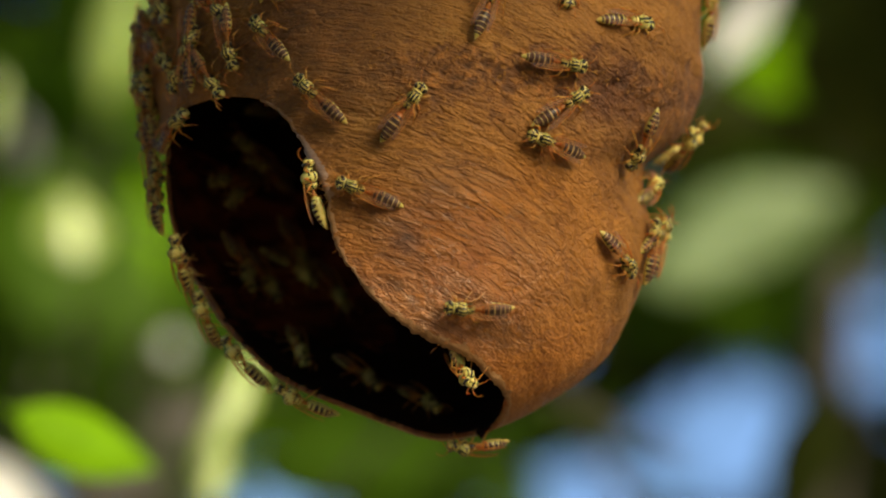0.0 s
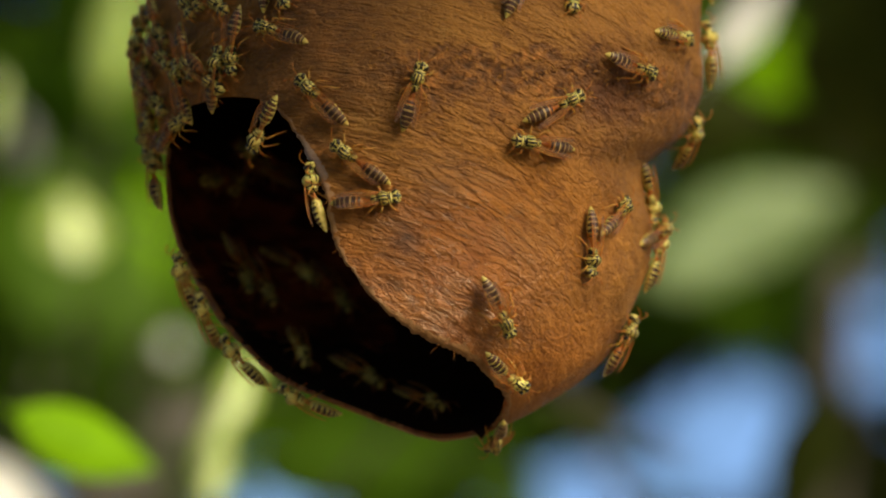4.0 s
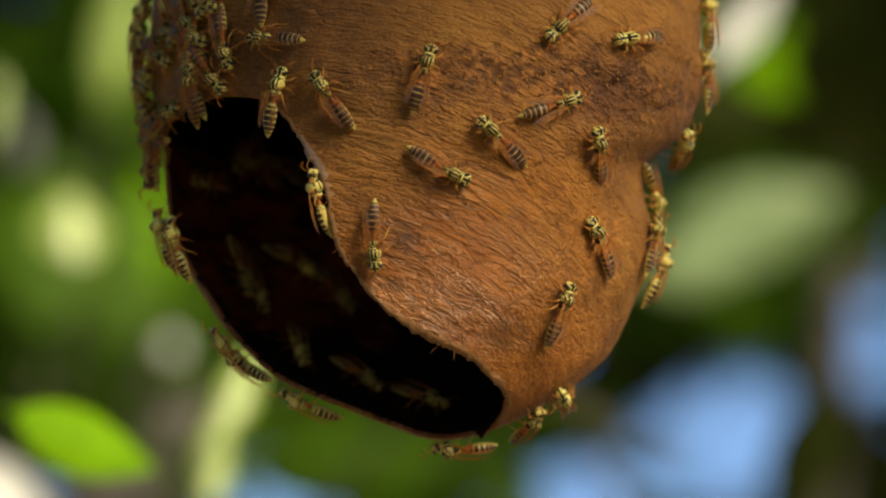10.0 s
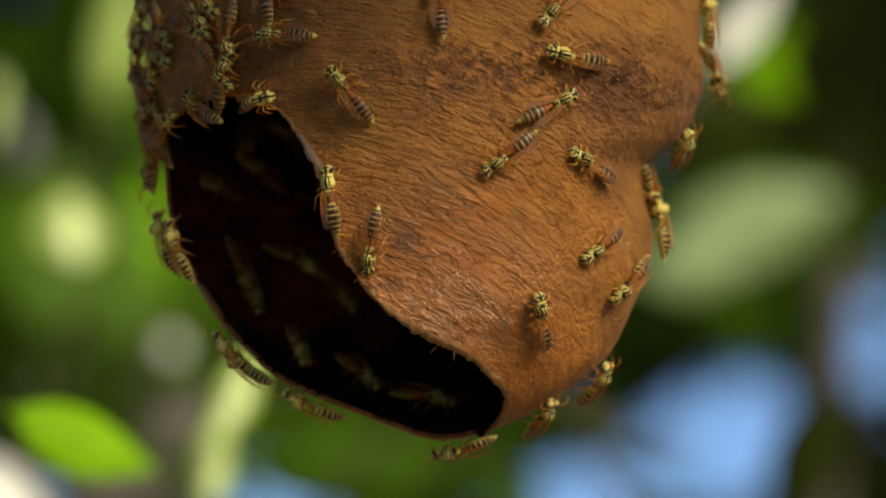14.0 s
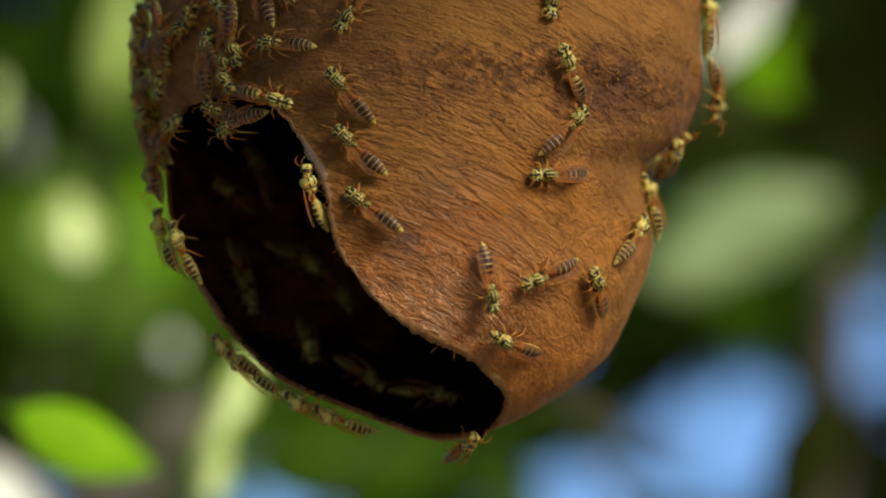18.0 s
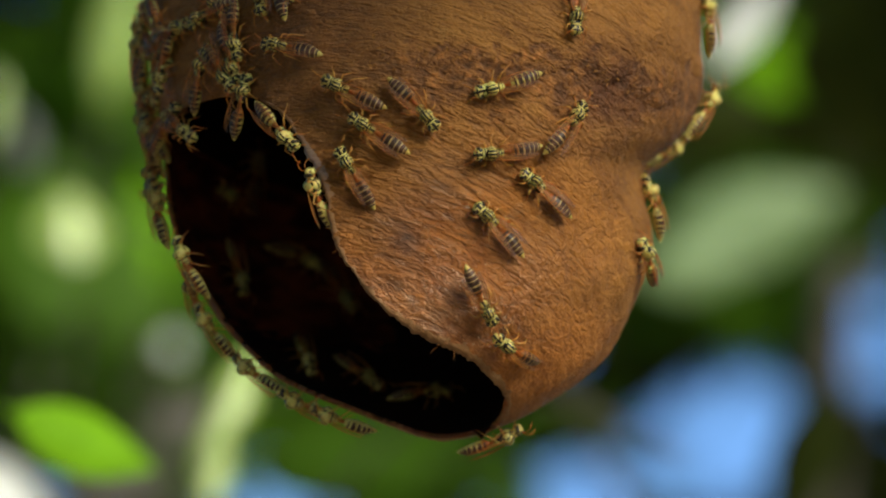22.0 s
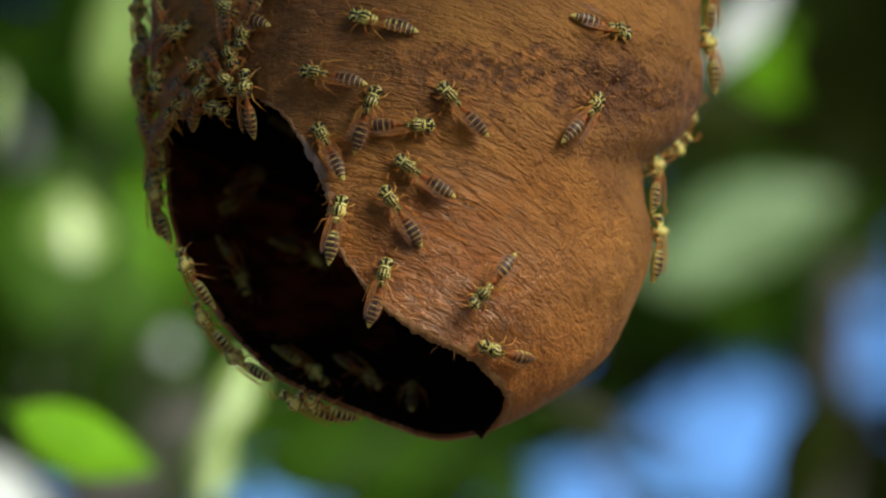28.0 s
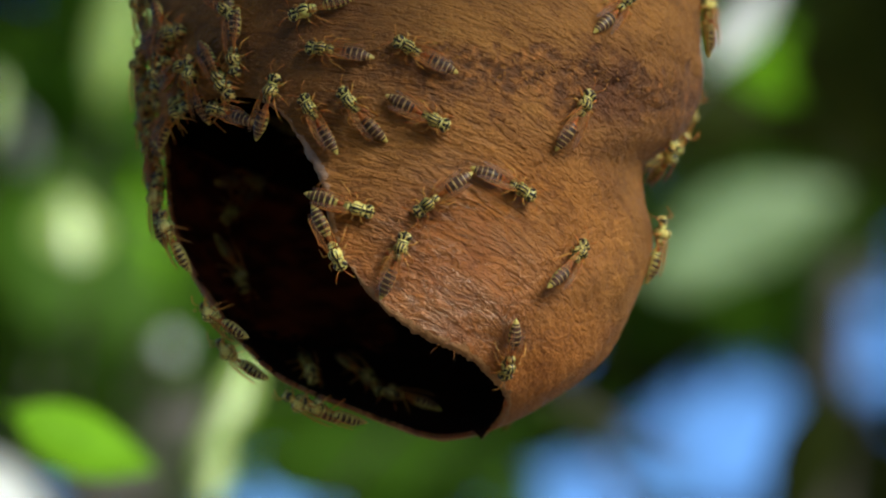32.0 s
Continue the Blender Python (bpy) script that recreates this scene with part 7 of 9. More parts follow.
    walk(lively(wasp("paper wasp in the crowd on the shaded side of the nest", bend=0, spread=0)), [
        (0, on_nest(-56.6, 19.2, -75)), (1.83, on_nest(-56.9, 19.7, -14)), (3.67, on_nest(-56.7, 20.7, 40)), (5.5, on_nest(-56.8, 21.7, 101)),
        (6.67, on_nest(-57.2, 20.4, 102)), (7.83, on_nest(-57.6, 19.1, 102)), (9, on_nest(-58.0, 17.8, 103)), (11.5, on_nest(-57.9, 21.0, 136)),
        (14, on_nest(-57.7, 24.2, 169)), (15.2, on_nest(-58.0, 24.1, 159)), (16.4, on_nest(-58.0, 24.0, 160)), (17.6, on_nest(-58.2, 24.1, 151)),
        (18.8, on_nest(-58.7, 24.0, 147)), (20, on_nest(-58.8, 23.6, 145)), (21.33, on_nest(-58.3, 22.9, 157)), (22.67, on_nest(-58.3, 22.9, 177)),
        (24, on_nest(-58.0, 22.2, 189)), (25, on_nest(-56.2, 24.5, 125)), (26.33, on_nest(-56.5, 25.1, 177)), (27.67, on_nest(-56.6, 25.8, 238)),
        (29, on_nest(-56.5, 26.1, 288)), (30, on_nest(-57.2, 23.7, 346)), (31, on_nest(-57.8, 21.3, 404)), (32, on_nest(-58.4, 18.9, 461))])
    walk(lively(wasp("paper wasp in the crowd on the shaded side of the nest", bend=4, spread=0)), [
        (0, on_nest(-56.4, 9.5, 111)), (1, on_nest(-56.3, 10.9, 117)), (2, on_nest(-55.9, 12.0, 124)), (3, on_nest(-55.4, 13.1, 128)), (4.25, on_nest(-56.4, 14.5, 120)),
        (5.5, on_nest(-57.1, 15.9, 115)), (6.67, on_nest(-56.5, 16.8, 164)), (7.83, on_nest(-56.6, 17.4, 211)), (9, on_nest(-56.4, 17.8, 261)),
        (10.67, on_nest(-56.6, 17.7, 211)), (12.33, on_nest(-56.6, 17.4, 159)), (14, on_nest(-56.8, 17.2, 108)), (15.33, on_nest(-56.4, 16.6, 106)),
        (16.67, on_nest(-55.9, 16.0, 117)), (18, on_nest(-55.7, 15.3, 115)), (20, on_nest(-56.2, 16.5, 171)), (22, on_nest(-56.1, 17.5, 234)),
        (24, on_nest(-56.4, 18.9, 291)), (25.25, on_nest(-56.4, 19.0, 287)), (26.5, on_nest(-56.1, 19.8, 291)), (27.75, on_nest(-56.7, 20.5, 285)),
        (29, on_nest(-56.5, 20.6, 288)), (30, on_nest(-56.8, 19.1, 232)), (31, on_nest(-57.0, 17.6, 177)), (32, on_nest(-57.3, 16.1, 121))])
    walk(lively(wasp("paper wasp in the crowd on the shaded side of the nest", bend=0, spread=7)), [
        (0, on_nest(-56.6, 13.4, -46)), (1.5, on_nest(-56.6, 17.9, -106)), (3, on_nest(-56.6, 22.5, -165)), (5, on_nest(-56.6, 22.1, -211)),
        (7, on_nest(-56.8, 21.4, -257)), (8, on_nest(-57.3, 23.5, -235)), (9, on_nest(-57.5, 25.3, -212)), (10.67, on_nest(-57.4, 22.8, -165)),
        (12.33, on_nest(-57.4, 20.3, -118)), (14, on_nest(-57.4, 17.8, -72)), (15.2, on_nest(-57.3, 17.3, -79)), (16.4, on_nest(-57.7, 17.0, -81)),
        (17.6, on_nest(-58.1, 17.3, -76)), (18.8, on_nest(-57.8, 16.8, -82)), (20, on_nest(-58.1, 16.7, -85)), (20.67, on_nest(-57.2, 13.6, -137)),
        (21.33, on_nest(-56.4, 10.6, -189)), (22, on_nest(-55.6, 7.6, -241)), (23, on_nest(-55.5, 8.4, -248)), (24, on_nest(-55.4, 8.9, -238)),
        (25, on_nest(-55.8, 9.8, -243)), (26.4, on_nest(-55.9, 9.6, -240)), (27.8, on_nest(-55.9, 9.0, -248)), (29.2, on_nest(-55.7, 8.9, -244)),
        (30.6, on_nest(-55.7, 8.8, -250)), (32, on_nest(-55.4, 8.4, -249))])
    walk(lively(wasp("yellow and black paper wasp gripping the rim of the mouth", bend=8, spread=2, tone="pale_")), [
        (0, on_nest(-48.5, -7.8, 111)), (1, on_nest(-48.4, -9.4, 108)), (2, on_nest(-48.4, -10.9, 105)), (3, on_nest(-48.4, -12.5, 102)),
        (3.83, on_nest(-49.6, -8.0, 107)), (4.67, on_nest(-50.9, -3.6, 113)), (5.5, on_nest(-52.2, 0.9, 118)), (7, on_nest(-53.1, 1.8, 118)),
        (8, on_nest(-54.2, 1.0, 128)), (9, on_nest(-54.1, 1.2, 130)), (10.25, on_nest(-54.0, 1.4, 124)), (11.5, on_nest(-53.8, 1.0, 134)),
        (12.75, on_nest(-53.9, 1.1, 133)), (14, on_nest(-54.1, 0.9, 131)), (15.2, on_nest(-53.9, 1.4, 130)), (16.4, on_nest(-53.6, 1.3, 131)),
        (17.6, on_nest(-54.1, 1.6, 126)), (18.8, on_nest(-53.7, 1.5, 124)), (20, on_nest(-53.7, 1.9, 122)), (21, on_nest(-54.2, 5.1, 118)), (22, on_nest(-54.9, 6.4, 117)),
        (23, on_nest(-55.5, 8.2, 119)), (24, on_nest(-56.1, 10.0, 117)), (25.17, on_nest(-55.7, 9.4, 114)), (26.33, on_nest(-55.1, 8.7, 119)),
        (27.5, on_nest(-54.9, 7.8, 116)), (28.75, on_nest(-54.7, 6.5, 113)), (30, on_nest(-54.2, 5.9, 118)), (31, on_nest(-54.8, 6.4, 121)),
        (32, on_nest(-55.4, 6.7, 115))])
    walk(lively(wasp("yellow and black paper wasp gripping the rim of the mouth", bend=0, spread=0, tone="pale_")), [
        (0, on_nest(-49.0, -2.6, 106)), (1, on_nest(-48.4, -3.4, 107)), (2, on_nest(-47.4, -4.4, 98)), (3, on_nest(-46.6, -5.6, 101)), (4.25, on_nest(-47.8, -6.6, 117)),
        (5.5, on_nest(-48.9, -7.3, 126)), (6.25, on_nest(-49.4, -3.6, 116)), (7, on_nest(-49.4, 0.1, 107)), (8, on_nest(-49.9, 0.2, 104)), (9, on_nest(-49.7, 0.2, 110)),
        (10.25, on_nest(-49.6, 0.4, 107)), (11.5, on_nest(-49.5, 0.4, 114)), (12.75, on_nest(-49.7, 0.3, 114)), (14, on_nest(-49.4, 0.1, 112)),
        (15.2, on_nest(-49.3, 0.1, 116)), (16.4, on_nest(-48.8, -0.4, 118)), (17.6, on_nest(-48.2, -0.1, 113)), (18.8, on_nest(-48.3, -0.4, 120)),
        (20, on_nest(-48.0, -0.7, 116)), (21, on_nest(-47.6, -2.1, 112)), (22, on_nest(-47.1, -2.9, 118)), (23, on_nest(-47.3, -3.2, 122)),
        (24, on_nest(-47.5, -3.7, 116)), (25, on_nest(-47.8, -3.7, 119)), (26, on_nest(-47.3, -3.9, 116)), (27, on_nest(-46.8, -4.7, 116)),
        (28, on_nest(-46.3, -5.0, 120)), (30, on_nest(-48.2, -1.5, 118)), (32, on_nest(-50.3, 2.0, 115))])
    walk(lively(wasp("yellow and black paper wasp gripping the rim of the mouth", bend=-8, spread=0, tone="pale_")), [
        (0, on_nest(-46.6, -14.7, 113)), (1, on_nest(-47.4, -14.2, 108)), (2, on_nest(-47.9, -12.9, 108)), (3, on_nest(-48.8, -12.2, 99)),
        (4.25, on_nest(-45.3, -16.2, 118)), (5.5, on_nest(-41.7, -20.1, 138)), (6.92, on_nest(-41.9, -20.2, 139)), (8.33, on_nest(-41.4, -20.7, 138)),
        (9.75, on_nest(-41.4, -21.1, 135)), (11.17, on_nest(-41.1, -21.4, 134)), (12.58, on_nest(-40.9, -21.7, 141)), (14, on_nest(-40.9, -21.8, 135)),
        (15.33, on_nest(-41.3, -21.7, 133)), (16.67, on_nest(-41.3, -21.7, 143)), (18, on_nest(-41.2, -21.8, 142)), (19, on_nest(-42.0, -19.7, 134)),
        (20, on_nest(-42.9, -17.7, 126)), (21, on_nest(-43.8, -17.2, 131)), (22, on_nest(-44.2, -16.3, 128)), (23, on_nest(-45.6, -13.6, 126)),
        (24, on_nest(-47.1, -10.9, 125)), (25.75, on_nest(-45.5, -13.9, 127)), (27.5, on_nest(-44.0, -16.9, 130)), (29, on_nest(-46.2, -12.5, 132)),
        (30, on_nest(-46.2, -13.0, 131)), (30.5, on_nest(-45.0, -12.7, 81)), (31, on_nest(-44.5, -12.0, 37)), (31.5, on_nest(-42.4, -12.4, 90)),
        (32, on_nest(-41.0, -12.9, 149))])
    walk(lively(wasp("yellow and black paper wasp gripping the rim of the mouth", bend=-4, spread=0, tone="pale_")), [
        (0, on_nest(-38.2, -22.0, 133)), (1.38, on_nest(-38.3, -21.7, 139)), (2.75, on_nest(-38.5, -21.7, 141)), (4.12, on_nest(-38.6, -21.8, 132)),
        (5.5, on_nest(-38.6, -21.4, 138)), (6.92, on_nest(-38.8, -21.6, 143)), (8.33, on_nest(-38.6, -21.8, 144)), (9.75, on_nest(-38.1, -22.4, 147)),
        (11.17, on_nest(-38.3, -22.9, 149)), (12.58, on_nest(-38.0, -23.0, 144)), (14, on_nest(-38.1, -23.4, 146)), (15.33, on_nest(-37.7, -23.7, 149)),
        (16.67, on_nest(-37.4, -24.0, 144)), (18, on_nest(-36.8, -23.8, 142)), (19.33, on_nest(-36.6, -24.0, 151)), (20.67, on_nest(-36.0, -24.4, 141)),
        (22, on_nest(-35.7, -24.2, 147)), (23, on_nest(-37.6, -23.1, 143)), (24, on_nest(-39.4, -22.0, 139)), (25.17, on_nest(-38.3, -22.0, 141)),
        (26.33, on_nest(-37.9, -22.8, 145)), (27.5, on_nest(-37.1, -22.8, 146)), (29, on_nest(-40.4, -21.0, 147)), (30, on_nest(-40.1, -21.1, 145)),
        (31, on_nest(-39.5, -21.7, 143)), (32, on_nest(-39.4, -21.8, 143))])
    walk(lively(wasp("yellow and black paper wasp gripping the rim of the mouth", bend=-4, spread=7, tone="pale_")), [
        (0, on_nest(-26.4, -29.5, 137)), (1.4, on_nest(-26.4, -29.6, 140)), (2.8, on_nest(-26.3, -29.5, 137)), (4.2, on_nest(-25.9, -29.5, 140)),
        (5.6, on_nest(-26.0, -29.9, 143)), (7, on_nest(-25.7, -30.1, 134)), (8.4, on_nest(-25.2, -30.0, 141)), (9.8, on_nest(-25.6, -30.3, 134)),
        (11.2, on_nest(-25.0, -30.5, 133)), (12.6, on_nest(-25.0, -30.2, 138)), (14, on_nest(-24.9, -30.4, 139)), (15, on_nest(-25.0, -30.8, 140)),
        (16, on_nest(-25.2, -30.9, 139)), (17, on_nest(-25.3, -30.7, 139)), (18.33, on_nest(-25.3, -31.0, 135)), (19.67, on_nest(-25.5, -31.0, 138)),
        (21, on_nest(-26.2, -30.9, 141)), (22.33, on_nest(-26.3, -30.9, 140)), (23.67, on_nest(-26.2, -30.7, 140)), (25, on_nest(-26.6, -30.7, 133)),
        (26.33, on_nest(-25.8, -30.7, 130)), (27.67, on_nest(-25.6, -30.8, 135)), (29, on_nest(-25.0, -30.7, 137)), (30, on_nest(-24.7, -30.8, 136)),
        (31, on_nest(-25.0, -31.4, 145)), (32, on_nest(-25.0, -31.4, 140))])
    walk(lively(wasp("yellow and black paper wasp gripping the rim of the mouth", bend=-8, spread=4, tone="pale_")), [
        (0, behind(-17.8, -25.1, 149)), (1.4, behind(-18.0, -24.8, 146)), (2.8, behind(-17.6, -24.9, 153)), (4.2, behind(-17.6, -24.8, 148)),
        (5.6, behind(-17.7, -24.7, 153)), (7, behind(-17.6, -25.1, 151)), (8.4, behind(-17.6, -24.9, 150)), (9.8, behind(-18.0, -25.2, 148)),
        (11.2, behind(-18.0, -25.0, 154)), (12.6, behind(-17.8, -24.9, 147)), (14, behind(-17.8, -25.1, 149)), (15.25, on_nest(-18.4, -28.7, 153)),
        (16.5, on_nest(-20.1, -33.8, 158)), (18, on_nest(-19.5, -34.0, 159)), (19, on_nest(-17.1, -34.6, 158)), (20, on_nest(-14.6, -35.3, 158)),
        (21, on_nest(-13.1, -35.4, 162)), (21.5, on_nest(-16.5, -34.8, 158)), (22, on_nest(-19.8, -34.2, 155)), (23, on_nest(-20.7, -33.1, 138)),
        (24, on_nest(-22.0, -31.8, 118)), (25.17, on_nest(-22.0, -31.4, 128)), (26.33, on_nest(-21.8, -30.7, 131)), (27.5, on_nest(-22.0, -30.2, 144)),
        (28.75, on_nest(-21.8, -30.4, 142)), (30, on_nest(-21.2, -31.0, 148)), (31, on_nest(-21.1, -31.3, 154)), (32, on_nest(-21.2, -31.4, 150))])
    walk(lively(wasp("yellow and black paper wasp gripping the rim of the mouth", bend=-4, spread=2, tone="pale_")), [
        (0, in_nest(-30.4, -21.0, -63)), (1.4, in_nest(-30.5, -20.6, -59)), (2.8, in_nest(-30.2, -21.0, -61)), (4.2, in_nest(-30.2, -21.1, -62)),
        (5.6, in_nest(-30.2, -20.8, -66)), (7, in_nest(-30.7, -21.2, -69)), (8.4, in_nest(-30.5, -20.6, -60)), (9.8, in_nest(-30.2, -20.9, -65)),
        (11.2, in_nest(-30.7, -20.8, -69)), (12.6, in_nest(-30.6, -20.8, -64)), (14, in_nest(-30.4, -20.8, -63)), (15.2, in_nest(-29.6, -20.6, -68)),
        (16.4, in_nest(-29.1, -20.7, -69)), (17.6, in_nest(-28.6, -20.1, -67)), (18.8, in_nest(-27.9, -19.8, -71)), (20, in_nest(-27.5, -20.0, -69)),
        (22, in_nest(-28.9, -22.6, -66)), (24, in_nest(-30.2, -25.2, -63)), (25.33, in_nest(-29.5, -25.3, -62)), (26.67, in_nest(-29.2, -25.5, -63)),
        (28, in_nest(-29.3, -25.0, -69)), (29.33, in_nest(-28.9, -25.3, -69)), (30.67, in_nest(-28.6, -25.3, -68)), (32, in_nest(-28.0, -25.3, -63))])
    walk(lively(wasp(bend=4, spread=4)), [
        (0, on_nest(7.0, -39.2, -179)), (1, on_nest(8.8, -38.6, -170)), (1.5, on_nest(9.6, -37.4, -139)), (2, on_nest(10.6, -36.5, -98)), (3, on_nest(10.6, -36.4, -123)),
        (4.25, on_nest(10.6, -36.2, -117)), (5.5, on_nest(10.1, -36.4, -102)), (6, on_nest(10.5, -36.5, -90)), (7, on_nest(8.2, -37.8, -111)),
        (8, on_nest(4.5, -39.8, -178)), (9, on_nest(4.4, -39.7, -180)), (10, on_nest(4.1, -39.3, -180)), (11, on_nest(2.9, -39.0, -182)), (12, on_nest(2.4, -39.5, -178)),
        (13, on_nest(2.5, -40.2, -182)), (14, on_nest(4.2, -39.7, -165)), (14.83, on_nest(3.7, -39.8, -222)), (15.67, on_nest(3.3, -39.6, -269)),
        (16.5, on_nest(3.1, -39.8, -326)), (18, on_nest(3.4, -39.9, -321)), (19, on_nest(3.6, -39.4, -331)), (20, on_nest(4.0, -39.6, -344)),
        (21, on_nest(6.4, -38.9, -342)), (22, on_nest(9.6, -38.1, -339)), (23, on_nest(12.4, -37.0, -340)), (24, on_nest(14.3, -34.9, -323)),
        (25, behind(11.2, -30.9, -307)), (26.4, behind(10.9, -31.0, -303)), (27.8, behind(10.9, -30.6, -303)), (29.2, behind(11.3, -30.7, -307)),
        (30.6, behind(11.5, -31.0, -305)), (32, behind(11.2, -30.9, -307))])
    walk(lively(wasp(bend=8, spread=0)), [
        (0, on_nest(38.7, -0.2, 78)), (1, on_nest(38.3, -2.2, 85)), (2, on_nest(38.0, -4.2, 92)), (2.5, on_nest(37.1, -8.4, 82)), (3, on_nest(36.4, -12.7, 72)),
        (3.83, on_nest(33.4, -16.9, 63)), (4.67, on_nest(30.5, -21.1, 55)), (5.5, on_nest(28.0, -25.7, 46)), (6, on_nest(25.5, -27.9, 44)),
        (6.5, on_nest(23.0, -30.2, 38)), (7, on_nest(20.6, -32.5, 33)), (8, on_nest(17.8, -34.5, 34)), (9, on_nest(16.7, -35.6, 20)), (10, on_nest(16.5, -35.7, 46)),
        (11, on_nest(16.5, -35.8, 23)), (12, on_nest(18.6, -35.8, 24)), (13, on_nest(18.4, -36.0, 11)), (14, on_nest(19.5, -35.1, 51)), (14.83, on_nest(16.3, -29.8, 51)),
        (15.67, behind(13.8, -25.8, 51)), (16.5, behind(10.8, -20.8, 51)), (17.91, behind(11.1, -20.5, 46)), (19.32, behind(11.0, -20.6, 57)),
        (20.73, behind(10.9, -20.8, 56)), (22.14, behind(10.7, -21.1, 46)), (23.55, behind(10.6, -21.0, 55)), (24.95, behind(11.1, -21.0, 55)),
        (26.36, behind(10.5, -20.5, 56)), (27.77, behind(10.6, -20.5, 57)), (29.18, behind(10.5, -21.0, 53)), (30.59, behind(10.7, -20.7, 50)),
        (32, behind(10.8, -20.8, 51))])
    walk(lively(wasp("yellow and black paper wasp on the sunlit edge of the nest", bend=-4, spread=4, tone="pale_")), [
        (0, behind(30.2, 6.4, 90)), (1.36, behind(30.4, 6.4, 85)), (2.73, behind(30.6, 6.6, 86)), (4.09, behind(31.2, 7.0, 85)), (5.45, behind(31.3, 7.1, 92)),
        (6.82, behind(31.4, 7.4, 86)), (8.18, behind(31.7, 7.5, 94)), (9.55, behind(32.1, 7.8, 90)), (10.91, behind(32.3, 7.7, 88)), (12.27, behind(33.1, 8.2, 92)),
        (13.64, behind(33.3, 8.3, 87)), (15, behind(33.4, 8.6, 90)), (15.9, on_nest(36.0, 8.4, 99)), (16.8, on_nest(40.7, 8.8, 109)), (18.2, on_nest(40.7, 8.5, 103)),
        (19.6, on_nest(41.1, 8.1, 105)), (21, on_nest(41.1, 8.0, 108)), (22, on_nest(41.1, 8.2, 115)), (23, on_nest(41.0, 8.6, 122)), (24, on_nest(41.3, 8.6, 118)),
        (25, on_nest(40.9, 8.7, 100)), (26.25, on_nest(41.1, 10.8, 86)), (27.5, on_nest(41.4, 13.0, 71)), (29, on_nest(41.8, 13.9, 73)), (30, on_nest(43.0, 14.9, 62)),
        (31, on_nest(43.5, 16.0, 57)), (32, on_nest(43.3, 16.0, 58))])
    walk(lively(wasp("paper wasp landing on the nest", bend=4, spread=0)), [
        (0, flying(-118.4, 35.1, 6, 60)), (1.43, flying(-118.4, 34.6, 6, 60)), (2.85, flying(-118.4, 34.0, 6, 60)), (4.28, flying(-118.4, 33.5, 6, 60)),
        (5.7, flying(-118.4, 33.0, 6, 60)), (7.12, flying(-118.3, 32.5, 6, 60)), (8.55, flying(-118.3, 31.9, 6, 60)), (9.97, flying(-118.3, 31.4, 6, 60)),
        (11.4, flying(-118.3, 30.9, 6, 60)), (11.5, flying(-109.8, 30.3, 6, 52)), (11.6, flying(-101.1, 29.8, 6, 45)), (11.7, flying(-92.2, 29.2, 6, 38)),
        (11.8, flying(-83.2, 28.6, 6, 30)), (12, flying(-66.7, 29.8, 10, 12)), (12.15, on_nest(-63.1, 27.9, 56)), (12.3, on_nest(-58.8, 25.6, 102)),
        (14, on_nest(-58.4, 22.8, 98)), (15.2, on_nest(-58.5, 22.1, 96)), (16.4, on_nest(-58.5, 21.9, 97)), (17.6, on_nest(-58.4, 21.4, 99)),
        (18.8, on_nest(-58.3, 20.5, 90)), (20, on_nest(-57.9, 20.0, 93)), (21.33, on_nest(-57.6, 19.9, 89)), (22.67, on_nest(-58.0, 19.5, 98)),
        (24, on_nest(-58.0, 19.2, 98)), (25.33, on_nest(-57.6, 18.8, 95)), (26.67, on_nest(-57.7, 18.5, 95)), (28, on_nest(-57.8, 17.7, 96)),
        (29.33, on_nest(-57.7, 17.3, 93)), (30.67, on_nest(-57.7, 17.1, 86)), (32, on_nest(-57.7, 16.7, 90))])
    walk(lively(wasp("paper wasp that takes flight from the nest", bend=0, spread=2)), [
        (0, in_nest(-38.0, -6.6, -53)), (1.4, in_nest(-38.2, -6.8, -54)), (2.8, in_nest(-38.5, -7.1, -56)), (4.2, in_nest(-38.7, -7.3, -57)),
        (5.6, in_nest(-39.0, -7.5, -58)), (7, in_nest(-39.2, -7.7, -59)), (8.4, in_nest(-39.4, -7.9, -61)), (9.8, in_nest(-39.7, -8.2, -62)),
        (11.2, in_nest(-39.9, -8.4, -63)), (12.6, in_nest(-40.2, -8.6, -64)), (14, in_nest(-40.4, -8.8, -65)), (15.4, in_nest(-40.6, -9.0, -67)),
        (16.8, in_nest(-40.9, -9.2, -68)), (18.2, in_nest(-41.1, -9.5, -69)), (19.6, in_nest(-41.3, -9.7, -70)), (21, in_nest(-41.6, -9.9, -72)),
        (21.33, in_nest(-43.4, -9.5, -12)), (21.67, on_nest(-44.4, -8.9, 48)), (22, on_nest(-46.8, -8.7, 107)), (22.35, on_nest(-46.7, -9.2, 111)),
        (22.5, flying(-49.8, -9.7, 240, 6)), (22.7, flying(-71.8, -24.4, 211, 25)), (22.8, flying(-80.6, -27.1, 209, 34)), (22.9, flying(-89.2, -29.7, 206, 42)),
        (23, flying(-97.6, -32.2, 204, 51)), (23.1, flying(-105.9, -34.7, 202, 60)), (24.58, flying(-105.9, -34.7, 202, 60)), (26.07, flying(-105.9, -34.7, 202, 60)),
        (27.55, flying(-105.9, -34.7, 202, 60)), (29.03, flying(-105.9, -34.7, 202, 60)), (30.52, flying(-105.9, -34.7, 202, 60)), (32, flying(-105.9, -34.7, 202, 60))])
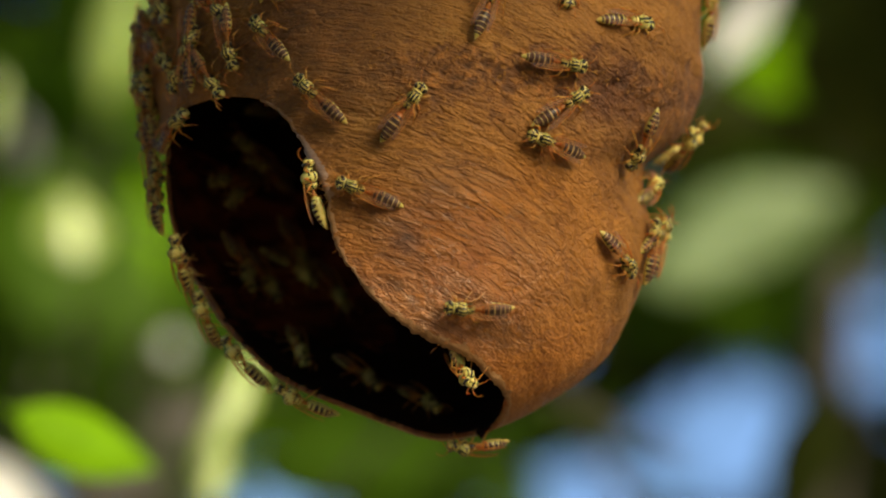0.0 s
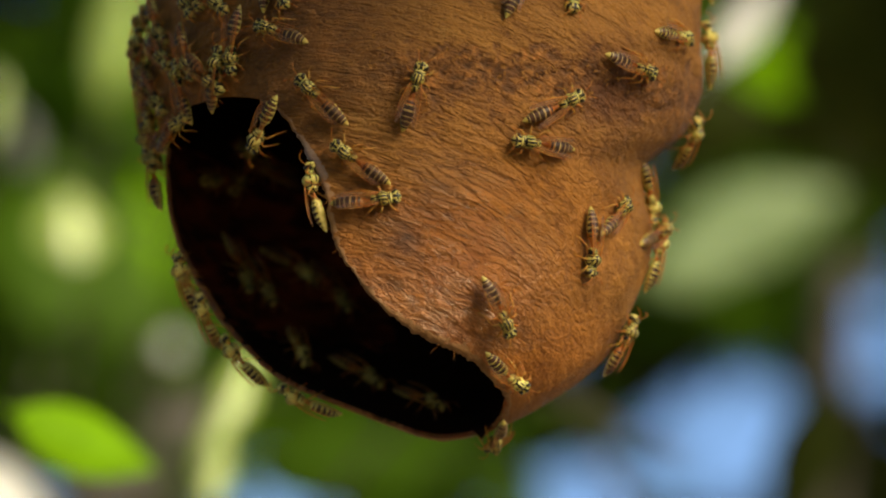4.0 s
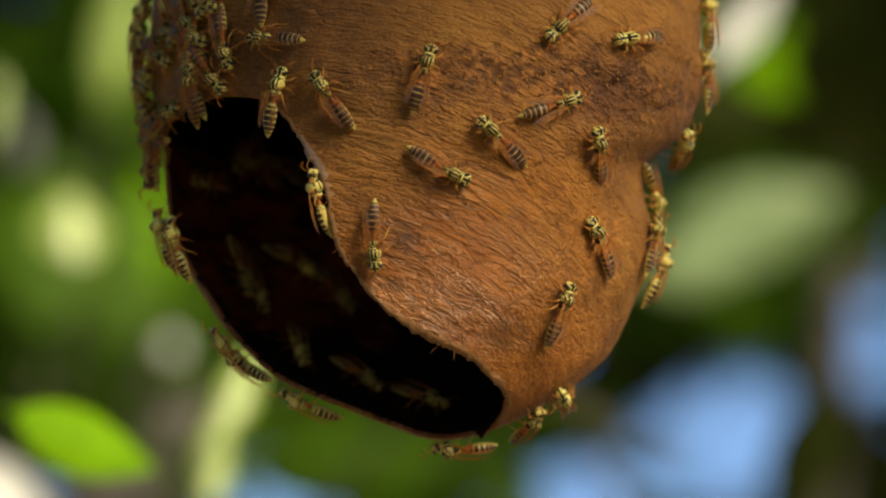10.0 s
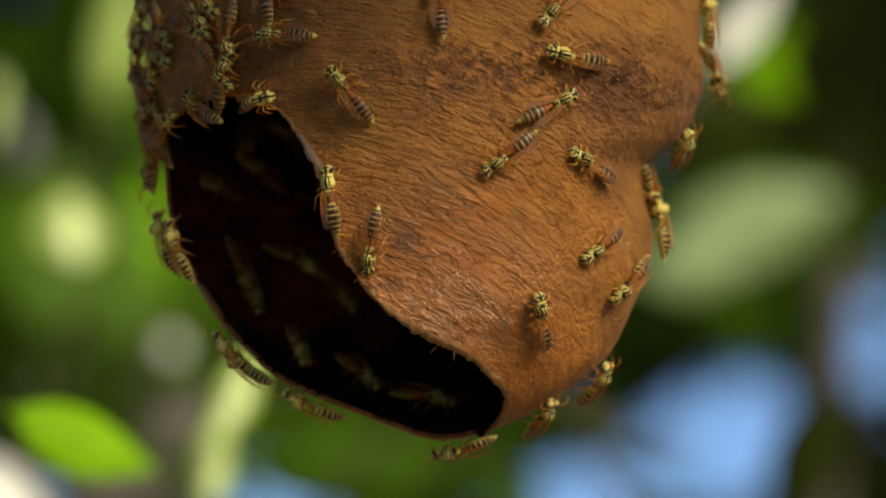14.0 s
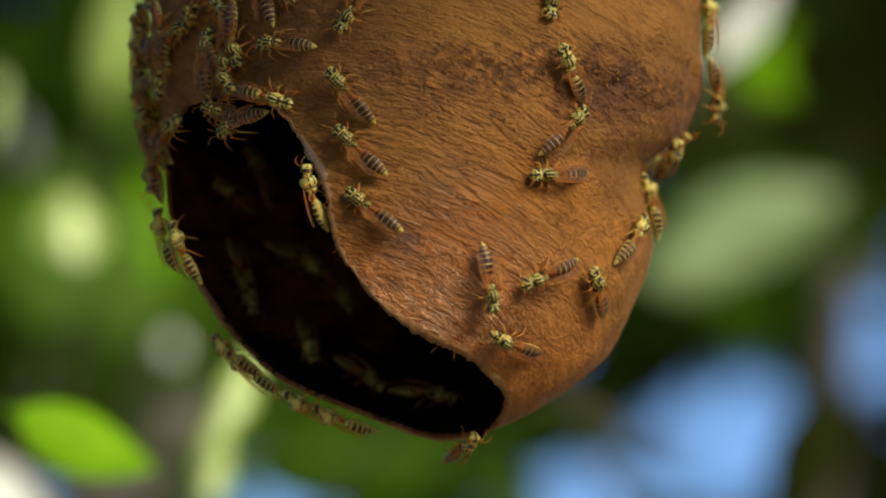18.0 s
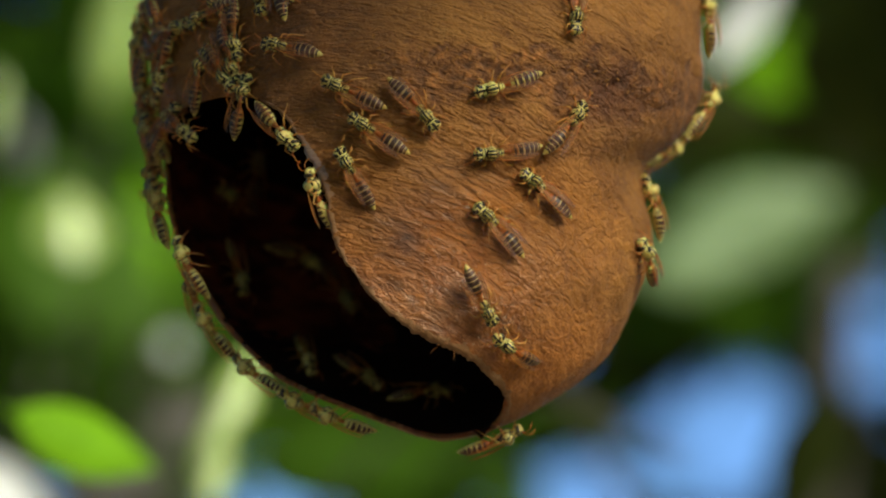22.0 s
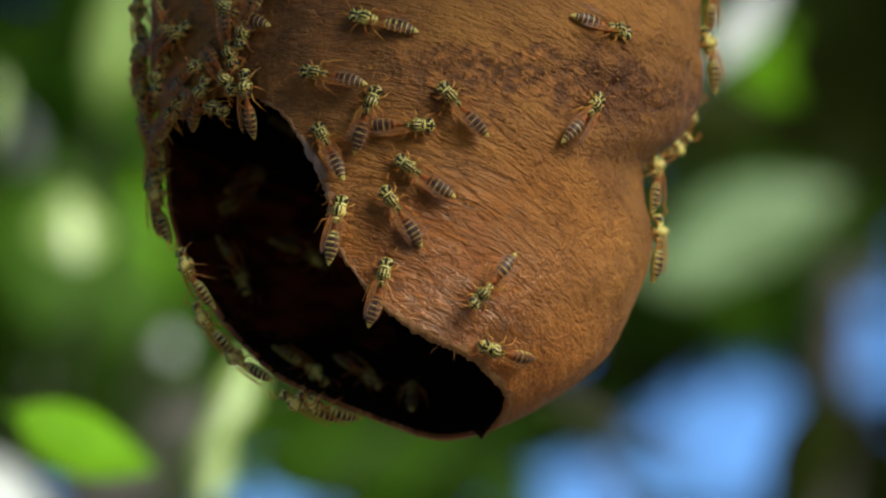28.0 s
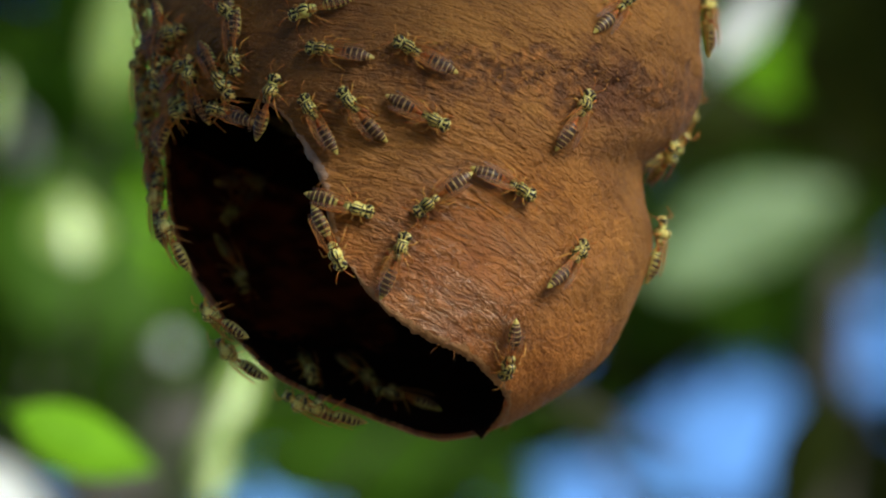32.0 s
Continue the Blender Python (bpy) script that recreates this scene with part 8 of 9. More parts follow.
    walk(lively(wasp("paper wasp resting on the dark inner wall of the nest", bend=0, spread=0)), [
        (0, in_nest(-17.7, -26.6, -34)), (1.45, in_nest(-17.7, -26.6, -35)), (2.91, in_nest(-17.7, -26.2, -35)), (4.36, in_nest(-17.7, -26.5, -28)),
        (5.82, in_nest(-17.8, -26.8, -38)), (7.27, in_nest(-17.9, -26.7, -41)), (8.73, in_nest(-17.4, -26.7, -32)), (10.18, in_nest(-17.9, -26.7, -32)),
        (11.64, in_nest(-17.7, -26.5, -37)), (13.09, in_nest(-17.8, -26.4, -30)), (14.55, in_nest(-17.4, -26.5, -40)), (16, in_nest(-17.8, -26.4, -40)),
        (17.45, in_nest(-17.3, -26.7, -32)), (18.91, in_nest(-17.3, -26.6, -36)), (20.36, in_nest(-17.3, -26.3, -39)), (21.82, in_nest(-17.5, -26.5, -34)),
        (23.27, in_nest(-17.4, -26.6, -39)), (24.73, in_nest(-17.3, -26.8, -43)), (26.18, in_nest(-17.7, -26.7, -39)), (27.64, in_nest(-17.5, -26.5, -32)),
        (29.09, in_nest(-17.5, -26.6, -43)), (30.55, in_nest(-17.3, -26.5, -40)), (32, in_nest(-17.6, -26.4, -38))])
    walk(lively(wasp("paper wasp resting on the dark inner wall of the nest", bend=-4, spread=0)), [
        (0, in_nest(-44.4, 13.1, -171)), (1.33, in_nest(-45.1, 13.0, -173)), (2.67, in_nest(-45.8, 13.0, -175)), (4, in_nest(-46.4, 12.9, -177)),
        (5.33, in_nest(-47.1, 12.9, -180)), (6.67, in_nest(-47.8, 12.8, -182)), (8, in_nest(-48.4, 12.7, -184)), (14, in_nest(-45.9, 11.2, -201)),
        (20, in_nest(-43.3, 9.7, -217)), (26, in_nest(-43.1, 9.4, -173)), (32, in_nest(-43.5, 8.8, -126))])
    walk(lively(wasp("paper wasp resting on the dark inner wall of the nest", bend=0, spread=0)), [
        (0, in_nest(-42.6, -3.8, -63)), (1.43, in_nest(-42.9, -3.8, -61)), (2.86, in_nest(-42.5, -3.8, -70)), (4.29, in_nest(-42.9, -4.0, -65)),
        (5.71, in_nest(-43.0, -3.9, -65)), (7.14, in_nest(-42.8, -4.0, -64)), (8.57, in_nest(-42.9, -4.6, -74)), (10, in_nest(-42.4, -4.5, -71)),
        (11.43, in_nest(-42.8, -4.8, -71)), (12.86, in_nest(-42.6, -4.6, -75)), (14.29, in_nest(-42.7, -4.6, -69)), (15.71, in_nest(-42.4, -5.1, -75)),
        (17.14, in_nest(-42.7, -5.3, -74)), (18.57, in_nest(-42.6, -4.8, -71)), (20, in_nest(-42.6, -5.2, -75)), (21.33, in_nest(-42.8, -4.9, -74)),
        (22.67, in_nest(-43.1, -4.9, -74)), (24, in_nest(-43.1, -4.8, -75)), (25.33, in_nest(-43.0, -4.8, -71)), (26.67, in_nest(-43.3, -4.5, -71)),
        (28, in_nest(-43.6, -4.6, -63)), (29.33, in_nest(-43.7, -4.5, -65)), (30.67, in_nest(-43.6, -4.3, -63)), (32, in_nest(-43.9, -4.3, -63))])
    walk(lively(wasp("paper wasp resting on the dark inner wall of the nest", bend=0, spread=4)), [
        (0, in_nest(-4.9, -31.9, -27)), (1.43, in_nest(-4.8, -31.7, -30)), (2.86, in_nest(-4.8, -32.0, -24)), (4.29, in_nest(-4.7, -31.7, -19)),
        (5.71, in_nest(-4.6, -31.4, -18)), (7.14, in_nest(-4.3, -31.5, -18)), (8.57, in_nest(-4.7, -31.3, -24)), (10, in_nest(-4.8, -31.4, -17)),
        (11.43, in_nest(-4.6, -31.8, -12)), (12.86, in_nest(-4.2, -31.6, -18)), (14.29, in_nest(-4.1, -31.6, -8)), (15.71, in_nest(-4.3, -31.4, -16)),
        (17.14, in_nest(-4.5, -31.0, -8)), (18.57, in_nest(-3.8, -31.1, -8)), (20, in_nest(-4.0, -31.1, -8)), (24, in_nest(-5.4, -31.1, 39)),
        (28, in_nest(-6.4, -31.6, 92)), (32, in_nest(-7.6, -31.9, 146))])
    walk(lively(wasp("paper wasp resting on the dark inner wall of the nest", bend=0, spread=4)), [
        (0, in_nest(-39.6, 17.7, 135)), (1.4, in_nest(-39.5, 17.2, 131)), (2.8, in_nest(-39.2, 17.1, 137)), (4.2, in_nest(-39.2, 16.7, 140)),
        (5.6, in_nest(-39.2, 16.0, 140)), (7, in_nest(-38.8, 16.0, 138)), (8.4, in_nest(-38.9, 15.6, 142)), (9.8, in_nest(-38.5, 15.2, 143)),
        (11.2, in_nest(-38.2, 14.8, 144)), (12.6, in_nest(-37.8, 14.3, 140)), (14, in_nest(-37.9, 14.3, 143)), (20, in_nest(-39.4, 13.7, 95)),
        (26, in_nest(-41.0, 13.1, 48)), (32, in_nest(-42.5, 12.5, 0))])
    walk(lively(wasp(bend=0, spread=4)), [
        (0, on_nest(-55.8, 42.7, -61)), (1, on_nest(-55.7, 43.2, -61)), (2, on_nest(-54.5, 43.2, -60)), (3, on_nest(-54.4, 43.3, -65)), (4.25, on_nest(-54.1, 43.9, -67)),
        (5.5, on_nest(-53.3, 43.9, -66)), (6.75, on_nest(-53.0, 44.2, -70)), (8, on_nest(-53.3, 44.0, -64)), (9, on_nest(-52.8, 43.7, -63)),
        (10, on_nest(-52.4, 43.7, -68)), (11, on_nest(-53.2, 44.0, -61)), (12, on_nest(-54.2, 44.2, -61)), (13, on_nest(-54.2, 43.3, -60)),
        (14, on_nest(-53.4, 43.0, -67)), (15, on_nest(-53.0, 42.8, -72)), (16, on_nest(-53.1, 43.0, -70)), (17, on_nest(-52.6, 43.1, -68)),
        (18, on_nest(-53.4, 43.3, -72)), (19, on_nest(-53.6, 43.7, -67)), (20, on_nest(-53.7, 43.9, -69)), (21, on_nest(-54.0, 44.2, -60)),
        (22, on_nest(-53.8, 43.9, -66)), (23, on_nest(-54.2, 44.1, -63)), (24, on_nest(-53.2, 43.8, -64)), (25, on_nest(-52.6, 43.6, -70)),
        (26.25, on_nest(-52.4, 44.0, -65)), (27.5, on_nest(-52.9, 43.9, -64)), (29, on_nest(-52.9, 43.9, -65)), (30.5, on_nest(-52.6, 43.7, -66)),
        (32, on_nest(-53.1, 43.4, -70))])
    walk(lively(wasp(bend=8, spread=0)), [
        (0, on_nest(-55.7, 36.2, -99)), (1, on_nest(-55.3, 36.6, -104)), (2, on_nest(-55.6, 36.9, -105)), (3, on_nest(-55.5, 37.2, -99)),
        (4.25, on_nest(-55.4, 36.9, -108)), (5.5, on_nest(-55.0, 36.0, -105)), (6.75, on_nest(-55.7, 36.4, -106)), (8, on_nest(-55.8, 36.1, -99)),
        (9, on_nest(-55.2, 36.1, -108)), (10, on_nest(-54.8, 36.3, -108)), (11, on_nest(-54.7, 36.7, -112)), (12, on_nest(-53.8, 36.7, -107)),
        (13, on_nest(-54.0, 36.7, -109)), (14, on_nest(-54.0, 36.9, -102)), (15, on_nest(-53.8, 36.5, -100)), (16, on_nest(-53.6, 36.6, -101)),
        (17, on_nest(-53.2, 36.0, -100)), (18, on_nest(-52.6, 35.2, -100)), (19, on_nest(-52.5, 35.0, -102)), (20, on_nest(-52.2, 35.2, -101)),
        (21, on_nest(-52.2, 35.8, -104)), (22, on_nest(-52.1, 35.8, -104)), (23, on_nest(-51.6, 35.3, -111)), (24, on_nest(-51.9, 35.7, -110)),
        (25, on_nest(-52.4, 35.6, -113)), (26.25, on_nest(-52.4, 35.9, -114)), (27.5, on_nest(-52.9, 36.0, -104)), (29, on_nest(-52.7, 36.1, -98)),
        (30.5, on_nest(-52.1, 36.1, -105)), (32, on_nest(-53.0, 36.4, -103))])
    walk(lively(wasp(bend=8, spread=0)), [
        (0, on_nest(-57.2, 30.9, -56)), (1, on_nest(-56.3, 30.8, -60)), (2, on_nest(-55.6, 31.0, -59)), (3, on_nest(-55.1, 31.1, -63)), (4.25, on_nest(-54.6, 30.9, -68)),
        (5.5, on_nest(-54.4, 31.1, -62)), (6.75, on_nest(-55.2, 30.8, -62)), (8, on_nest(-55.6, 30.9, -59)), (9, on_nest(-56.7, 30.8, -55)),
        (10, on_nest(-56.7, 30.3, -59)), (11, on_nest(-57.1, 30.0, -60)), (12, on_nest(-56.9, 29.6, -58)), (13, on_nest(-56.0, 29.8, -56)),
        (14, on_nest(-55.6, 29.8, -63)), (15, on_nest(-55.3, 30.0, -67)), (16, on_nest(-55.4, 30.2, -69)), (17, on_nest(-55.9, 30.6, -65)),
        (18, on_nest(-56.8, 30.6, -71)), (19, on_nest(-56.9, 29.9, -66)), (20, on_nest(-57.3, 31.0, -58)), (21, on_nest(-58.0, 31.4, -55)),
        (22, on_nest(-58.0, 31.0, -53)), (23, on_nest(-57.7, 31.3, -61)), (24, on_nest(-57.7, 31.7, -59)), (25, on_nest(-57.4, 31.9, -56)),
        (26.25, on_nest(-57.3, 32.4, -56)), (27.5, on_nest(-57.4, 32.7, -56)), (29, on_nest(-57.3, 32.3, -56)), (30.5, on_nest(-56.1, 31.2, -63)),
        (32, on_nest(-57.5, 31.0, -56))])
    walk(lively(wasp(bend=0, spread=0)), [
        (0, on_nest(-42.6, 46.2, -52)), (1, on_nest(-43.4, 46.8, -49)), (2, on_nest(-43.7, 47.4, -47)), (3, on_nest(-43.8, 47.5, -46)), (4.25, on_nest(-43.3, 47.6, -44)),
        (5.5, on_nest(-42.9, 47.8, -50)), (6.75, on_nest(-43.7, 47.4, -44)), (8, on_nest(-44.3, 47.6, -47)), (9, on_nest(-44.3, 47.9, -53)),
        (10, on_nest(-45.0, 48.0, -49)), (11, on_nest(-44.9, 48.5, -53)), (12, on_nest(-45.3, 48.5, -47)), (13, on_nest(-44.9, 47.8, -46)),
        (14, on_nest(-44.8, 47.3, -49)), (15, on_nest(-44.6, 47.4, -54)), (16, on_nest(-43.8, 47.6, -53)), (17, on_nest(-43.3, 47.9, -53)),
        (18, on_nest(-43.3, 47.8, -49)), (19, on_nest(-43.2, 48.1, -49)), (20, on_nest(-43.2, 48.2, -45)), (21, on_nest(-43.7, 47.6, -46)),
        (22, on_nest(-43.6, 47.6, -45)), (23, on_nest(-43.1, 47.3, -48)), (24, on_nest(-42.8, 47.1, -47)), (25, on_nest(-42.9, 47.1, -47)),
        (26.25, on_nest(-42.4, 46.9, -51)), (27.5, on_nest(-42.0, 46.8, -49)), (29, on_nest(-41.5, 47.6, -50)), (30.5, on_nest(-42.3, 47.1, -47)),
        (32, on_nest(-41.4, 46.4, -49))])
    walk(lively(wasp(bend=4, spread=2)), [
        (0, on_nest(-50.7, 22.7, 54)), (1, on_nest(-50.7, 22.9, 52)), (2, on_nest(-50.6, 22.9, 49)), (3, on_nest(-50.7, 22.5, 49)), (4.25, on_nest(-50.7, 22.5, 47)),
        (5.5, on_nest(-51.3, 23.0, 53)), (6.75, on_nest(-51.6, 23.2, 52)), (8, on_nest(-52.5, 24.0, 47)), (9, on_nest(-53.0, 24.2, 40)), (10, on_nest(-53.0, 24.3, 41)),
        (11, on_nest(-52.1, 24.2, 48)), (12, on_nest(-51.3, 23.6, 58)), (13, on_nest(-52.2, 23.2, 54)), (14, on_nest(-52.7, 23.0, 54)), (15, on_nest(-51.9, 22.4, 52)),
        (16, on_nest(-51.5, 22.1, 55)), (17, on_nest(-51.2, 21.9, 59)), (18, on_nest(-51.9, 22.5, 50)), (19, on_nest(-53.1, 22.6, 44)), (20, on_nest(-52.6, 22.7, 50)),
        (21, on_nest(-52.4, 23.2, 45)), (22, on_nest(-52.3, 23.1, 59)), (23, on_nest(-52.2, 23.4, 62)), (24, on_nest(-51.5, 23.7, 59)), (25, on_nest(-51.4, 23.7, 57)),
        (26.25, on_nest(-51.5, 23.8, 47)), (27.5, on_nest(-52.0, 24.0, 48)), (29, on_nest(-51.9, 24.0, 46)), (30.5, on_nest(-51.6, 23.9, 49)),
        (32, on_nest(-51.1, 24.1, 42))])
    walk(lively(wasp(bend=8, spread=0)), [
        (0, on_nest(-56.8, 23.3, 170)), (1, on_nest(-56.7, 22.9, 164)), (2, on_nest(-56.3, 23.5, 171)), (3, on_nest(-56.2, 23.2, 170)), (4.25, on_nest(-56.5, 23.1, 175)),
        (5.5, on_nest(-57.0, 23.6, 169)), (6.75, on_nest(-56.3, 23.0, 166)), (8, on_nest(-55.7, 22.3, 166)), (9, on_nest(-55.2, 21.6, 168)),
        (10, on_nest(-54.8, 21.4, 166)), (11, on_nest(-55.4, 21.0, 175)), (12, on_nest(-55.6, 21.0, 172)), (13, on_nest(-55.2, 20.9, 166)),
        (14, on_nest(-55.3, 21.1, 168)), (15, on_nest(-55.4, 21.1, 171)), (16, on_nest(-55.3, 21.3, 168)), (17, on_nest(-55.0, 21.2, 166)),
        (18, on_nest(-55.5, 22.0, 168)), (19, on_nest(-56.0, 22.2, 171)), (20, on_nest(-55.9, 21.8, 167)), (21, on_nest(-55.7, 21.8, 168)),
        (22, on_nest(-55.5, 22.5, 164)), (23, on_nest(-56.1, 22.5, 169)), (24, on_nest(-56.0, 22.6, 171)), (25, on_nest(-56.2, 23.1, 167)),
        (26.25, on_nest(-56.1, 22.5, 165)), (27.5, on_nest(-56.6, 22.6, 167)), (29, on_nest(-57.8, 22.6, 169)), (30.5, on_nest(-57.3, 22.1, 166)),
        (32, on_nest(-57.3, 22.0, 170))])
    walk(lively(wasp(bend=-8, spread=2)), [
        (0, on_nest(-39.7, 39.8, -79)), (1, on_nest(-39.3, 39.8, -82)), (2, on_nest(-39.1, 39.2, -91)), (3, on_nest(-38.5, 39.4, -91)), (4.25, on_nest(-38.9, 39.1, -93)),
        (5.5, on_nest(-39.3, 38.9, -86)), (6.75, on_nest(-39.7, 38.8, -82)), (8, on_nest(-40.4, 38.7, -83)), (9, on_nest(-40.5, 39.0, -86)),
        (10, on_nest(-40.7, 39.8, -79)), (11, on_nest(-40.4, 40.0, -85)), (12, on_nest(-39.7, 40.5, -81)), (13, on_nest(-39.6, 40.5, -90)),
        (14, on_nest(-39.5, 40.8, -91)), (15, on_nest(-39.4, 40.7, -92)), (16, on_nest(-39.3, 40.8, -82)), (17, on_nest(-39.1, 40.8, -84)),
        (18, on_nest(-38.8, 40.7, -82)), (19, on_nest(-38.6, 41.0, -80)), (20, on_nest(-38.6, 40.8, -82)), (21, on_nest(-38.1, 41.1, -83)),
        (22, on_nest(-38.6, 41.2, -83)), (23, on_nest(-38.6, 41.3, -81)), (24, on_nest(-38.5, 41.0, -88)), (25, on_nest(-37.8, 40.4, -87)),
        (26.25, on_nest(-38.7, 40.5, -78)), (27.5, on_nest(-39.5, 40.4, -79)), (29, on_nest(-38.7, 39.2, -88)), (30.5, on_nest(-38.4, 39.0, -83)),
        (32, on_nest(-38.5, 38.8, -88))])
    walk(lively(wasp(bend=4, spread=0)), [
        (0, on_nest(-43.9, 33.4, -58)), (1, on_nest(-44.2, 33.7, -58)), (2, on_nest(-44.4, 33.5, -60)), (3, on_nest(-44.5, 33.3, -55)), (4.25, on_nest(-44.4, 33.7, -49)),
        (5.5, on_nest(-44.1, 34.4, -52)), (6.75, on_nest(-43.8, 34.2, -55)), (8, on_nest(-43.6, 34.1, -52)), (9, on_nest(-43.4, 34.6, -54)),
        (10, on_nest(-43.8, 34.4, -56)), (11, on_nest(-43.6, 34.8, -49)), (12, on_nest(-43.5, 35.2, -53)), (13, on_nest(-42.8, 35.2, -60)),
        (14, on_nest(-42.2, 34.8, -59)), (15, on_nest(-41.8, 34.8, -60)), (16, on_nest(-41.4, 34.3, -52)), (17, on_nest(-41.3, 34.1, -57)),
        (18, on_nest(-41.3, 34.5, -63)), (19, on_nest(-41.3, 34.8, -59)), (20, on_nest(-41.5, 34.9, -55)), (21, on_nest(-41.7, 34.9, -57)),
        (22, on_nest(-41.3, 34.5, -59)), (23, on_nest(-41.1, 34.6, -60)), (24, on_nest(-41.5, 35.1, -54)), (25, on_nest(-41.8, 35.1, -54)),
        (26.25, on_nest(-41.5, 34.7, -55)), (27.5, on_nest(-41.0, 34.2, -60)), (29, on_nest(-41.7, 34.2, -60)), (30.5, on_nest(-41.6, 33.8, -60)),
        (32, on_nest(-42.4, 34.8, -59))])
    walk(lively(wasp(bend=0, spread=4)), [
        (0, on_nest(-53.4, 51.0, -107)), (1, on_nest(-54.4, 51.8, -98)), (2, on_nest(-54.7, 51.9, -103)), (3, on_nest(-55.1, 52.6, -97)),
        (4.25, on_nest(-55.0, 52.4, -96)), (5.5, on_nest(-55.5, 52.6, -105)), (6.75, on_nest(-56.0, 52.4, -105)), (8, on_nest(-56.8, 52.3, -93)),
        (9, on_nest(-57.1, 52.5, -94)), (10, on_nest(-56.7, 52.7, -102)), (11, on_nest(-57.1, 52.3, -105)), (12, on_nest(-56.8, 52.4, -101)),
        (13, on_nest(-56.6, 51.8, -100)), (14, on_nest(-56.3, 51.5, -106)), (15, on_nest(-55.5, 51.2, -109)), (16, on_nest(-56.3, 52.3, -95)),
        (17, on_nest(-56.0, 52.5, -98)), (18, on_nest(-55.4, 52.3, -100)), (19, on_nest(-54.7, 52.3, -97)), (20, on_nest(-54.2, 52.5, -97)),
        (21, on_nest(-53.8, 52.4, -107)), (22, on_nest(-53.6, 52.3, -111)), (23, on_nest(-53.3, 52.4, -109)), (24, on_nest(-54.1, 52.7, -110)),
        (25, on_nest(-53.9, 52.7, -103)), (26.25, on_nest(-53.9, 53.0, -96)), (27.5, on_nest(-53.8, 53.1, -93)), (29, on_nest(-53.6, 52.7, -101)),
        (30.5, on_nest(-54.6, 52.4, -96)), (32, on_nest(-56.2, 53.0, -94))])
    walk(lively(wasp(bend=-4, spread=7)), [
        (0, on_nest(-32.2, 51.2, -58)), (1, on_nest(-31.8, 50.9, -56)), (2, on_nest(-31.8, 50.7, -55)), (3, on_nest(-31.6, 50.2, -59)), (4.25, on_nest(-30.9, 50.0, -67)),
        (5.5, on_nest(-30.7, 50.2, -66)), (6.75, on_nest(-30.6, 50.8, -64)), (8, on_nest(-30.8, 51.1, -64)), (9, on_nest(-31.5, 51.6, -56)),
        (10, on_nest(-32.3, 52.6, -57)), (11, on_nest(-32.0, 52.1, -61)), (12, on_nest(-31.2, 51.9, -60)), (13, on_nest(-31.5, 51.5, -54)),
        (14, on_nest(-31.4, 51.7, -58)), (15, on_nest(-31.0, 51.5, -59)), (16, on_nest(-30.4, 51.1, -60)), (17, on_nest(-29.9, 50.7, -66)),
        (18, on_nest(-30.4, 50.6, -60)), (19, on_nest(-31.3, 50.9, -61)), (20, on_nest(-30.6, 51.0, -65)), (21, on_nest(-30.5, 51.0, -63)),
        (22, on_nest(-30.1, 51.1, -68)), (23, on_nest(-29.9, 51.4, -62)), (24, on_nest(-29.5, 51.6, -67)), (25, on_nest(-28.8, 52.0, -67)),
        (26.25, on_nest(-29.4, 52.2, -63)), (27.5, on_nest(-30.1, 52.5, -60)), (29, on_nest(-29.1, 52.1, -64)), (30.5, on_nest(-29.8, 51.3, -65)),
        (32, on_nest(-30.1, 52.2, -59))])
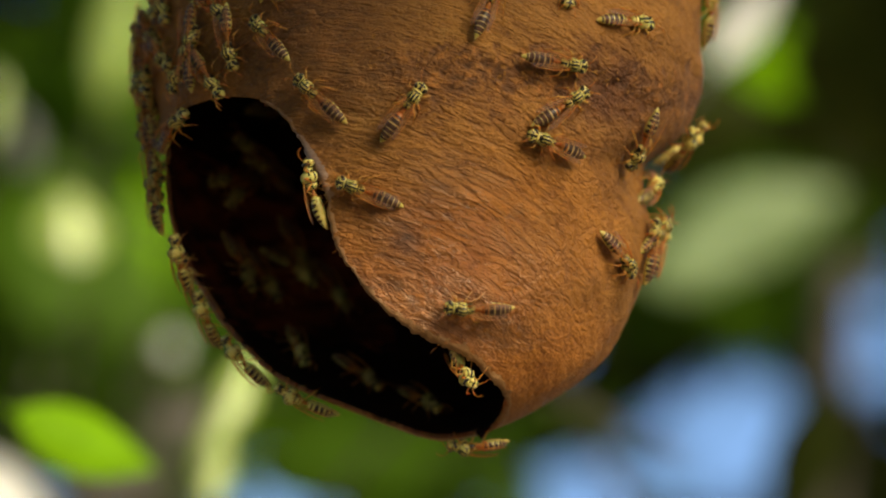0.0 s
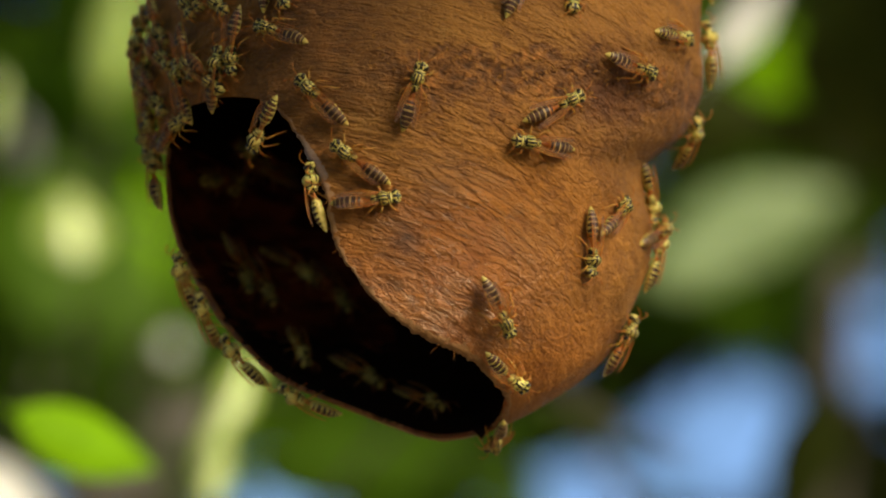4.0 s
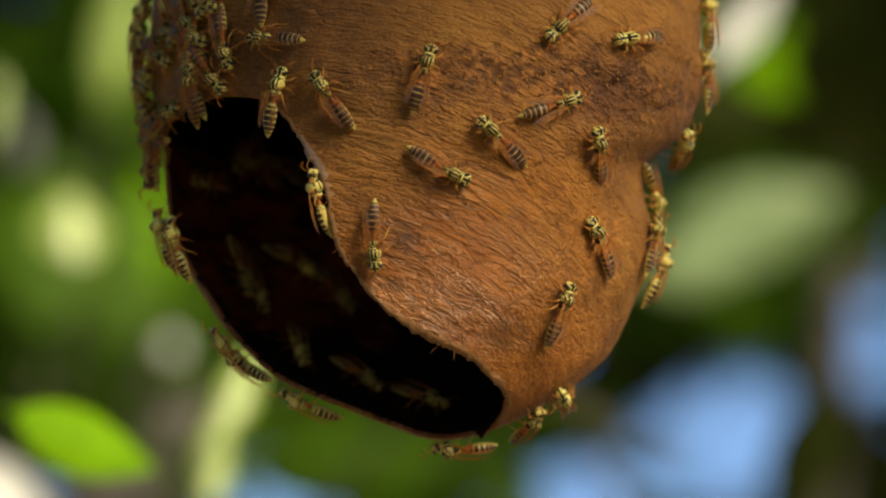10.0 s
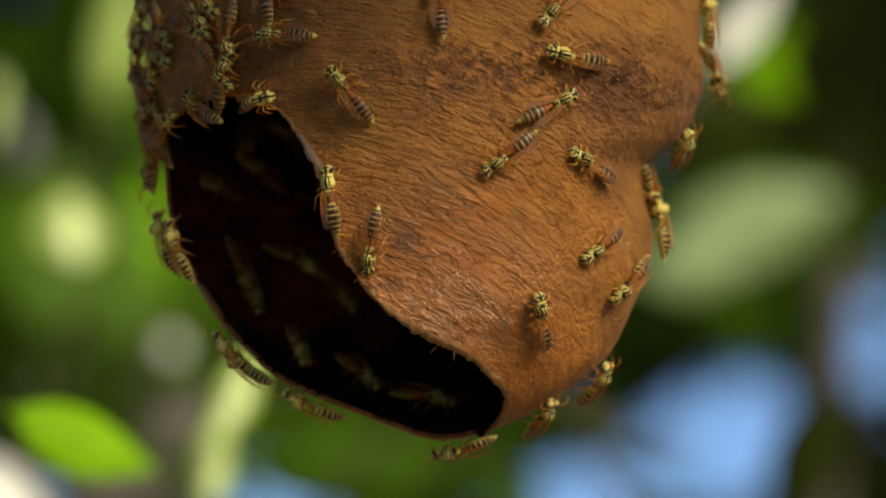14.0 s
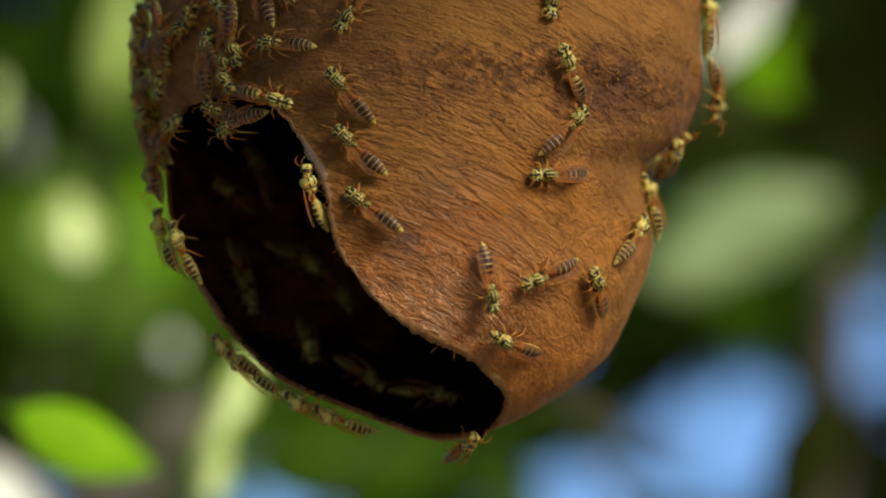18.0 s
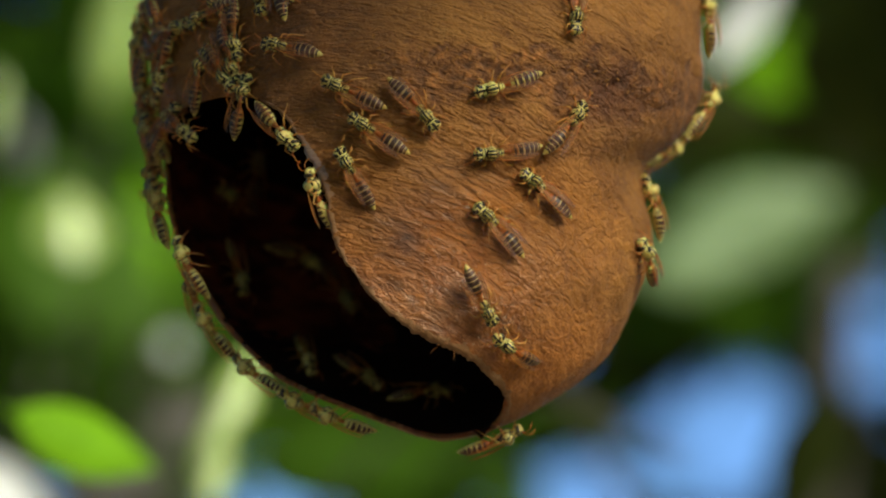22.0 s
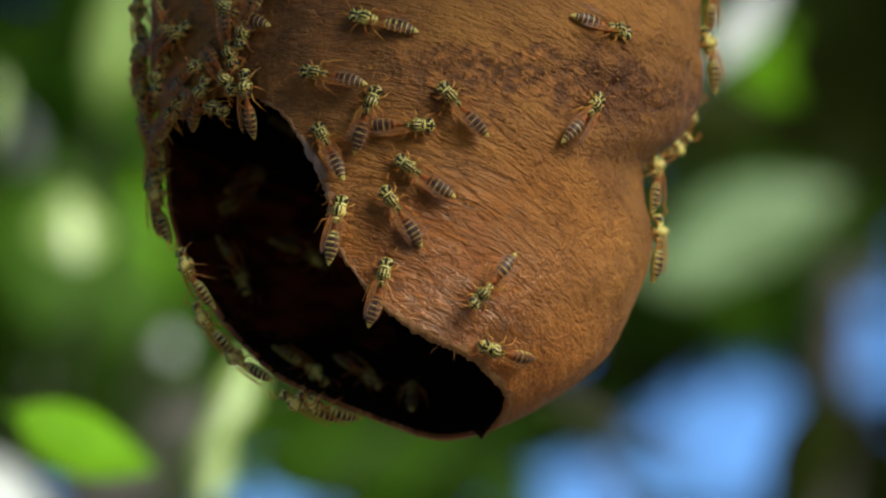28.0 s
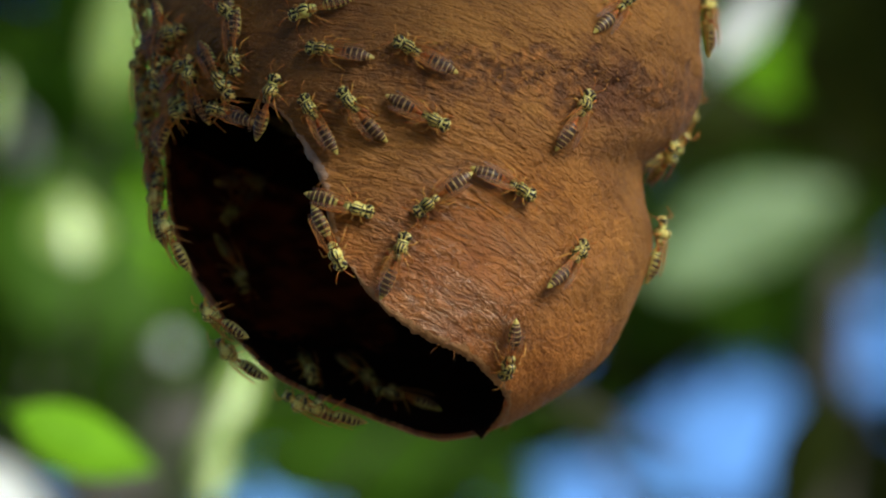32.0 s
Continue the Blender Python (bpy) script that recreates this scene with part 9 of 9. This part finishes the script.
    walk(lively(wasp(bend=4, spread=0)), [
        (0, on_nest(-59.1, 37.9, 94)), (1, on_nest(-59.7, 38.1, 91)), (2, on_nest(-59.7, 37.7, 87)), (3, on_nest(-60.3, 37.6, 82)), (4.25, on_nest(-60.1, 37.0, 81)),
        (5.5, on_nest(-59.4, 36.7, 89)), (6.75, on_nest(-59.7, 36.9, 87)), (8, on_nest(-59.8, 37.7, 87)), (9, on_nest(-59.4, 36.8, 95)), (10, on_nest(-59.3, 36.5, 95)),
        (11, on_nest(-59.5, 36.5, 87)), (12, on_nest(-59.4, 36.1, 82)), (13, on_nest(-60.2, 36.5, 81)), (14, on_nest(-60.6, 36.6, 79)), (15, on_nest(-60.7, 36.8, 78)),
        (16, on_nest(-60.7, 36.3, 80)), (17, on_nest(-61.1, 36.3, 83)), (18, on_nest(-60.8, 36.7, 80)), (19, on_nest(-60.8, 36.5, 84)), (20, on_nest(-59.7, 36.3, 88)),
        (21, on_nest(-59.0, 36.7, 93)), (22, on_nest(-59.6, 36.7, 90)), (23, on_nest(-60.0, 36.9, 82)), (24, on_nest(-59.9, 36.7, 80)), (25, on_nest(-59.4, 36.1, 82)),
        (26.25, on_nest(-59.3, 35.9, 80)), (27.5, on_nest(-59.1, 35.6, 87)), (29, on_nest(-58.8, 35.5, 84)), (30.5, on_nest(-58.2, 35.4, 87)),
        (32, on_nest(-58.1, 35.4, 87))])
    walk(lively(wasp(bend=8, spread=2)), [
        (0, on_nest(-59.5, 28.2, 109)), (1, on_nest(-59.5, 28.5, 109)), (2, on_nest(-59.7, 29.0, 107)), (3, on_nest(-59.4, 29.2, 105)), (4.25, on_nest(-59.8, 29.1, 97)),
        (5.5, on_nest(-59.7, 29.3, 99)), (6.75, on_nest(-59.0, 29.2, 105)), (8, on_nest(-58.9, 28.7, 105)), (9, on_nest(-58.8, 29.0, 104)), (10, on_nest(-58.7, 28.9, 97)),
        (11, on_nest(-58.8, 28.4, 98)), (12, on_nest(-59.1, 28.5, 98)), (13, on_nest(-58.2, 28.1, 98)), (14, on_nest(-57.2, 27.6, 108)), (15, on_nest(-57.5, 27.9, 109)),
        (16, on_nest(-57.6, 28.1, 115)), (17, on_nest(-57.7, 28.5, 110)), (18, on_nest(-58.2, 28.7, 104)), (19, on_nest(-58.2, 28.9, 105)),
        (20, on_nest(-57.6, 29.1, 109)), (21, on_nest(-57.3, 28.9, 108)), (22, on_nest(-57.8, 28.2, 106)), (23, on_nest(-58.1, 28.0, 107)),
        (24, on_nest(-57.8, 27.9, 113)), (25, on_nest(-58.2, 27.9, 111)), (26.25, on_nest(-58.1, 27.9, 113)), (27.5, on_nest(-58.5, 27.5, 111)),
        (29, on_nest(-57.7, 28.1, 109)), (30.5, on_nest(-58.5, 27.9, 97)), (32, on_nest(-57.6, 27.5, 110))])


motions()
